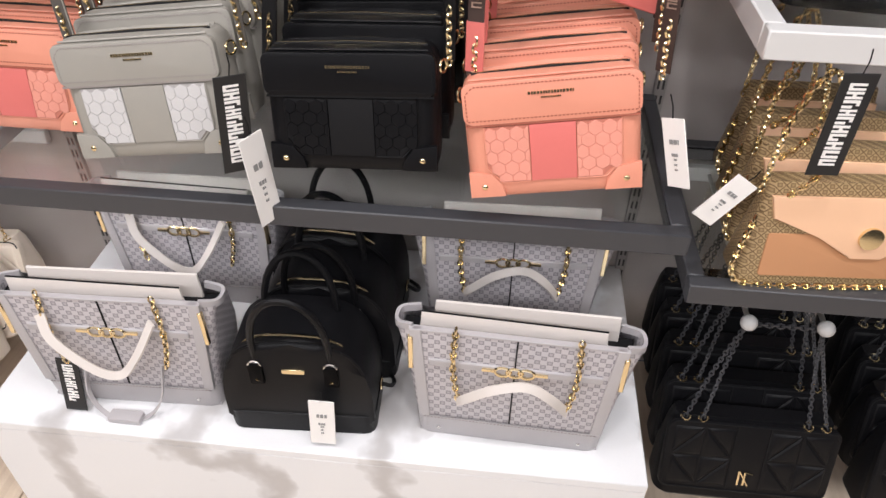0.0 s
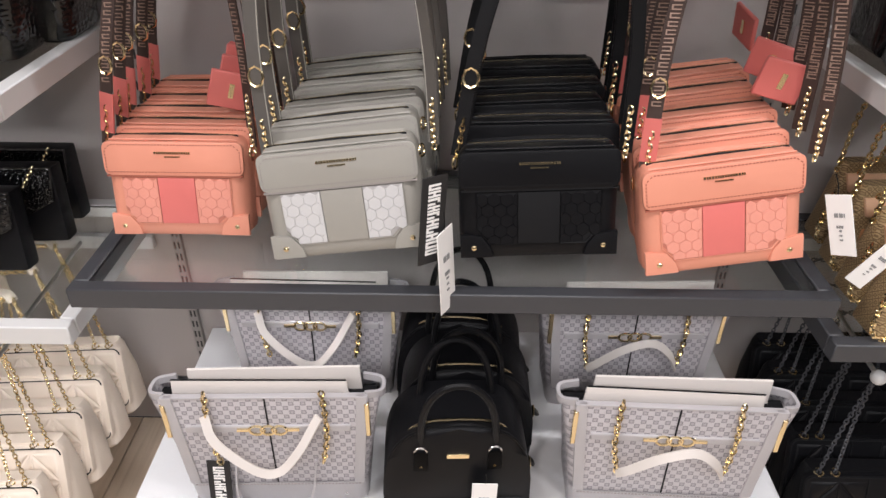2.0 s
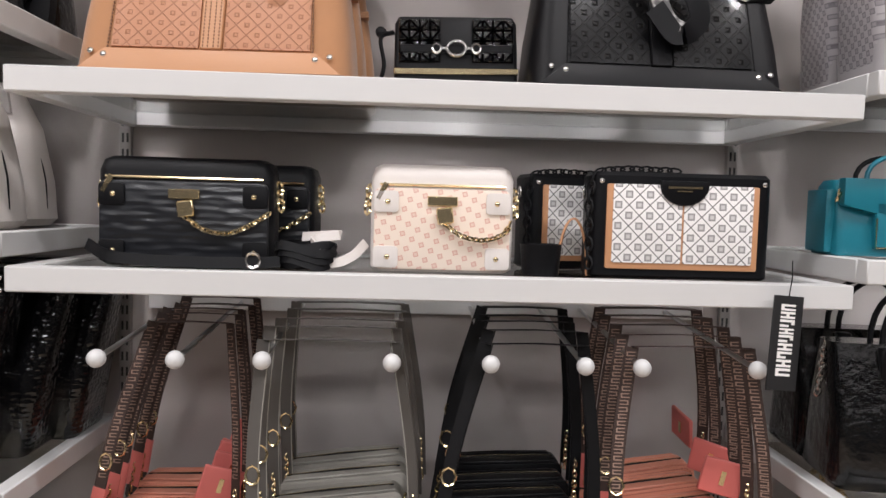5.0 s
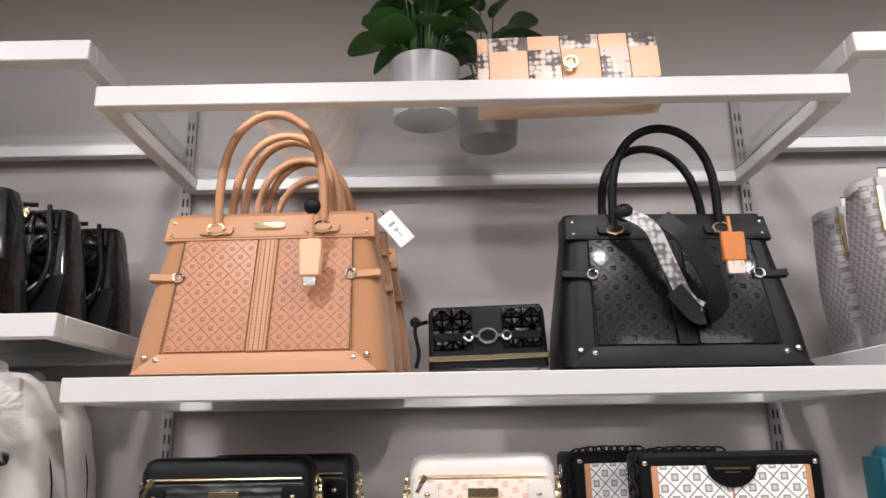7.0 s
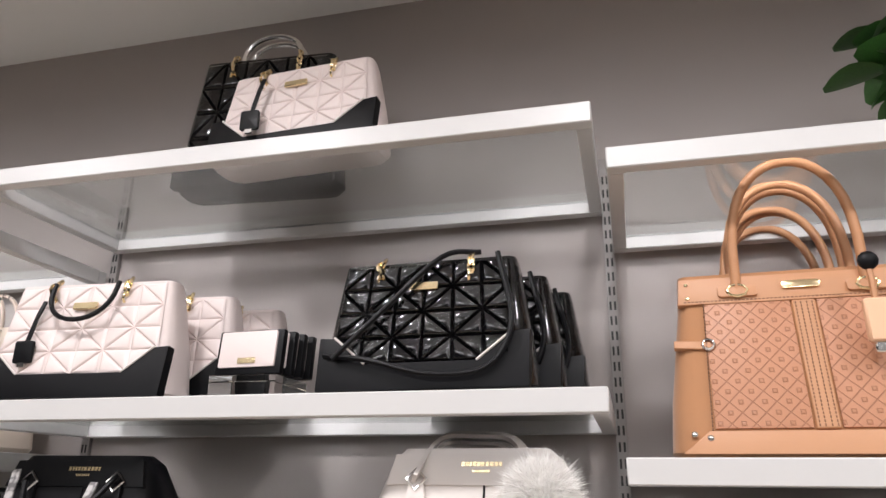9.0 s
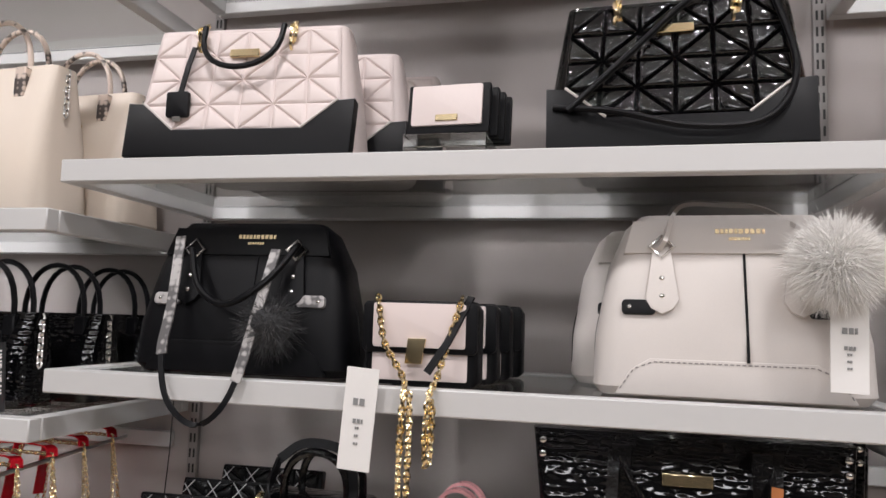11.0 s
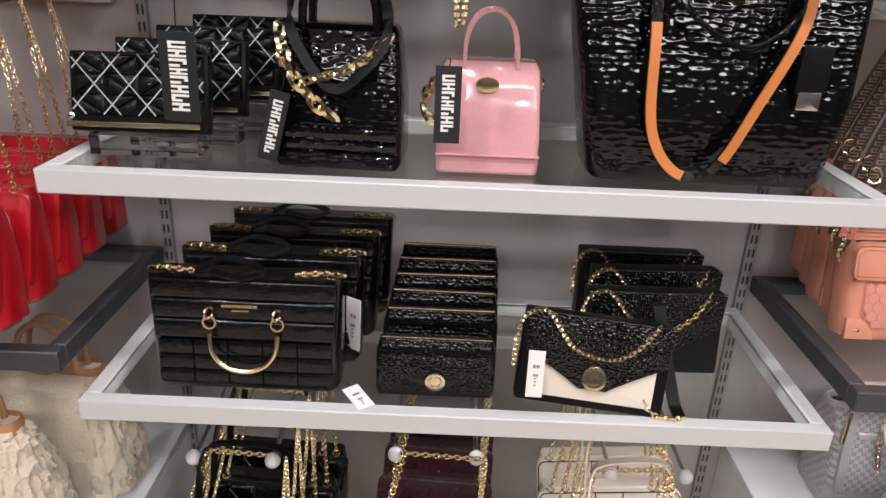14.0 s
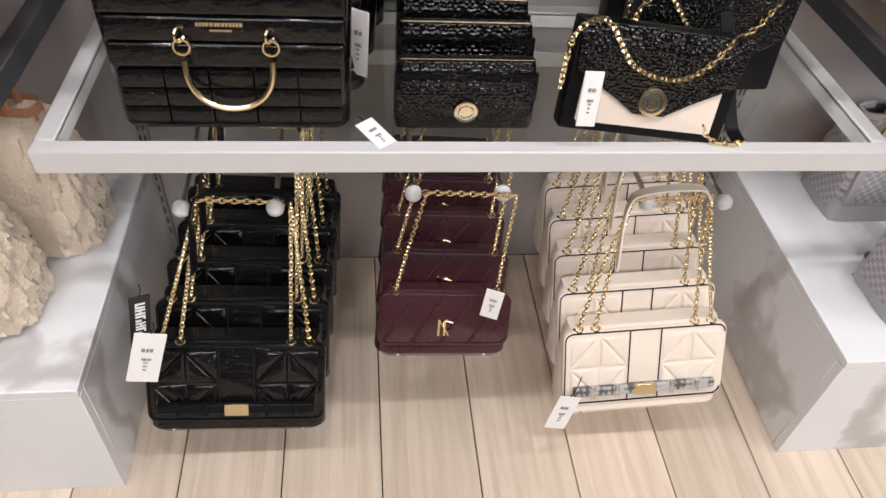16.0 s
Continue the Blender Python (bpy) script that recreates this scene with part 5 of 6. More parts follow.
def key_charm(m):
    e = root("leather_charm", m, "black leather key charm hanging on a white bag", "bag charm", "black leather charms")
    part("strap", ribbon([(0, 0, 0), (-0.004, -0.008, -0.03), (-0.012, -0.012, -0.075)], 0.008, 0.003, (1, 0, 0)), M_BLACK, e)
    part("case", sheet(rrect(-0.034, -0.115, 0.004, -0.075, 0.004), -0.016, -0.01, 0.001), M_BLACK, e)
    part("clip", box(-0.022, -0.016, -0.122, -0.008, -0.011, -0.114), M_SILVER, e)
    return e


Z = TOP["b4"] + 0.0005
wq = quilted_bag(pose(-1.535, 1.075, Z, 0, 0, 3), M_PINKW, M_BLACK, "blush white quilted bag with black lower corners", "white quilted bags", 0.375, 0.215, 0.11, 2)
copy_thing(wq, pose(-1.49, 1.20, Z, 0, 0, 3))
copy_thing(wq, pose(-1.45, 1.32, Z, 0, 0, 3))
key_charm(pose(-1.615, 1.03, Z + 0.18))
pq = quilted_bag(pose(-0.895, 1.075, Z, 0, 0, -2), M_PATENTS, M_BLACK, "black patent quilted bag with draped leather straps", "black quilted bags", 0.35, 0.215, 0.11, 3, True)
copy_thing(pq, pose(-0.86, 1.20, Z, 0, 0, -3))
copy_thing(pq, pose(-0.83, 1.32, Z, 0, 0, -3))
e = root("display_stand", pose(-1.215, 1.09, Z), "clear acrylic display stand under small wallets", "display stand", "acrylic stands")
part("block", box(-0.065, -0.03, 0, 0.06, 0.09, 0.04, 0.001), M_ACRYL, e)


def small_wallet(m):
    e = root("small_wallet", m, "small white quilted wallet with black edges", "wallet", "small white wallets")
    part("body", box(-0.063, -0.007, 0, 0.063, 0.007, 0.078, 0.003, 2), M_BLACK, e)
    part("front", sheet(rrect(-0.056, 0.012, 0.052, 0.075, 0.003), -0.011, -0.004, 0.001), M_PINKW, e, "white quilted front")
    part("plate", box(-0.018, -0.0135, 0.018, 0.016, -0.010, 0.028, 0.001), M_GOLD, e, "gold plate")
    return e


sw = small_wallet(pose(-1.215, 1.075, Z + 0.041, -6, 0, -3))
for k in range(1, 4):
    copy_thing(sw, pose(-1.212 + 0.006 * k, 1.075 + 0.024 * k, Z + 0.041, -6, 0, -3))
Z = TOP["b5"] + 0.0005
quilted_bag(pose(-1.17, 1.11, Z, 0, 0, -4), M_PINKW, M_BLACK, "blush white quilted bag with black lower corners", "white quilted bags", 0.36, 0.195, 0.1, 0)
quilted_bag(pose(-1.31, 1.22, Z, 0, 0, 4), M_PATENTS, M_PATENTS, "black patent quilted bag with metal top handles", "black quilted bags", 0.36, 0.31, 0.1, 1, True)
key_charm(pose(-1.235, 1.065, Z + 0.165))


# ---- bay B: satchels ----
def satchel(m, main, label, group, w0, w1, h, d, trim, dark):
    e = root("satchel", m, label, "handbag", group)
    f = -d / 2
    part("body", wedge([(0, w0 - 0.02, f + 0.01, d / 2 - 0.01, 0.03), (0.012, w0, f, d / 2, 0.035), (h * 0.32, w0 - 0.005, f, d * 0.49, 0.04), (h * 0.7, (w0 + w1) / 2 + 0.015, f + 0.28 * d * 0.38 / 0.68, d * 0.4, 0.035), (h * 0.93, w1 + 0.02, f + 0.28 * d * 0.61 / 0.68, d * 0.25, 0.025), (h, w1 - 0.02, f + 0.28 * d, d * 0.15, 0.02)]), main, e)
    part("base_panel", sheet([(-w0 / 2 + 0.03, 0.003), (w0 / 2 - 0.03, 0.003), (w0 / 2 - 0.05, 0.035), (w0 / 2 - 0.075, 0.05), (-w0 / 2 + 0.075, 0.05), (-w0 / 2 + 0.05, 0.035)], f - 0.0035, f + 0.004, 0.0015), main, e, "stitched base panel")
    part("base_seam", stitches([(-w0 / 2 + 0.035, 0.008), (-w0 / 2 + 0.054, 0.036), (-w0 / 2 + 0.078, 0.046), (w0 / 2 - 0.078, 0.046), (w0 / 2 - 0.054, 0.036), (w0 / 2 - 0.035, 0.008)], f - 0.0036, 0.007), M_SEAMW if not dark else M_BLACKT, e, "dashed base stitching", smooth=False)
    lean = math.degrees(math.atan2(d * 0.28, h * 0.68))
    P = pose(0, f, h * 0.32, -lean, 0, 0)
    part("top_band", sheet([(-w1 / 2 - 0.012, h * 0.47), (w1 / 2 + 0.012, h * 0.47), (w1 / 2, h * 0.66), (-w1 / 2, h * 0.66)], -0.004, 0.008, 0.0015), main, e, m=P)
    part("center_seam", box(0.018, -0.0022, -h * 0.12, 0.021, 0.004, h * 0.47), M_BLACKT if not dark else M_BLACK, e, m=P)
    part("lettering", bars(0.015, -0.004, h * 0.61, 0.062, 0.024, 2), M_GOLD, e, "gold lettering shapes", m=P, smooth=False)
    for s in (-1, 1):
        part("side_tab", sheet(rrect(s * (w0 / 2 - 0.06) - 0.022, h * 0.12, s * (w0 / 2 - 0.06) + 0.022, h * 0.2, 0.006), -0.006, 0.008, 0.001), trim, e, "side belt tab", m=P)
        part("tab_stud", stud(s * (w0 / 2 - 0.06) + 0.012 * s, -0.006, h * 0.16, 0.003), M_SILVER, e, m=P)
        part("handle_tab", sheet([(s * 0.085 - 0.011, h * 0.5), (s * 0.085 + 0.011, h * 0.5), (s * 0.085 + 0.021, h * 0.2), (s * 0.085 + 0.014, h * 0.15), (s * 0.085, h * 0.12), (s * 0.085 - 0.014, h * 0.15), (s * 0.085 - 0.021, h * 0.2)], -0.008, -0.001, 0.001), main, e, "pointed handle tab", m=P)
        part("handle_ring", ring_bm(0.016, 0.0026, P @ pose(s * 0.085, -0.009, h * 0.5), 4, 5, 1.0), M_SILVER, e)
        for zz in (0.22, 0.32):
            part("tab_stud", stud(s * 0.085, -0.008, h * zz, 0.0035), M_SILVER, e, m=P)
        part("side_zip", tube(curve([(s * (w0 / 2 - 0.002), 0.0, 0.03), (s * (w0 / 2 - 0.006), -0.004, h * 0.4), (s * (w1 / 2 + 0.012), -0.004, h * 0.85)], 4), 0.0022, 5), M_BLACKT, e)
    return e


Z = TOP["b3"] + 0.0005
bs = satchel(pose(-1.535, 1.125, Z, 0, 0, 2), M_BLACK, "black leather satchel with snake trim and dark pompom", "satchels", 0.355, 0.25, 0.235, 0.14, M_SNAKEG, True)
part("handle", tube(curve([(-0.085, -0.06, 0.19), (-0.05, -0.095, 0.13), (0.0, -0.105, 0.105), (0.06, -0.1, 0.14), (0.09, -0.055, 0.2)], 6), 0.005, 8), M_BLACK, bs, "rolled handle folded forward")
sl = curve([(-0.105, -0.06, 0.21), (-0.09, -0.1, 0.1), (-0.085, -0.125, 0.03), (-0.06, -0.142, -0.035), (-0.01, -0.146, -0.065), (0.035, -0.142, -0.02), (0.055, -0.11, 0.1), (0.06, -0.07, 0.19)], 6)
part("shoulder_strap", ribbon(sl[:13], 0.015, 0.003, (1, 0.1, 0.2)), M_SNAKEG, bs, "snake print strap end")
part("shoulder_strap", ribbon(sl[12:32], 0.008, 0.003, (1, 0.1, 0.2)), M_BLACK, bs, "thin strap hanging below the shelf edge")
part("shoulder_strap", ribbon(sl[31:], 0.015, 0.003, (1, 0.1, 0.2)), M_SNAKEG, bs, "snake print strap end")
part("pompom", fur_ball(0.034, 2500, 0.02, 1), M_FURK, root("fur_pompom", pose(-1.465, 1.035, Z + 0.075), "black fluffy pompom charm on a black satchel", "pompom"))
wsat = satchel(pose(-0.825, 1.115, Z, 0, 0, -2), M_WHITEL, "off-white leather satchel with black tabs and white pompom", "satchels", 0.35, 0.245, 0.245, 0.14, M_BLACK, False)
part("handle", ribbon(curve([(-0.085, -0.06, 0.2), (-0.06, 0.0, 0.262), (0.0, 0.02, 0.268), (0.05, 0.02, 0.262), (0.09, -0.04, 0.225)], 6), 0.02, 0.006, (0, 1, 0.3)), M_WHITEL, wsat, "white leather handle")
copy_thing(wsat, pose(-0.865, 1.29, Z, 0, 0, 4))
part("pompom", fur_ball(0.043, 16000, 0.019, 5), M_FURW, root("fur_pompom", pose(-0.715, 1.0, Z + 0.175), "white fluffy pompom charm on a white satchel", "pompom"))
hang_tag(pose(-0.70, 1.008, Z + 0.15, -3, 2, 0), "white price tag on the off-white satchel", 0.11, 0.042, False, 0.02)


def chain_flap_bag(m):
    w, h, d = 0.165, 0.118, 0.06
    e = root("flap_bag", m, "small black and white flap bag with gold chain", "handbag", "small flap bags")
    f = -d / 2
    part("body", loft([(0, w - 0.01, d, 0.01), (0.005, w, d, 0.012), (h - 0.012, w, d, 0.012), (h, w - 0.015, d - 0.015, 0.01)], 3), M_BLACK, e)
    part("front", sheet(rrect(-w / 2 + 0.014, 0.006, w / 2 - 0.014, 0.045, 0.003), f - 0.003, f + 0.001, 0.001), M_PINKW, e, "white quilted front")
    fl = part("flap", sheet(rrect(-w / 2, 0.044, w / 2, h - 0.002, 0.008), f - 0.008, f, 0.002), M_BLACK, e)
    part("flap_panel", sheet(rrect(-w / 2 + 0.016, 0.052, w / 2 - 0.016, h - 0.004, 0.004), f - 0.011, f - 0.006, 0.001), M_PINKW, fl, "white quilted flap panel")
    part("lock", sheet([(-0.018, 0.03), (0.006, 0.03), (0.012, 0.065), (-0.014, 0.065)], f - 0.015, f - 0.009, 0.001), M_GOLD, e, "slanted gold lock")
    return e


cf = chain_flap_bag(pose(-1.24, 1.075, Z, 0, 0, 1))
for k in range(1, 4):
    copy_thing(cf, pose(-1.235 + 0.01 * k, 1.075 + 0.075 * k, Z, 0, 0, 1))
part("chain", chain([(-0.06, -0.04, 0.12), (-0.045, -0.055, 0.06), (-0.012, -0.07, 0.012), (-0.004, -0.098, -0.01), (-0.006, -0.10, -0.07), (-0.005, -0.10, -0.15), (0.004, -0.10, -0.15), (0.006, -0.10, -0.06), (0.004, -0.097, -0.008)], 0.0085, 0.002), M_GOLD, cf, "gold shoulder chain hanging over the shelf edge")
part("chain", chain([(0.06, -0.04, 0.12), (0.045, -0.055, 0.06), (0.034, -0.07, 0.012), (0.03, -0.098, -0.012), (0.027, -0.1, -0.085), (0.034, -0.1, -0.085), (0.036, -0.098, -0.012)], 0.0085, 0.002), M_GOLD, cf, "gold shoulder chain hanging over the shelf edge")
part("strap_leather", ribbon([(0.072, -0.03, 0.125), (0.045, -0.06, 0.06), (0.02, -0.068, 0.02)], 0.011, 0.003, (1, 0, 0.5)), M_BLACK, cf)
hang_tag(pose(-1.298, 0.984, TOP["b3"] + 0.055, 0, 4, 2), "long white price tag hanging over the shelf edge", 0.135, 0.045, False, 0.03)


# ---- bay B: lower white shelf ----
def quilted_purse(m):
    w, h = 0.20, 0.115
    e = root("quilted_purse", m, "black quilted purse with silver stitching on a stand", "wallet", "quilted purses")
    part("body", box(-w / 2, -0.012, 0, w / 2, 0.012, h, 0.004, 2), M_BLACK, e)
    part("quilted_front", quilt(-w / 2 + 0.006, 0.024, w / 2 - 0.006, h - 0.004, -0.0125, 4, 3, 0.0045), M_BLKL, e, "diamond quilted front")
    b = bmesh.new()
    for k in range(-2, 5):
        x = -w / 2 + 0.05 * k
        for s in (-1, 1):
            p, q = (x, 0.024) if s > 0 else (x + 0.075, 0.024), (x + 0.075, h - 0.004) if s > 0 else (x, h - 0.004)
            u = [max(-w / 2 + 0.006, min(w / 2 - 0.006, c)) for c in (p[0], q[0])]
            tt = [(c - p[0]) / (q[0] - p[0]) for c in u]
            z = [p[1] + (q[1] - p[1]) * c for c in tt]
            if abs(u[0] - u[1]) > 0.005:
                join(b, tube([(u[0], -0.0175, z[0]), (u[1], -0.0175, z[1])], 0.0011, 4))
    part("silver_stitching", b, M_THREAD, e, "silver diamond stitching")
    part("metal_bar", box(-w / 2 - 0.006, -0.017, 0.006, w / 2 - 0.012, -0.012, 0.014, 0.001), M_GOLD, e, "pale gold metal bar")
    part("corner_clip", stud(-w / 2, -0.012, 0.022, 0.006), M_SILVER, e)
    return e


Z = TOP["b2"] + 0.0005
e = root("display_stand", pose(-1.70, 1.13, Z), "clear stepped acrylic stand under quilted purses", "display stand", "acrylic stands")
for k in range(4):
    part("step", box(-0.075 + 0.035 * k, -0.05 + 0.075 * k, 0, 0.085 + 0.035 * k, 0.0 + 0.075 * k, 0.03 + 0.012 * k, 0.001), M_ACRYL, e)
qp = quilted_purse(pose(-1.70, 1.10, Z + 0.031, -14, 0, 2))
for k in range(1, 4):
    copy_thing(qp, pose(-1.70 + 0.035 * k, 1.10 + 0.075 * k, Z + 0.031 + 0.012 * k, -14, 0, 2))
hang_tag(pose(-1.60, 1.012, TOP["b3"] - 0.036, -3, 0, -6), "black swing tag hanging in front of quilted purses", 0.115, 0.05, True, 0.15)
e = root("croc_bag", pose(-1.405, 1.12, Z, 0, 0, -3), "black croc patent mini bag with gold chain bow", "handbag")
part("body", loft([(0, 0.175, 0.12, 0.012), (0.008, 0.185, 0.125, 0.016), (0.1, 0.185, 0.115, 0.016), (0.19, 0.17, 0.07, 0.014), (0.198, 0.16, 0.05, 0.012)], 3), M_PATENT, e)
for k in range(3):
    part("ribbed_band", tube([(-0.088, -0.064, 0.018 + 0.017 * k), (0.088, -0.064, 0.018 + 0.017 * k)], 0.008, 6), M_PATENT, e)
for y in (-0.03, 0.03):
    part("handle", tube(arch(-0.05, 0.055, 0.19, 0.075, y, 14, 0.0, 0.6), 0.0065, 8), M_PATENTS, e, "black patent top handle")
part("strap_bow", ribbon(curve([(-0.06, -0.03, 0.25), (-0.055, -0.07, 0.19), (0.0, -0.085, 0.12), (0.05, -0.08, 0.15), (0.075, -0.06, 0.2), (0.05, -0.03, 0.265), (-0.02, -0.02, 0.275), (-0.06, -0.03, 0.25)], 6), 0.014, 0.004, (0, 0.4, 1)), M_BLACK, e, "black strap wrapped round")
part("gold_chain", chain([(-0.075, -0.055, 0.19), (-0.06, -0.085, 0.15), (-0.02, -0.09, 0.1), (0.0, -0.09, 0.085)], 0.02, 0.004), M_GOLD, e, "chunky gold chain")
part("gold_chain", chain([(-0.03, -0.09, 0.13), (0.03, -0.088, 0.15), (0.075, -0.06, 0.185)], 0.014, 0.0028), M_GOLD, e, "chunky gold chain")
hang_tag(pose(-1.475, 1.045, Z + 0.13, 0, 14, 0), "black swing tag hanging beside a croc bag", 0.10, 0.028, True, 0.02)
e = root("mini_bag", pose(-1.19, 1.125, Z, 0, 0, 0), "pink croc-effect mini handbag with round top handle", "handbag")
part("body", loft([(0, 0.145, 0.115, 0.008), (0.004, 0.15, 0.12, 0.01), (0.05, 0.15, 0.11, 0.01), (0.145, 0.142, 0.055, 0.01), (0.155, 0.13, 0.045, 0.01)], 3), M_PINK, e)
part("gusset_fold", box(-0.0755, -0.0625, 0.026, 0.0755, -0.058, 0.028), M_PINK, e)
for y in (-0.022, 0.022):
    part("handle", ribbon(arch(-0.038, 0.038, 0.145, 0.08, y, 14, 0.0, 0.65), 0.014, 0.005, (0.1, 1, 0)), M_PINK, e, "arched pink handle")
part("badge", oval_plate(-0.005, -0.043, 0.125, 0.017, 0.011, 0.004), M_GOLD, e, "oval gold badge")
part("side_ring", ring_bm(0.009, 0.002, pose(0.078, 0, 0.12, 0, 0, 80)), M_GOLD, e)
part("side_ring", ring_bm(0.009, 0.002, pose(-0.078, 0, 0.12, 0, 0, 80)), M_GOLD, e)
part("strap_bundle", chain([(-0.085, -0.02, 0.12), (-0.095, -0.04, 0.09), (-0.08, -0.045, 0.07)], 0.014, 0.0035), M_GOLD, e, "gold chain clips")
hang_tag(pose(-1.25, 1.045, Z + 0.165, -4, 0, 0), "black swing tag hanging on the pink bag", 0.105, 0.036, True, 0.01)
tote_ = e = root("patent_tote", pose(-0.872, 1.125, Z, 0, 0, -1) @ Matrix.Diagonal((1.05, 1, 1.02, 1)), "large black crinkle patent tote with orange handles", "handbag")
part("body", loft([(0, 0.31, 0.12, 0.02), (0.008, 0.325, 0.13, 0.025), (0.12, 0.36, 0.125, 0.022), (0.29, 0.405, 0.055, 0.012, 0.03), (0.31, 0.41, 0.05, 0.01, 0.032)], 4), M_PATENT, e)
part("name_plate", box(-0.035, -0.03, 0.25, 0.028, -0.008, 0.266, 0.001), M_GOLD, e, "pale gold name plate")
for s in (-1, 1):
    for k in (0.295, 0.276):
        part("rivet", stud(s * 0.19, -0.005, k, 0.005), M_SILVER, e)
    part("center_strap", sheet([(s * 0.085 - 0.012, 0.2), (s * 0.085 + 0.012, 0.2), (s * 0.085 + 0.012, 0.3), (s * 0.085 - 0.012, 0.3)], -0.034, -0.006, 0.002), M_PATENTS, e)
hl = curve([(-0.095, -0.025, 0.29), (-0.098, -0.07, 0.2), (-0.09, -0.085, 0.08), (-0.05, -0.09, 0.022), (0.0, -0.088, 0.03), (0.045, -0.08, 0.12), (0.09, -0.06, 0.22), (0.105, -0.02, 0.3)], 6)
h = part("handle", ribbon(hl, 0.0145, 0.004, (1, 0.2, 0.3)), M_PATENTS, e, "black patent handle hanging forward")
part("orange_lining", ribbon([p + Vector((0, -0.0042, 0)) for p in hl[5:20]], 0.0135, 0.003, (1, 0.2, 0.3)), M_ORTRIM, h, "orange tan handle lining")
part("orange_lining", ribbon([p + Vector((0, -0.0042, 0)) for p in hl[25:40]], 0.0135, 0.003, (1, 0.2, 0.3)), M_ORTRIM, h, "orange tan handle lining")
part("handle", tube(curve([(-0.095, -0.02, 0.3), (-0.05, -0.065, 0.225), (0.02, -0.075, 0.19), (0.08, -0.06, 0.23), (0.105, -0.015, 0.3)], 6), 0.0045, 8), M_PATENTS, e)
part("luggage_tag", sheet(rrect(0.09, 0.135, 0.13, 0.195, 0.003), -0.074, -0.066, 0.001), M_BLACK, e, "black luggage tag")
part("tag_plate", sheet(rrect(0.095, 0.112, 0.125, 0.136, 0.002), -0.075, -0.068, 0.001), M_SILVER, e, "pale metal plate")

for k in (1, 2):
    copy_thing(tote_, pose(-0.872 + 0.035 * k, 1.125 + 0.1 * k, Z, 0, 0, 2 - k) @ Matrix.Diagonal((1.05, 1, 1.0, 1)))

# ---- bay B: glass shelf with black patent bags ----
Z = TOP["b1"] + 0.0005


def ring_handle_bag(m, full=True):
    w, h, d = 0.30, 0.195, 0.085
    e = root("patent_bag", m, "black patent embossed bag with gold ring handle", "handbag", "black patent bags")
    part("body", wedge([(0, w - 0.012, -d * 0.48, d * 0.48, 0.016), (0.006, w, -d / 2, d / 2, 0.02), (h, w + 0.012, -d * 0.25, d * 0.2, 0.012)], 3), M_PATENTS, e)
    f = -d / 2
    lean = math.degrees(math.atan2(d * 0.25, h))
    P = pose(0, f, 0, -lean, 0, 0)
    for j in range(3):
        for i in range(5):
            x0 = -w / 2 + 0.01 + i * (w - 0.02) / 5
            part("pad", box(x0 + 0.0004, -0.007, 0.01 + j * 0.026, x0 + (w - 0.02) / 5 - 0.0004, 0.002, 0.035 + j * 0.026, 0.0035, 2), M_PATENTS, e, m=P)
    for j in range(3):
        part("padding", box(-w / 2 + 0.004 - 0.001 * j, -0.007, 0.0895 + j * 0.034, w / 2 - 0.004 + 0.001 * j, 0.003, 0.1225 + j * 0.034, 0.006, 3), M_PATENTS, e, "puffed glossy row", m=P)
    part("lettering", bars(-0.005, -0.0075, h - 0.045, 0.058, 0.017, 2), M_GOLD, e, "gold lettering shapes", m=P, smooth=False)
    if full:
        part("ring_handle", tube([P @ v for v in arch(-0.052, 0.055, 0.105, -0.062, -0.018, 18, -0.006, 0.7)], 0.0042, 8), M_GOLD, e, "gold half-ring handle")
        for s in (-1, 1):
            part("handle_ring", ring_bm(0.010, 0.002, P @ pose(s * 0.054, -0.012, 0.12)), M_GOLD, e)
            part("handle_ring", ring_bm(0.009, 0.002, P @ pose(s * 0.054, -0.012, 0.136, 0, 0, 60)), M_GOLD, e)
    for s in (-1, 1):
        part("strap_chain", chain([(s * (w / 2 + 0.004), 0, h - 0.002), (s * (w / 2 - 0.03), -0.012, h + 0.006), (s * (w / 2 - 0.07), -0.014, h + 0.003)], 0.009, 0.002), M_GOLD, e, "gold strap chain")
    part("strap", ribbon(curve([(-w / 2 + 0.07, -0.012, h + 0.003), (-0.03, 0.0, h + 0.02), (0.03, -0.02, h + 0.012), (0.0, -0.035, h + 0.002), (-0.05, -0.02, h + 0.006)], 6), 0.012, 0.003, (0, 1, 0.3)), M_BLACK, e)
    return e


rb = ring_handle_bag(pose(-1.56, 1.095, Z, 0, 0, 0))
for k in range(1, 4):
    copy_thing(rb, pose(-1.555 + 0.017 * k, 1.095 + 0.094 * k, Z, 0, 0, 0))
hang_tag(pose(-1.395, 1.14, Z + 0.15, 0, 2, -30), "white price tag hanging beside patent bags", 0.10, 0.03, False, 0.02)
hang_tag(pose(-1.40, 1.065, Z + 0.012, -78, 0, 40), "white price tag lying on the glass shelf", 0.06, 0.03, False, 0.012)


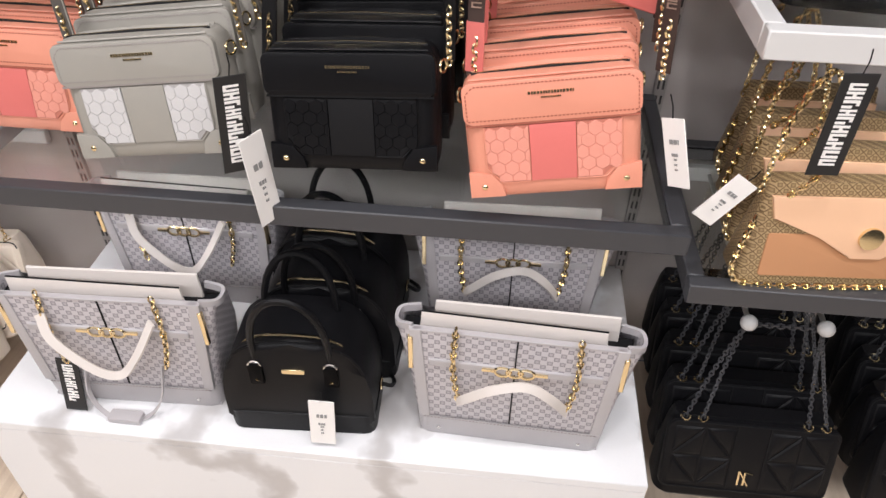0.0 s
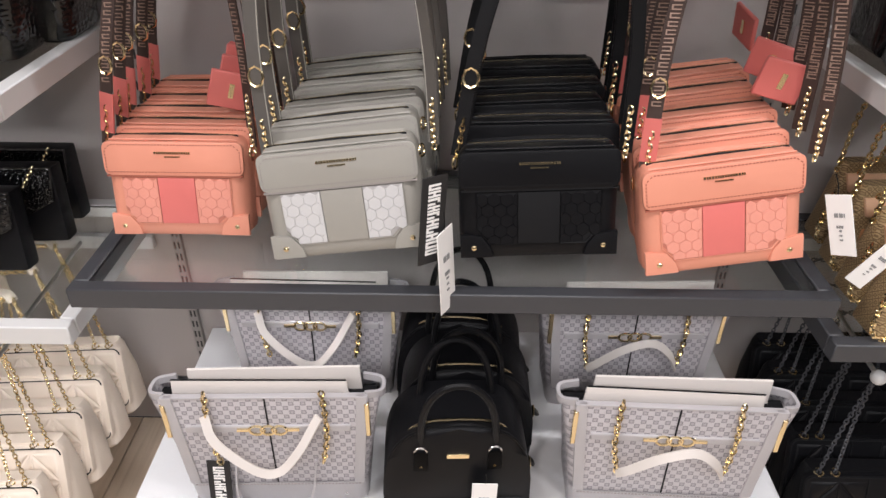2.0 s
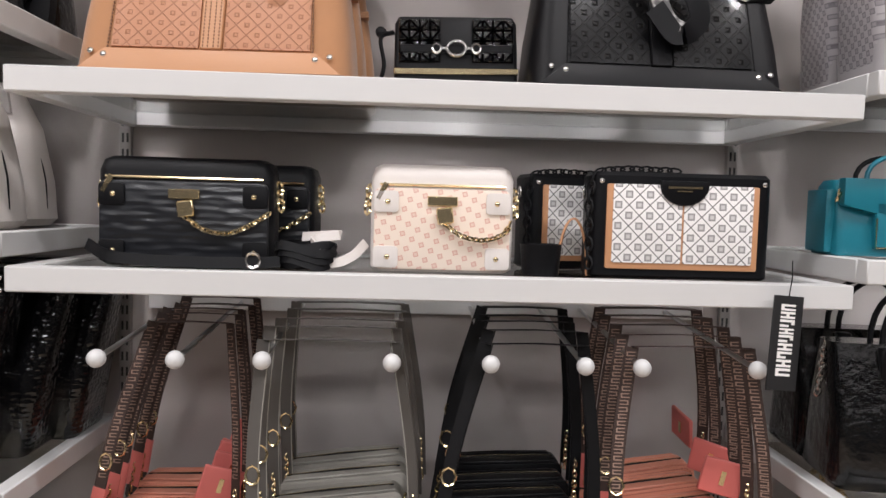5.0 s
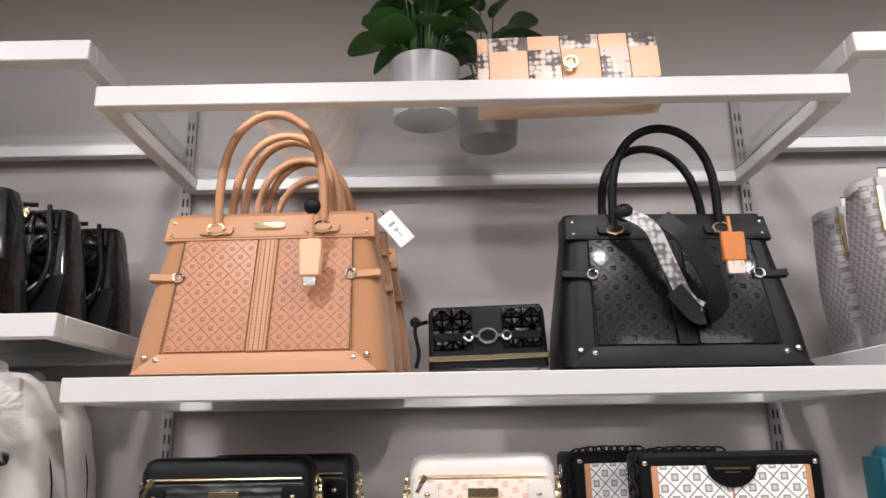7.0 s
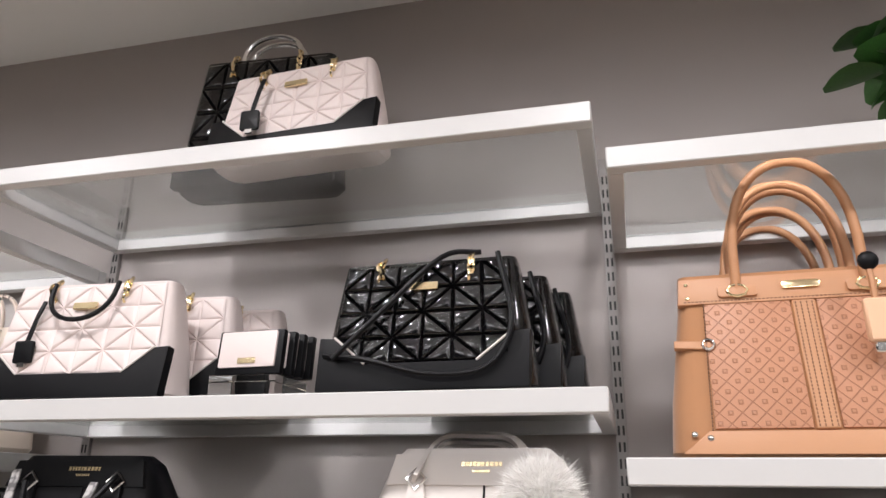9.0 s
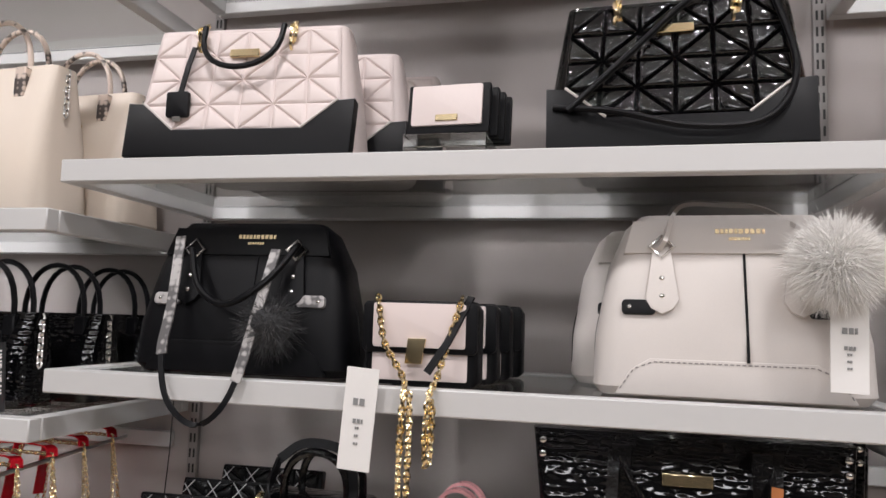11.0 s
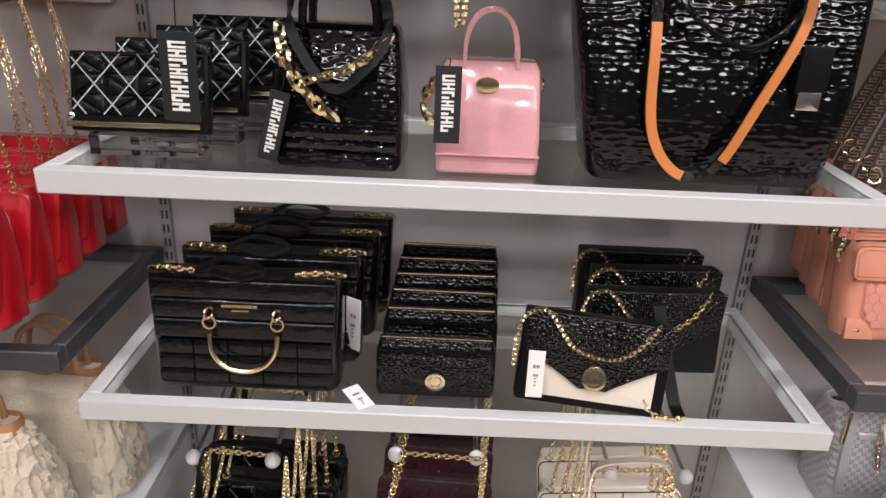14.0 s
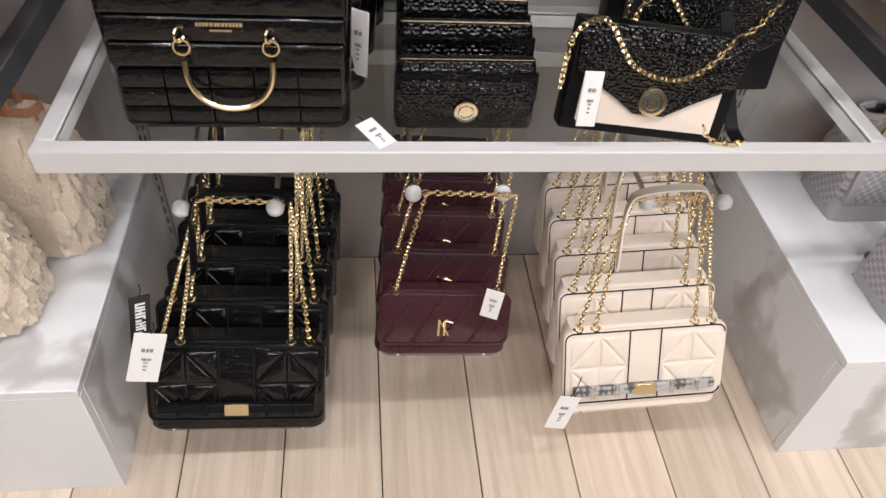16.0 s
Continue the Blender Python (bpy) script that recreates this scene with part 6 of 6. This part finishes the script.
def roll_wallet(m):
    w, h, d = 0.196, 0.095, 0.05
    e = root("roll_wallet", m, "black patent wallet with round gold emblem", "wallet", "black wallets")
    part("body", loft([(0, w - 0.006, d, 0.008), (0.01, w, d + 0.006, 0.014), (h * 0.7, w, d * 0.9, 0.014), (h, w - 0.01, d * 0.4, 0.01)], 4), M_PATENTF, e)
    f = -d / 2
    pts = [(-w / 2 + 0.001, h - 0.012), (-w / 2 + 0.001, 0.045), (-0.04, 0.03), (-0.014, 0.016), (0.014, 0.016), (0.04, 0.03), (w / 2 - 0.001, 0.045), (w / 2 - 0.001, h - 0.012)]
    part("flap", sheet(pts, -0.006, 0.002, 0.002), M_PATENTS, e, m=pose(0, f, 0, -9, 0, 0))
    em = part("emblem", oval_plate(0, f - 0.006, 0.03, 0.0165, 0.0165, 0.004), M_GOLD, e, "round gold emblem")
    part("emblem_ring", ring_bm(0.010, 0.0015, pose(0, f - 0.0075, 0.03)), M_SILVER, em)
    part("zip", tube([(-w / 2 + 0.008, -0.004, h + 0.001), (w / 2 - 0.008, -0.004, h + 0.001)], 0.0009, 5), M_GOLD, e, "gold zip")
    return e


rw = roll_wallet(pose(-1.252, 1.08, Z))
for k in range(1, 6):
    copy_thing(rw, pose(-1.25 + 0.003 * k, 1.085 + 0.058 * k, Z, -3, 0, 1 - k % 3) @ Matrix.Diagonal((1, 1, 1.12 + 0.06 * k, 1)))


def envelope_bag(m, full):
    w, h, d = 0.238, 0.15, 0.04
    e = root("envelope_bag", m, "black and cream envelope bag with gold chain" if full else "black patent flap bag with chain strap", "handbag", "envelope bags")
    part("body", box(-w / 2, -d / 2, 0, w / 2, d / 2, h, 0.006, 2), M_BLACK, e)
    f = -d / 2
    if full:
        part("cream_front", sheet(rrect(-w / 2 + 0.02, 0.014, w / 2 - 0.02, 0.1, 0.003), f - 0.003, f + 0.001, 0.001), M_CREAM, e, "cream leather front")
    fl = part("flap", sheet([(-w / 2, h), (-w / 2 + 0.006, 0.085), (-0.05, 0.052), (-0.022, 0.034), (0.022, 0.034), (0.05, 0.052), (w / 2 - 0.006, 0.085), (w / 2, h)], f - 0.009, f - 0.001, 0.002), M_PATENTF, e, "embossed black flap")
    em = part("emblem", oval_plate(0, f - 0.014, 0.054, 0.02, 0.02, 0.005), M_GOLD, fl, "round gold emblem")
    part("emblem_ring", ring_bm(0.0135, 0.0016, pose(0, f - 0.0145, 0.054)), M_DARK, em)
    part("emblem_ring", ring_bm(0.0075, 0.0012, pose(0, f - 0.0145, 0.054)), M_DARK, em)
    part("chain", chain([(-w / 2 - 0.01, f, 0.06), (-w / 2 - 0.008, f - 0.01, 0.13), (-w / 2 + 0.03, f - 0.01, h + 0.002), (-0.04, f - 0.014, 0.1), (0.02, f - 0.016, 0.088), (0.06, f - 0.014, 0.11), (w / 2 - 0.03, f - 0.008, h)], 0.0085, 0.0015), M_GOLD, e, "gold chain across the flap")
    return e


envelope_bag(pose(-1.005, 1.045, Z + 0.002, -16, 5, -3), True)
eb = envelope_bag(pose(-0.875, 1.17, Z, -8, 0, 2), False)
copy_thing(eb, pose(-0.85, 1.27, Z, -6, 0, 3))
copy_thing(eb, pose(-0.86, 1.36, Z, -4, 0, 0))
hang_tag(pose(-1.095, 1.022, Z + 0.125, -14, 2, 0), "white price tag on the envelope bag", 0.075, 0.026, False, 0.01)
e = root("bag_strap", pose(-0.87, 1.04, Z), "black strap with gold chain end on the glass", "strap")
part("strap", ribbon(curve([(-0.01, 0.1, 0.14), (0.0, 0.05, 0.07), (0.01, 0.01, 0.012), (0.012, -0.02, 0.004)], 5), 0.02, 0.003, (1, 0.2, 0)), M_BLACK, e)
part("chain", chain([(-0.05, -0.01, 0.03), (-0.03, -0.02, 0.006), (0.0, -0.026, 0.004), (0.02, -0.02, 0.004)], 0.009, 0.002), M_GOLD, e, "gold chain end")


# ---- bay B: bags hanging under the glass shelf ----
def chain_shoulder_bag(m, main, trim, label, group, pl, pr, hang, back, belt=True, quilted=True, strap=None, small=False, links=None):
    links = links or M_GOLD
    w, h, d = (0.232, 0.13, 0.06) if small else (0.298, 0.18, 0.09)
    e = root("shoulder_bag", m, label, "handbag", group)
    f = -d / 2
    part("body", wedge([(0, w - 0.02, f + 0.008, d * 0.42, 0.02), (0.01, w, f + 0.002, d / 2, 0.025), (h * 0.5, w - 0.004, f + h * 0.097, d * 0.48, 0.022), (h * 0.9, w - 0.02, f + h * 0.175, d * 0.36, 0.018), (h, w - 0.03, f + h * 0.196, d * 0.25, 0.01)]), main, e)
    P = pose(0, f, 0, -11, 0, 0)
    fl = part("flap", sheet(rrect(-w / 2 + 0.002, 0.03, w / 2 - 0.002, h - 0.002, 0.016), -0.008, 0.004, 0.003), main, e, m=P)
    if quilted:
        for s in (-1, 1):
            x0, x1 = sorted((s * 0.03, s * (w / 2 - 0.014)))
            part("quilted_panel", quilt(x0, 0.042, x1, h - 0.014, -0.0065, 2, 2, 0.005), main, fl, "raised quilted panel")
            part("seam", box(s * 0.028 - 0.001, -0.0095, 0.034, s * 0.028 + 0.001, -0.006, h - 0.006), trim, fl)
    else:
        for k in range(4):
            part("fold", tube([(-w / 2 + 0.01 + k * 0.05, -0.0075, 0.035), (-w / 2 + 0.06 + k * 0.05, -0.0075, h - 0.015)], 0.0035, 6), main, fl)
    part("piping", tube([(x, -0.009, z) for x, z in rrect(-w / 2 + 0.006, 0.034, w / 2 - 0.006, h - 0.006, 0.014)], 0.0014, 4), trim, fl)
    if belt:
        bl = part("belt", box(-w / 2 + 0.02, -0.02, 0.052, w / 2 - 0.02, -0.008, 0.07, 0.002), M_SNAKEG if trim is M_BLACKT and main is M_CREAM else M_BLACK, fl, "decorative front belt")
        for bx in (-0.095, -0.05, 0.05, 0.095):
            part("belt_loop", box(bx - 0.004, -0.0225, 0.049, bx + 0.004, -0.016, 0.073, 0.001), M_SILVER if main is M_CREAM else M_BLACK, bl)
        part("belt_plate", box(-0.02, -0.023, 0.05, 0.02, -0.018, 0.072, 0.001), M_GOLD, bl, "gold belt plate")
    else:
        em = bmesh.new()
        for p, q in (((-0.01, 0.05), (-0.01, 0.08)), ((-0.01, 0.08), (0.008, 0.05)), ((0.0, 0.05), (0.0, 0.078)), ((0.0, 0.078), (0.014, 0.074))):
            join(em, tube([(p[0], -0.010, p[1]), (q[0], -0.010, q[1])], 0.0018, 5))
        part("emblem", em, M_GOLD, fl, "slim gold emblem")
    for s in (-1, 1):
        for k in ((0.0,) if small else (0.0, 0.03)):
            x = s * (w / 2 - 0.045 - 0.0) + (-s) * k + s * 0.015
            part("eyelet", ring_bm(0.0075, 0.0022, pose(x, f * 0.25, h - 0.004, -70, 0, 0)), M_GOLD, e, "gold eyelet")
            px = pl if s < 0 else pr
            part("chain", chain([(x, f * 0.25, h - 0.002), (x * 0.5 + (px) * 0.5, back * 0.5, (h + hang) / 2), (px, back, hang)], 0.0078, 0.0012, 3), links, e, "shoulder chain")
    part("chain_top", chain([(pl, back, hang + 0.004), (pr, back, hang + 0.004)], 0.009, 0.0015, 0), links, e)
    if strap:
        part("strap_top", ribbon(curve([(pl - 0.012, back - 0.004, hang - 0.12), (pl - 0.006, back, hang - 0.01), (pl + 0.02, back + 0.004, hang + 0.016), (pr - 0.02, back + 0.004, hang + 0.018), (pr, back, hang + 0.0)], 5), 0.022, 0.003, (0.2, 1, 0)), strap, e, "leather shoulder pad of the strap")
    for s in (-1, 1):
        part("foot_stud", stud(s * (w / 2 - 0.04), f + 0.004, 0.006, 0.003), M_SILVER, e)
    return e


hook_rail(BAY_B, 0.532, [(-1.659, 1.05), (-1.524, 1.05), (-1.316, 1.08), (-1.175, 1.08), (-0.945, 1.055), (-0.817, 1.055)], 0.02)
for cx, z0, y0, main, trim, lab, pl, pr, n, kw in (
        (-1.615, 0.115, 0.95, M_PATENTS, M_BLACKT, "black patent shoulder bag on gold chains", -1.659, -1.524, 4, dict(strap=M_BLACK)),
        (-1.262, 0.23, 1.0, M_MAROON, M_MAROON, "maroon leather flap bag on a gold chain", -1.316, -1.175, 4, dict(belt=False, quilted=False, small=True)),
        (-0.892, 0.13, 0.95, M_CREAM, M_BLACKT, "cream quilted shoulder bag with dark piping", -0.945, -0.817, 4, dict(strap=M_CREAM))):
    tilt = -4 if main is M_CREAM else 3
    bg = chain_shoulder_bag(pose(cx, y0, z0, -14, tilt, 0), main, trim, lab, "bags hanging by chains", pl - cx, pr - cx, 0.55 - z0, -0.01 if main is not M_MAROON else -0.03, **kw)
    for k in range(1, n + 1):
        copy_thing(bg, pose(cx + 0.006 * k, y0 + 0.092 * k, z0 + 0.010 * k, -13 + 2 * k, tilt, 0))
hang_tag(pose(-1.70, 0.92, 0.42, -14, 20, 10), "white price tag hanging on a black bag", 0.09, 0.045, False, 0.02)
hang_tag(pose(-1.715, 0.95, 0.47, -10, 14, 30), "black swing tag hanging on a black bag", 0.09, 0.03, True, 0.02)
hang_tag(pose(-1.18, 0.985, 0.42, -8, 4, -20), "white price tag hanging on a maroon bag", 0.06, 0.03, False, 0.02)
hang_tag(pose(-1.03, 0.90, 0.27, -10, 14, 0), "white price tag hanging on a cream bag", 0.08, 0.04, False, 0.05)


# ---- bay C ----
def plain_tote(m, main, label, group="", w0=0.3, w1=0.34, h=0.26, d=0.13, handle=M_BLACK, cat="handbag"):
    e = root("tote_bag", m, label, cat, group)
    part("body", loft([(0, w0 - 0.02, d - 0.01, 0.02), (0.01, w0, d, 0.03), (h * 0.5, (w0 + w1) / 2, d * 0.9, 0.03), (h, w1, d * 0.4, 0.015)], 4), main, e)
    for y in (-0.02, 0.02):
        part("handle", tube(arch(-0.07, 0.07, h - 0.02, 0.11, y, 14, 0.0, 0.7), 0.005, 8), handle, e)
    for s in (-1, 1):
        part("handle_tab", box(s * 0.07 - 0.012, -d * 0.32, h - 0.06, s * 0.07 + 0.012, -d * 0.2, h - 0.005, 0.002), handle, e)
        part("side_clip", chain([(s * (w1 / 2), 0, h - 0.01), (s * (w1 / 2 + 0.012), -0.01, h - 0.09)], 0.011, 0.002, 0), M_SILVER, e)
    part("name_plate", box(-0.028, -d * 0.36, h - 0.09, 0.028, -d * 0.3, h - 0.065, 0.002), M_GOLD, e, "metal name plate")
    return e


Z = TOP["c2"] + 0.0005
bt2 = plain_tote(pose(0.80, 1.13, Z, 0, 0, -8), M_PATENTS, "black soft leather tote with snap side clips", "black soft totes", 0.31, 0.30, 0.23, 0.15)
copy_thing(bt2, pose(1.14, 1.13, Z, 0, 0, 4))
copy_thing(bt2, pose(0.82, 1.29, Z, 0, 0, -4))


def gold_bag(m):
    w, h, d = 0.24, 0.165, 0.07
    e = root("flap_bag", m, "gold monogram flap bag with tan flap and chain", "handbag", "gold monogram bags")
    part("body", loft([(0, w, d, 0.012), (0.006, w + 0.004, d, 0.014), (h, w - 0.03, d * 0.35, 0.01)], 3), M_MONOG, e)
    f = -d / 2
    P = pose(0, f, 0, -9, 0, 0)
    part("tan_front", sheet(rrect(-w / 2 + 0.03, 0.015, w / 2 - 0.02, 0.085, 0.004), -0.004, 0.006, 0.001), M_TAN, e, "tan leather front", m=P)
    fl = part("flap", sheet([(-w / 2 + 0.02, h - 0.02), (-w / 2 + 0.03, 0.11), (-0.02, 0.085), (0.03, 0.05), (0.075, 0.05), (w / 2 - 0.014, 0.075), (w / 2 - 0.016, h - 0.02)], -0.009, 0.0, 0.002), M_PEACH, e, "curved pale flap", m=P)
    part("emblem", oval_plate(0.05, -0.014, 0.085, 0.017, 0.017, 0.005), M_GOLD, fl, "round gold emblem")
    part("edge_chain", chain([(-w / 2 - 0.002, f, h * 0.7), (-w / 2 - 0.004, f - 0.004, 0.01), (0, f - 0.01, 0.004), (w / 2, f - 0.006, 0.005)], 0.009, 0.002), M_GOLD, e, "gold chain along the edge")
    part("shoulder_chain", chain([(-w / 2 + 0.01, 0, h - 0.02), (-w / 2 + 0.02, 0.0, h + 0.1), (-w / 2 + 0.06, 0.01, h + 0.15), (-w / 2 + 0.09, 0.0, h + 0.03), (-w / 2 + 0.04, -0.02, h - 0.02)], 0.009, 0.002), M_GOLD, e, "gold shoulder chain")
    return e


Z = TOP["c1"] + 0.0005
gb = gold_bag(pose(0.80, 1.06, Z, 0, 0, 4))
for k in range(1, 4):
    copy_thing(gb, pose(0.80 + 0.012 * k, 1.06 + 0.095 * k, Z, 0, 0, 2))
copy_thing(gb, pose(1.12, 1.08, Z, 0, 0, -3))
copy_thing(gb, pose(1.12, 1.20, Z, 0, 0, -3))
hang_tag(pose(0.735, 1.0, 1.03, 0, 0, 4), "black swing tag hanging before gold monogram bags", 0.14, 0.042, True, 0.03)
hang_tag(pose(0.66, 1.0, 0.86, 0, 34, 0), "white price tag hanging beside gold monogram bags", 0.08, 0.035, False, 0.02)
hook_rail(BAY_C, 0.55, [(0.74, 1.05), (0.86, 1.05), (1.1, 1.05), (1.22, 1.05)], 0.02)
for cx in (0.80, 1.16):
    ks = chain_shoulder_bag(pose(cx, 1.0, 0.17, -6, 0, 0), M_BLACK, M_BLACKT, "black quilted shoulder bag on dark chains", "black bags hanging by chains", -0.06, 0.06, 0.37, 0.01, belt=False, links=M_DARK)
    for k in range(1, 5):
        copy_thing(ks, pose(cx + 0.004 * k, 1.0 + 0.085 * k, 0.17 + 0.008 * k, -6 + k, 0, 0))
Z = TOP["c3"] + 0.0005
e = root("mini_satchel", pose(0.735, 1.13, Z, 0, 0, -6), "teal leather mini satchel with short handles", "handbag")
part("body", loft([(0, 0.21, 0.09, 0.012), (0.006, 0.215, 0.095, 0.014), (0.11, 0.21, 0.07, 0.014), (0.12, 0.20, 0.055, 0.012)], 3), M_TEAL, e)
part("front_pocket", sheet(rrect(-0.05, 0.012, 0.06, 0.085, 0.004), -0.056, -0.04, 0.002), M_TEAL, e)
part("flap", sheet([(-0.1, 0.122), (-0.1, 0.08), (-0.03, 0.062), (0.05, 0.062), (0.1, 0.08), (0.1, 0.122)], -0.056, -0.036, 0.002), M_TEAL, e)
part("gold_edge", tube([(-0.05, -0.058, 0.06), (-0.05, -0.058, 0.014), (0.06, -0.058, 0.014)], 0.0018, 5), M_GOLD, e, "fine gold edge")
for s in (-1, 1):
    part("side_wing", box(s * 0.11 - 0.008, -0.035, 0.004, s * 0.11 + 0.008, 0.035, 0.105, 0.005, 2), M_TEAL, e)
    part("handle", tube(arch(-0.05, 0.05, 0.115, 0.045, s * 0.018, 12, 0, 0.7), 0.004, 8), M_BLACK if s > 0 else M_TEAL, e)
part("strap_clip", chain([(-0.09, -0.04, 0.11), (-0.105, -0.045, 0.09)], 0.011, 0.0025, 0), M_GOLD, e)
Z = TOP["c4"] + 0.0005
mt = copy_thing(t1, pose(0.81, 1.10, Z, 0, 0, -4))
copy_thing(t1, pose(0.83, 1.25, Z, 0, 0, -4))

# ---- bay D ----
Z = PL + 0.0005


def fleece_bag(m):
    e = root("fleece_bag", m, "cream teddy fleece tote with tan leather trim", "handbag", "fleece bags")
    b = loft([(0, 0.25, 0.12, 0.04), (0.012, 0.28, 0.15, 0.05), (0.08, 0.29, 0.16, 0.06), (0.17, 0.27, 0.14, 0.06), (0.24, 0.23, 0.09, 0.04), (0.265, 0.2, 0.05, 0.02)], 5)
    bmesh.ops.subdivide_edges(b, edges=b.edges[:], cuts=5, use_grid_fill=True)
    for v in b.verts:
        k = noise.noise(v.co * 105) * 0.013 + noise.noise(v.co * 35) * 0.006
        v.co += Vector((v.co.x, v.co.y, 0)).normalized() * k if v.co.length else Vector()
    part("body", b, M_FLEECE, e)
    part("leather_top", loft([(0.255, 0.205, 0.055, 0.02), (0.28, 0.20, 0.04, 0.015)], 3, False), M_TAN, e, "tan leather rim")
    for y in (-0.018, 0.018):
        part("handle", tube(arch(-0.06, 0.06, 0.26, 0.1, y, 12, 0, 0.7), 0.006, 8), M_TAN, e, "tan leather handle")
    return e


fl_ = fleece_bag(pose(-2.055, 1.06, Z, 0, 0, -4))
copy_thing(fl_, pose(-1.995, 1.24, Z, 0, 0, -6))
copy_thing(fl_, pose(-2.42, 1.08, Z, 0, 0, 3))
hook_rail(BAY_D, 1.23, [(-2.12, 1.03), (-1.98, 1.03), (-2.5, 1.03), (-2.36, 1.03)], 0.02)
for cx in (-2.03, -2.43):
    rd = chain_shoulder_bag(pose(cx, 1.0, 0.80, -8, 0, 0), M_RED, M_RED, "red gloss flap bag on a gold chain", "red bags hanging by chains", -0.07, 0.07, 0.44, -0.02, belt=False, quilted=False, strap=M_RED, small=False)
    for k in range(1, 5):
        copy_thing(rd, pose(cx + 0.004 * k, 1.0 + 0.082 * k, 0.80 + 0.006 * k, -8 + k, 0, 0))
Z = TOP["d2"] + 0.0005
kb = plain_tote(pose(-2.04, 1.12, Z, 0, 0, -3), M_PATENT, "black ribbed patent shoulder bag on the shelf", "black shoulder bags", 0.24, 0.22, 0.16, 0.1)
for k in range(1, 3):
    copy_thing(kb, pose(-2.02 + 0.02 * k, 1.12 + 0.12 * k, Z, 0, 0, -3))
copy_thing(kb, pose(-2.40, 1.12, Z, 0, 0, 3))
hang_tag(pose(-1.94, 1.04, Z + 0.13, 0, -8, -20), "black swing tag hanging on a ribbed bag", 0.11, 0.032, True, 0.02)
hang_tag(pose(-2.0, 1.02, Z + 0.12, 0, 4, 0), "white price tag hanging on a ribbed bag", 0.10, 0.03, False, 0.02)
Z = TOP["d3"] + 0.0005
bb = plain_tote(pose(-2.06, 1.13, Z, 0, 0, -4), M_CREAM, "beige leather tote with snake print trim", "beige totes", 0.30, 0.27, 0.27, 0.13, M_SNAKE)
copy_thing(bb, pose(-2.02, 1.29, Z, 0, 0, -4))

# ---- floor planks ----
pw, pl, jg = 0.185, 1.6, 0.0022
meshes = []
for ln in (pl, pl * 0.6):
    ob = obj("floor_plank", box(-pw / 2 + jg / 2, -ln / 2 + jg / 2, -0.012, pw / 2 - jg / 2, ln / 2 - jg / 2, 0, 0.0012), M_PLANK)
    meshes.append(ob.data)
    bpy.data.objects.remove(ob)
col = 0
x = -3.4
while x < 2.4:
    y = WALL_Y - 0.001
    rng = random.Random(col)
    first = True
    while y > -1.6:
        k = 1 if (first and col % 2) else 0
        ln = pl if k == 0 else pl * 0.6
        if y - ln < -2.9:
            break
        p = new("floor_plank", meshes[k])
        p.parent = floor
        p.matrix_basis = pose(x + pw / 2, y - ln / 2, 0)
        y -= ln
        first = False
    x += pw
    col += 1
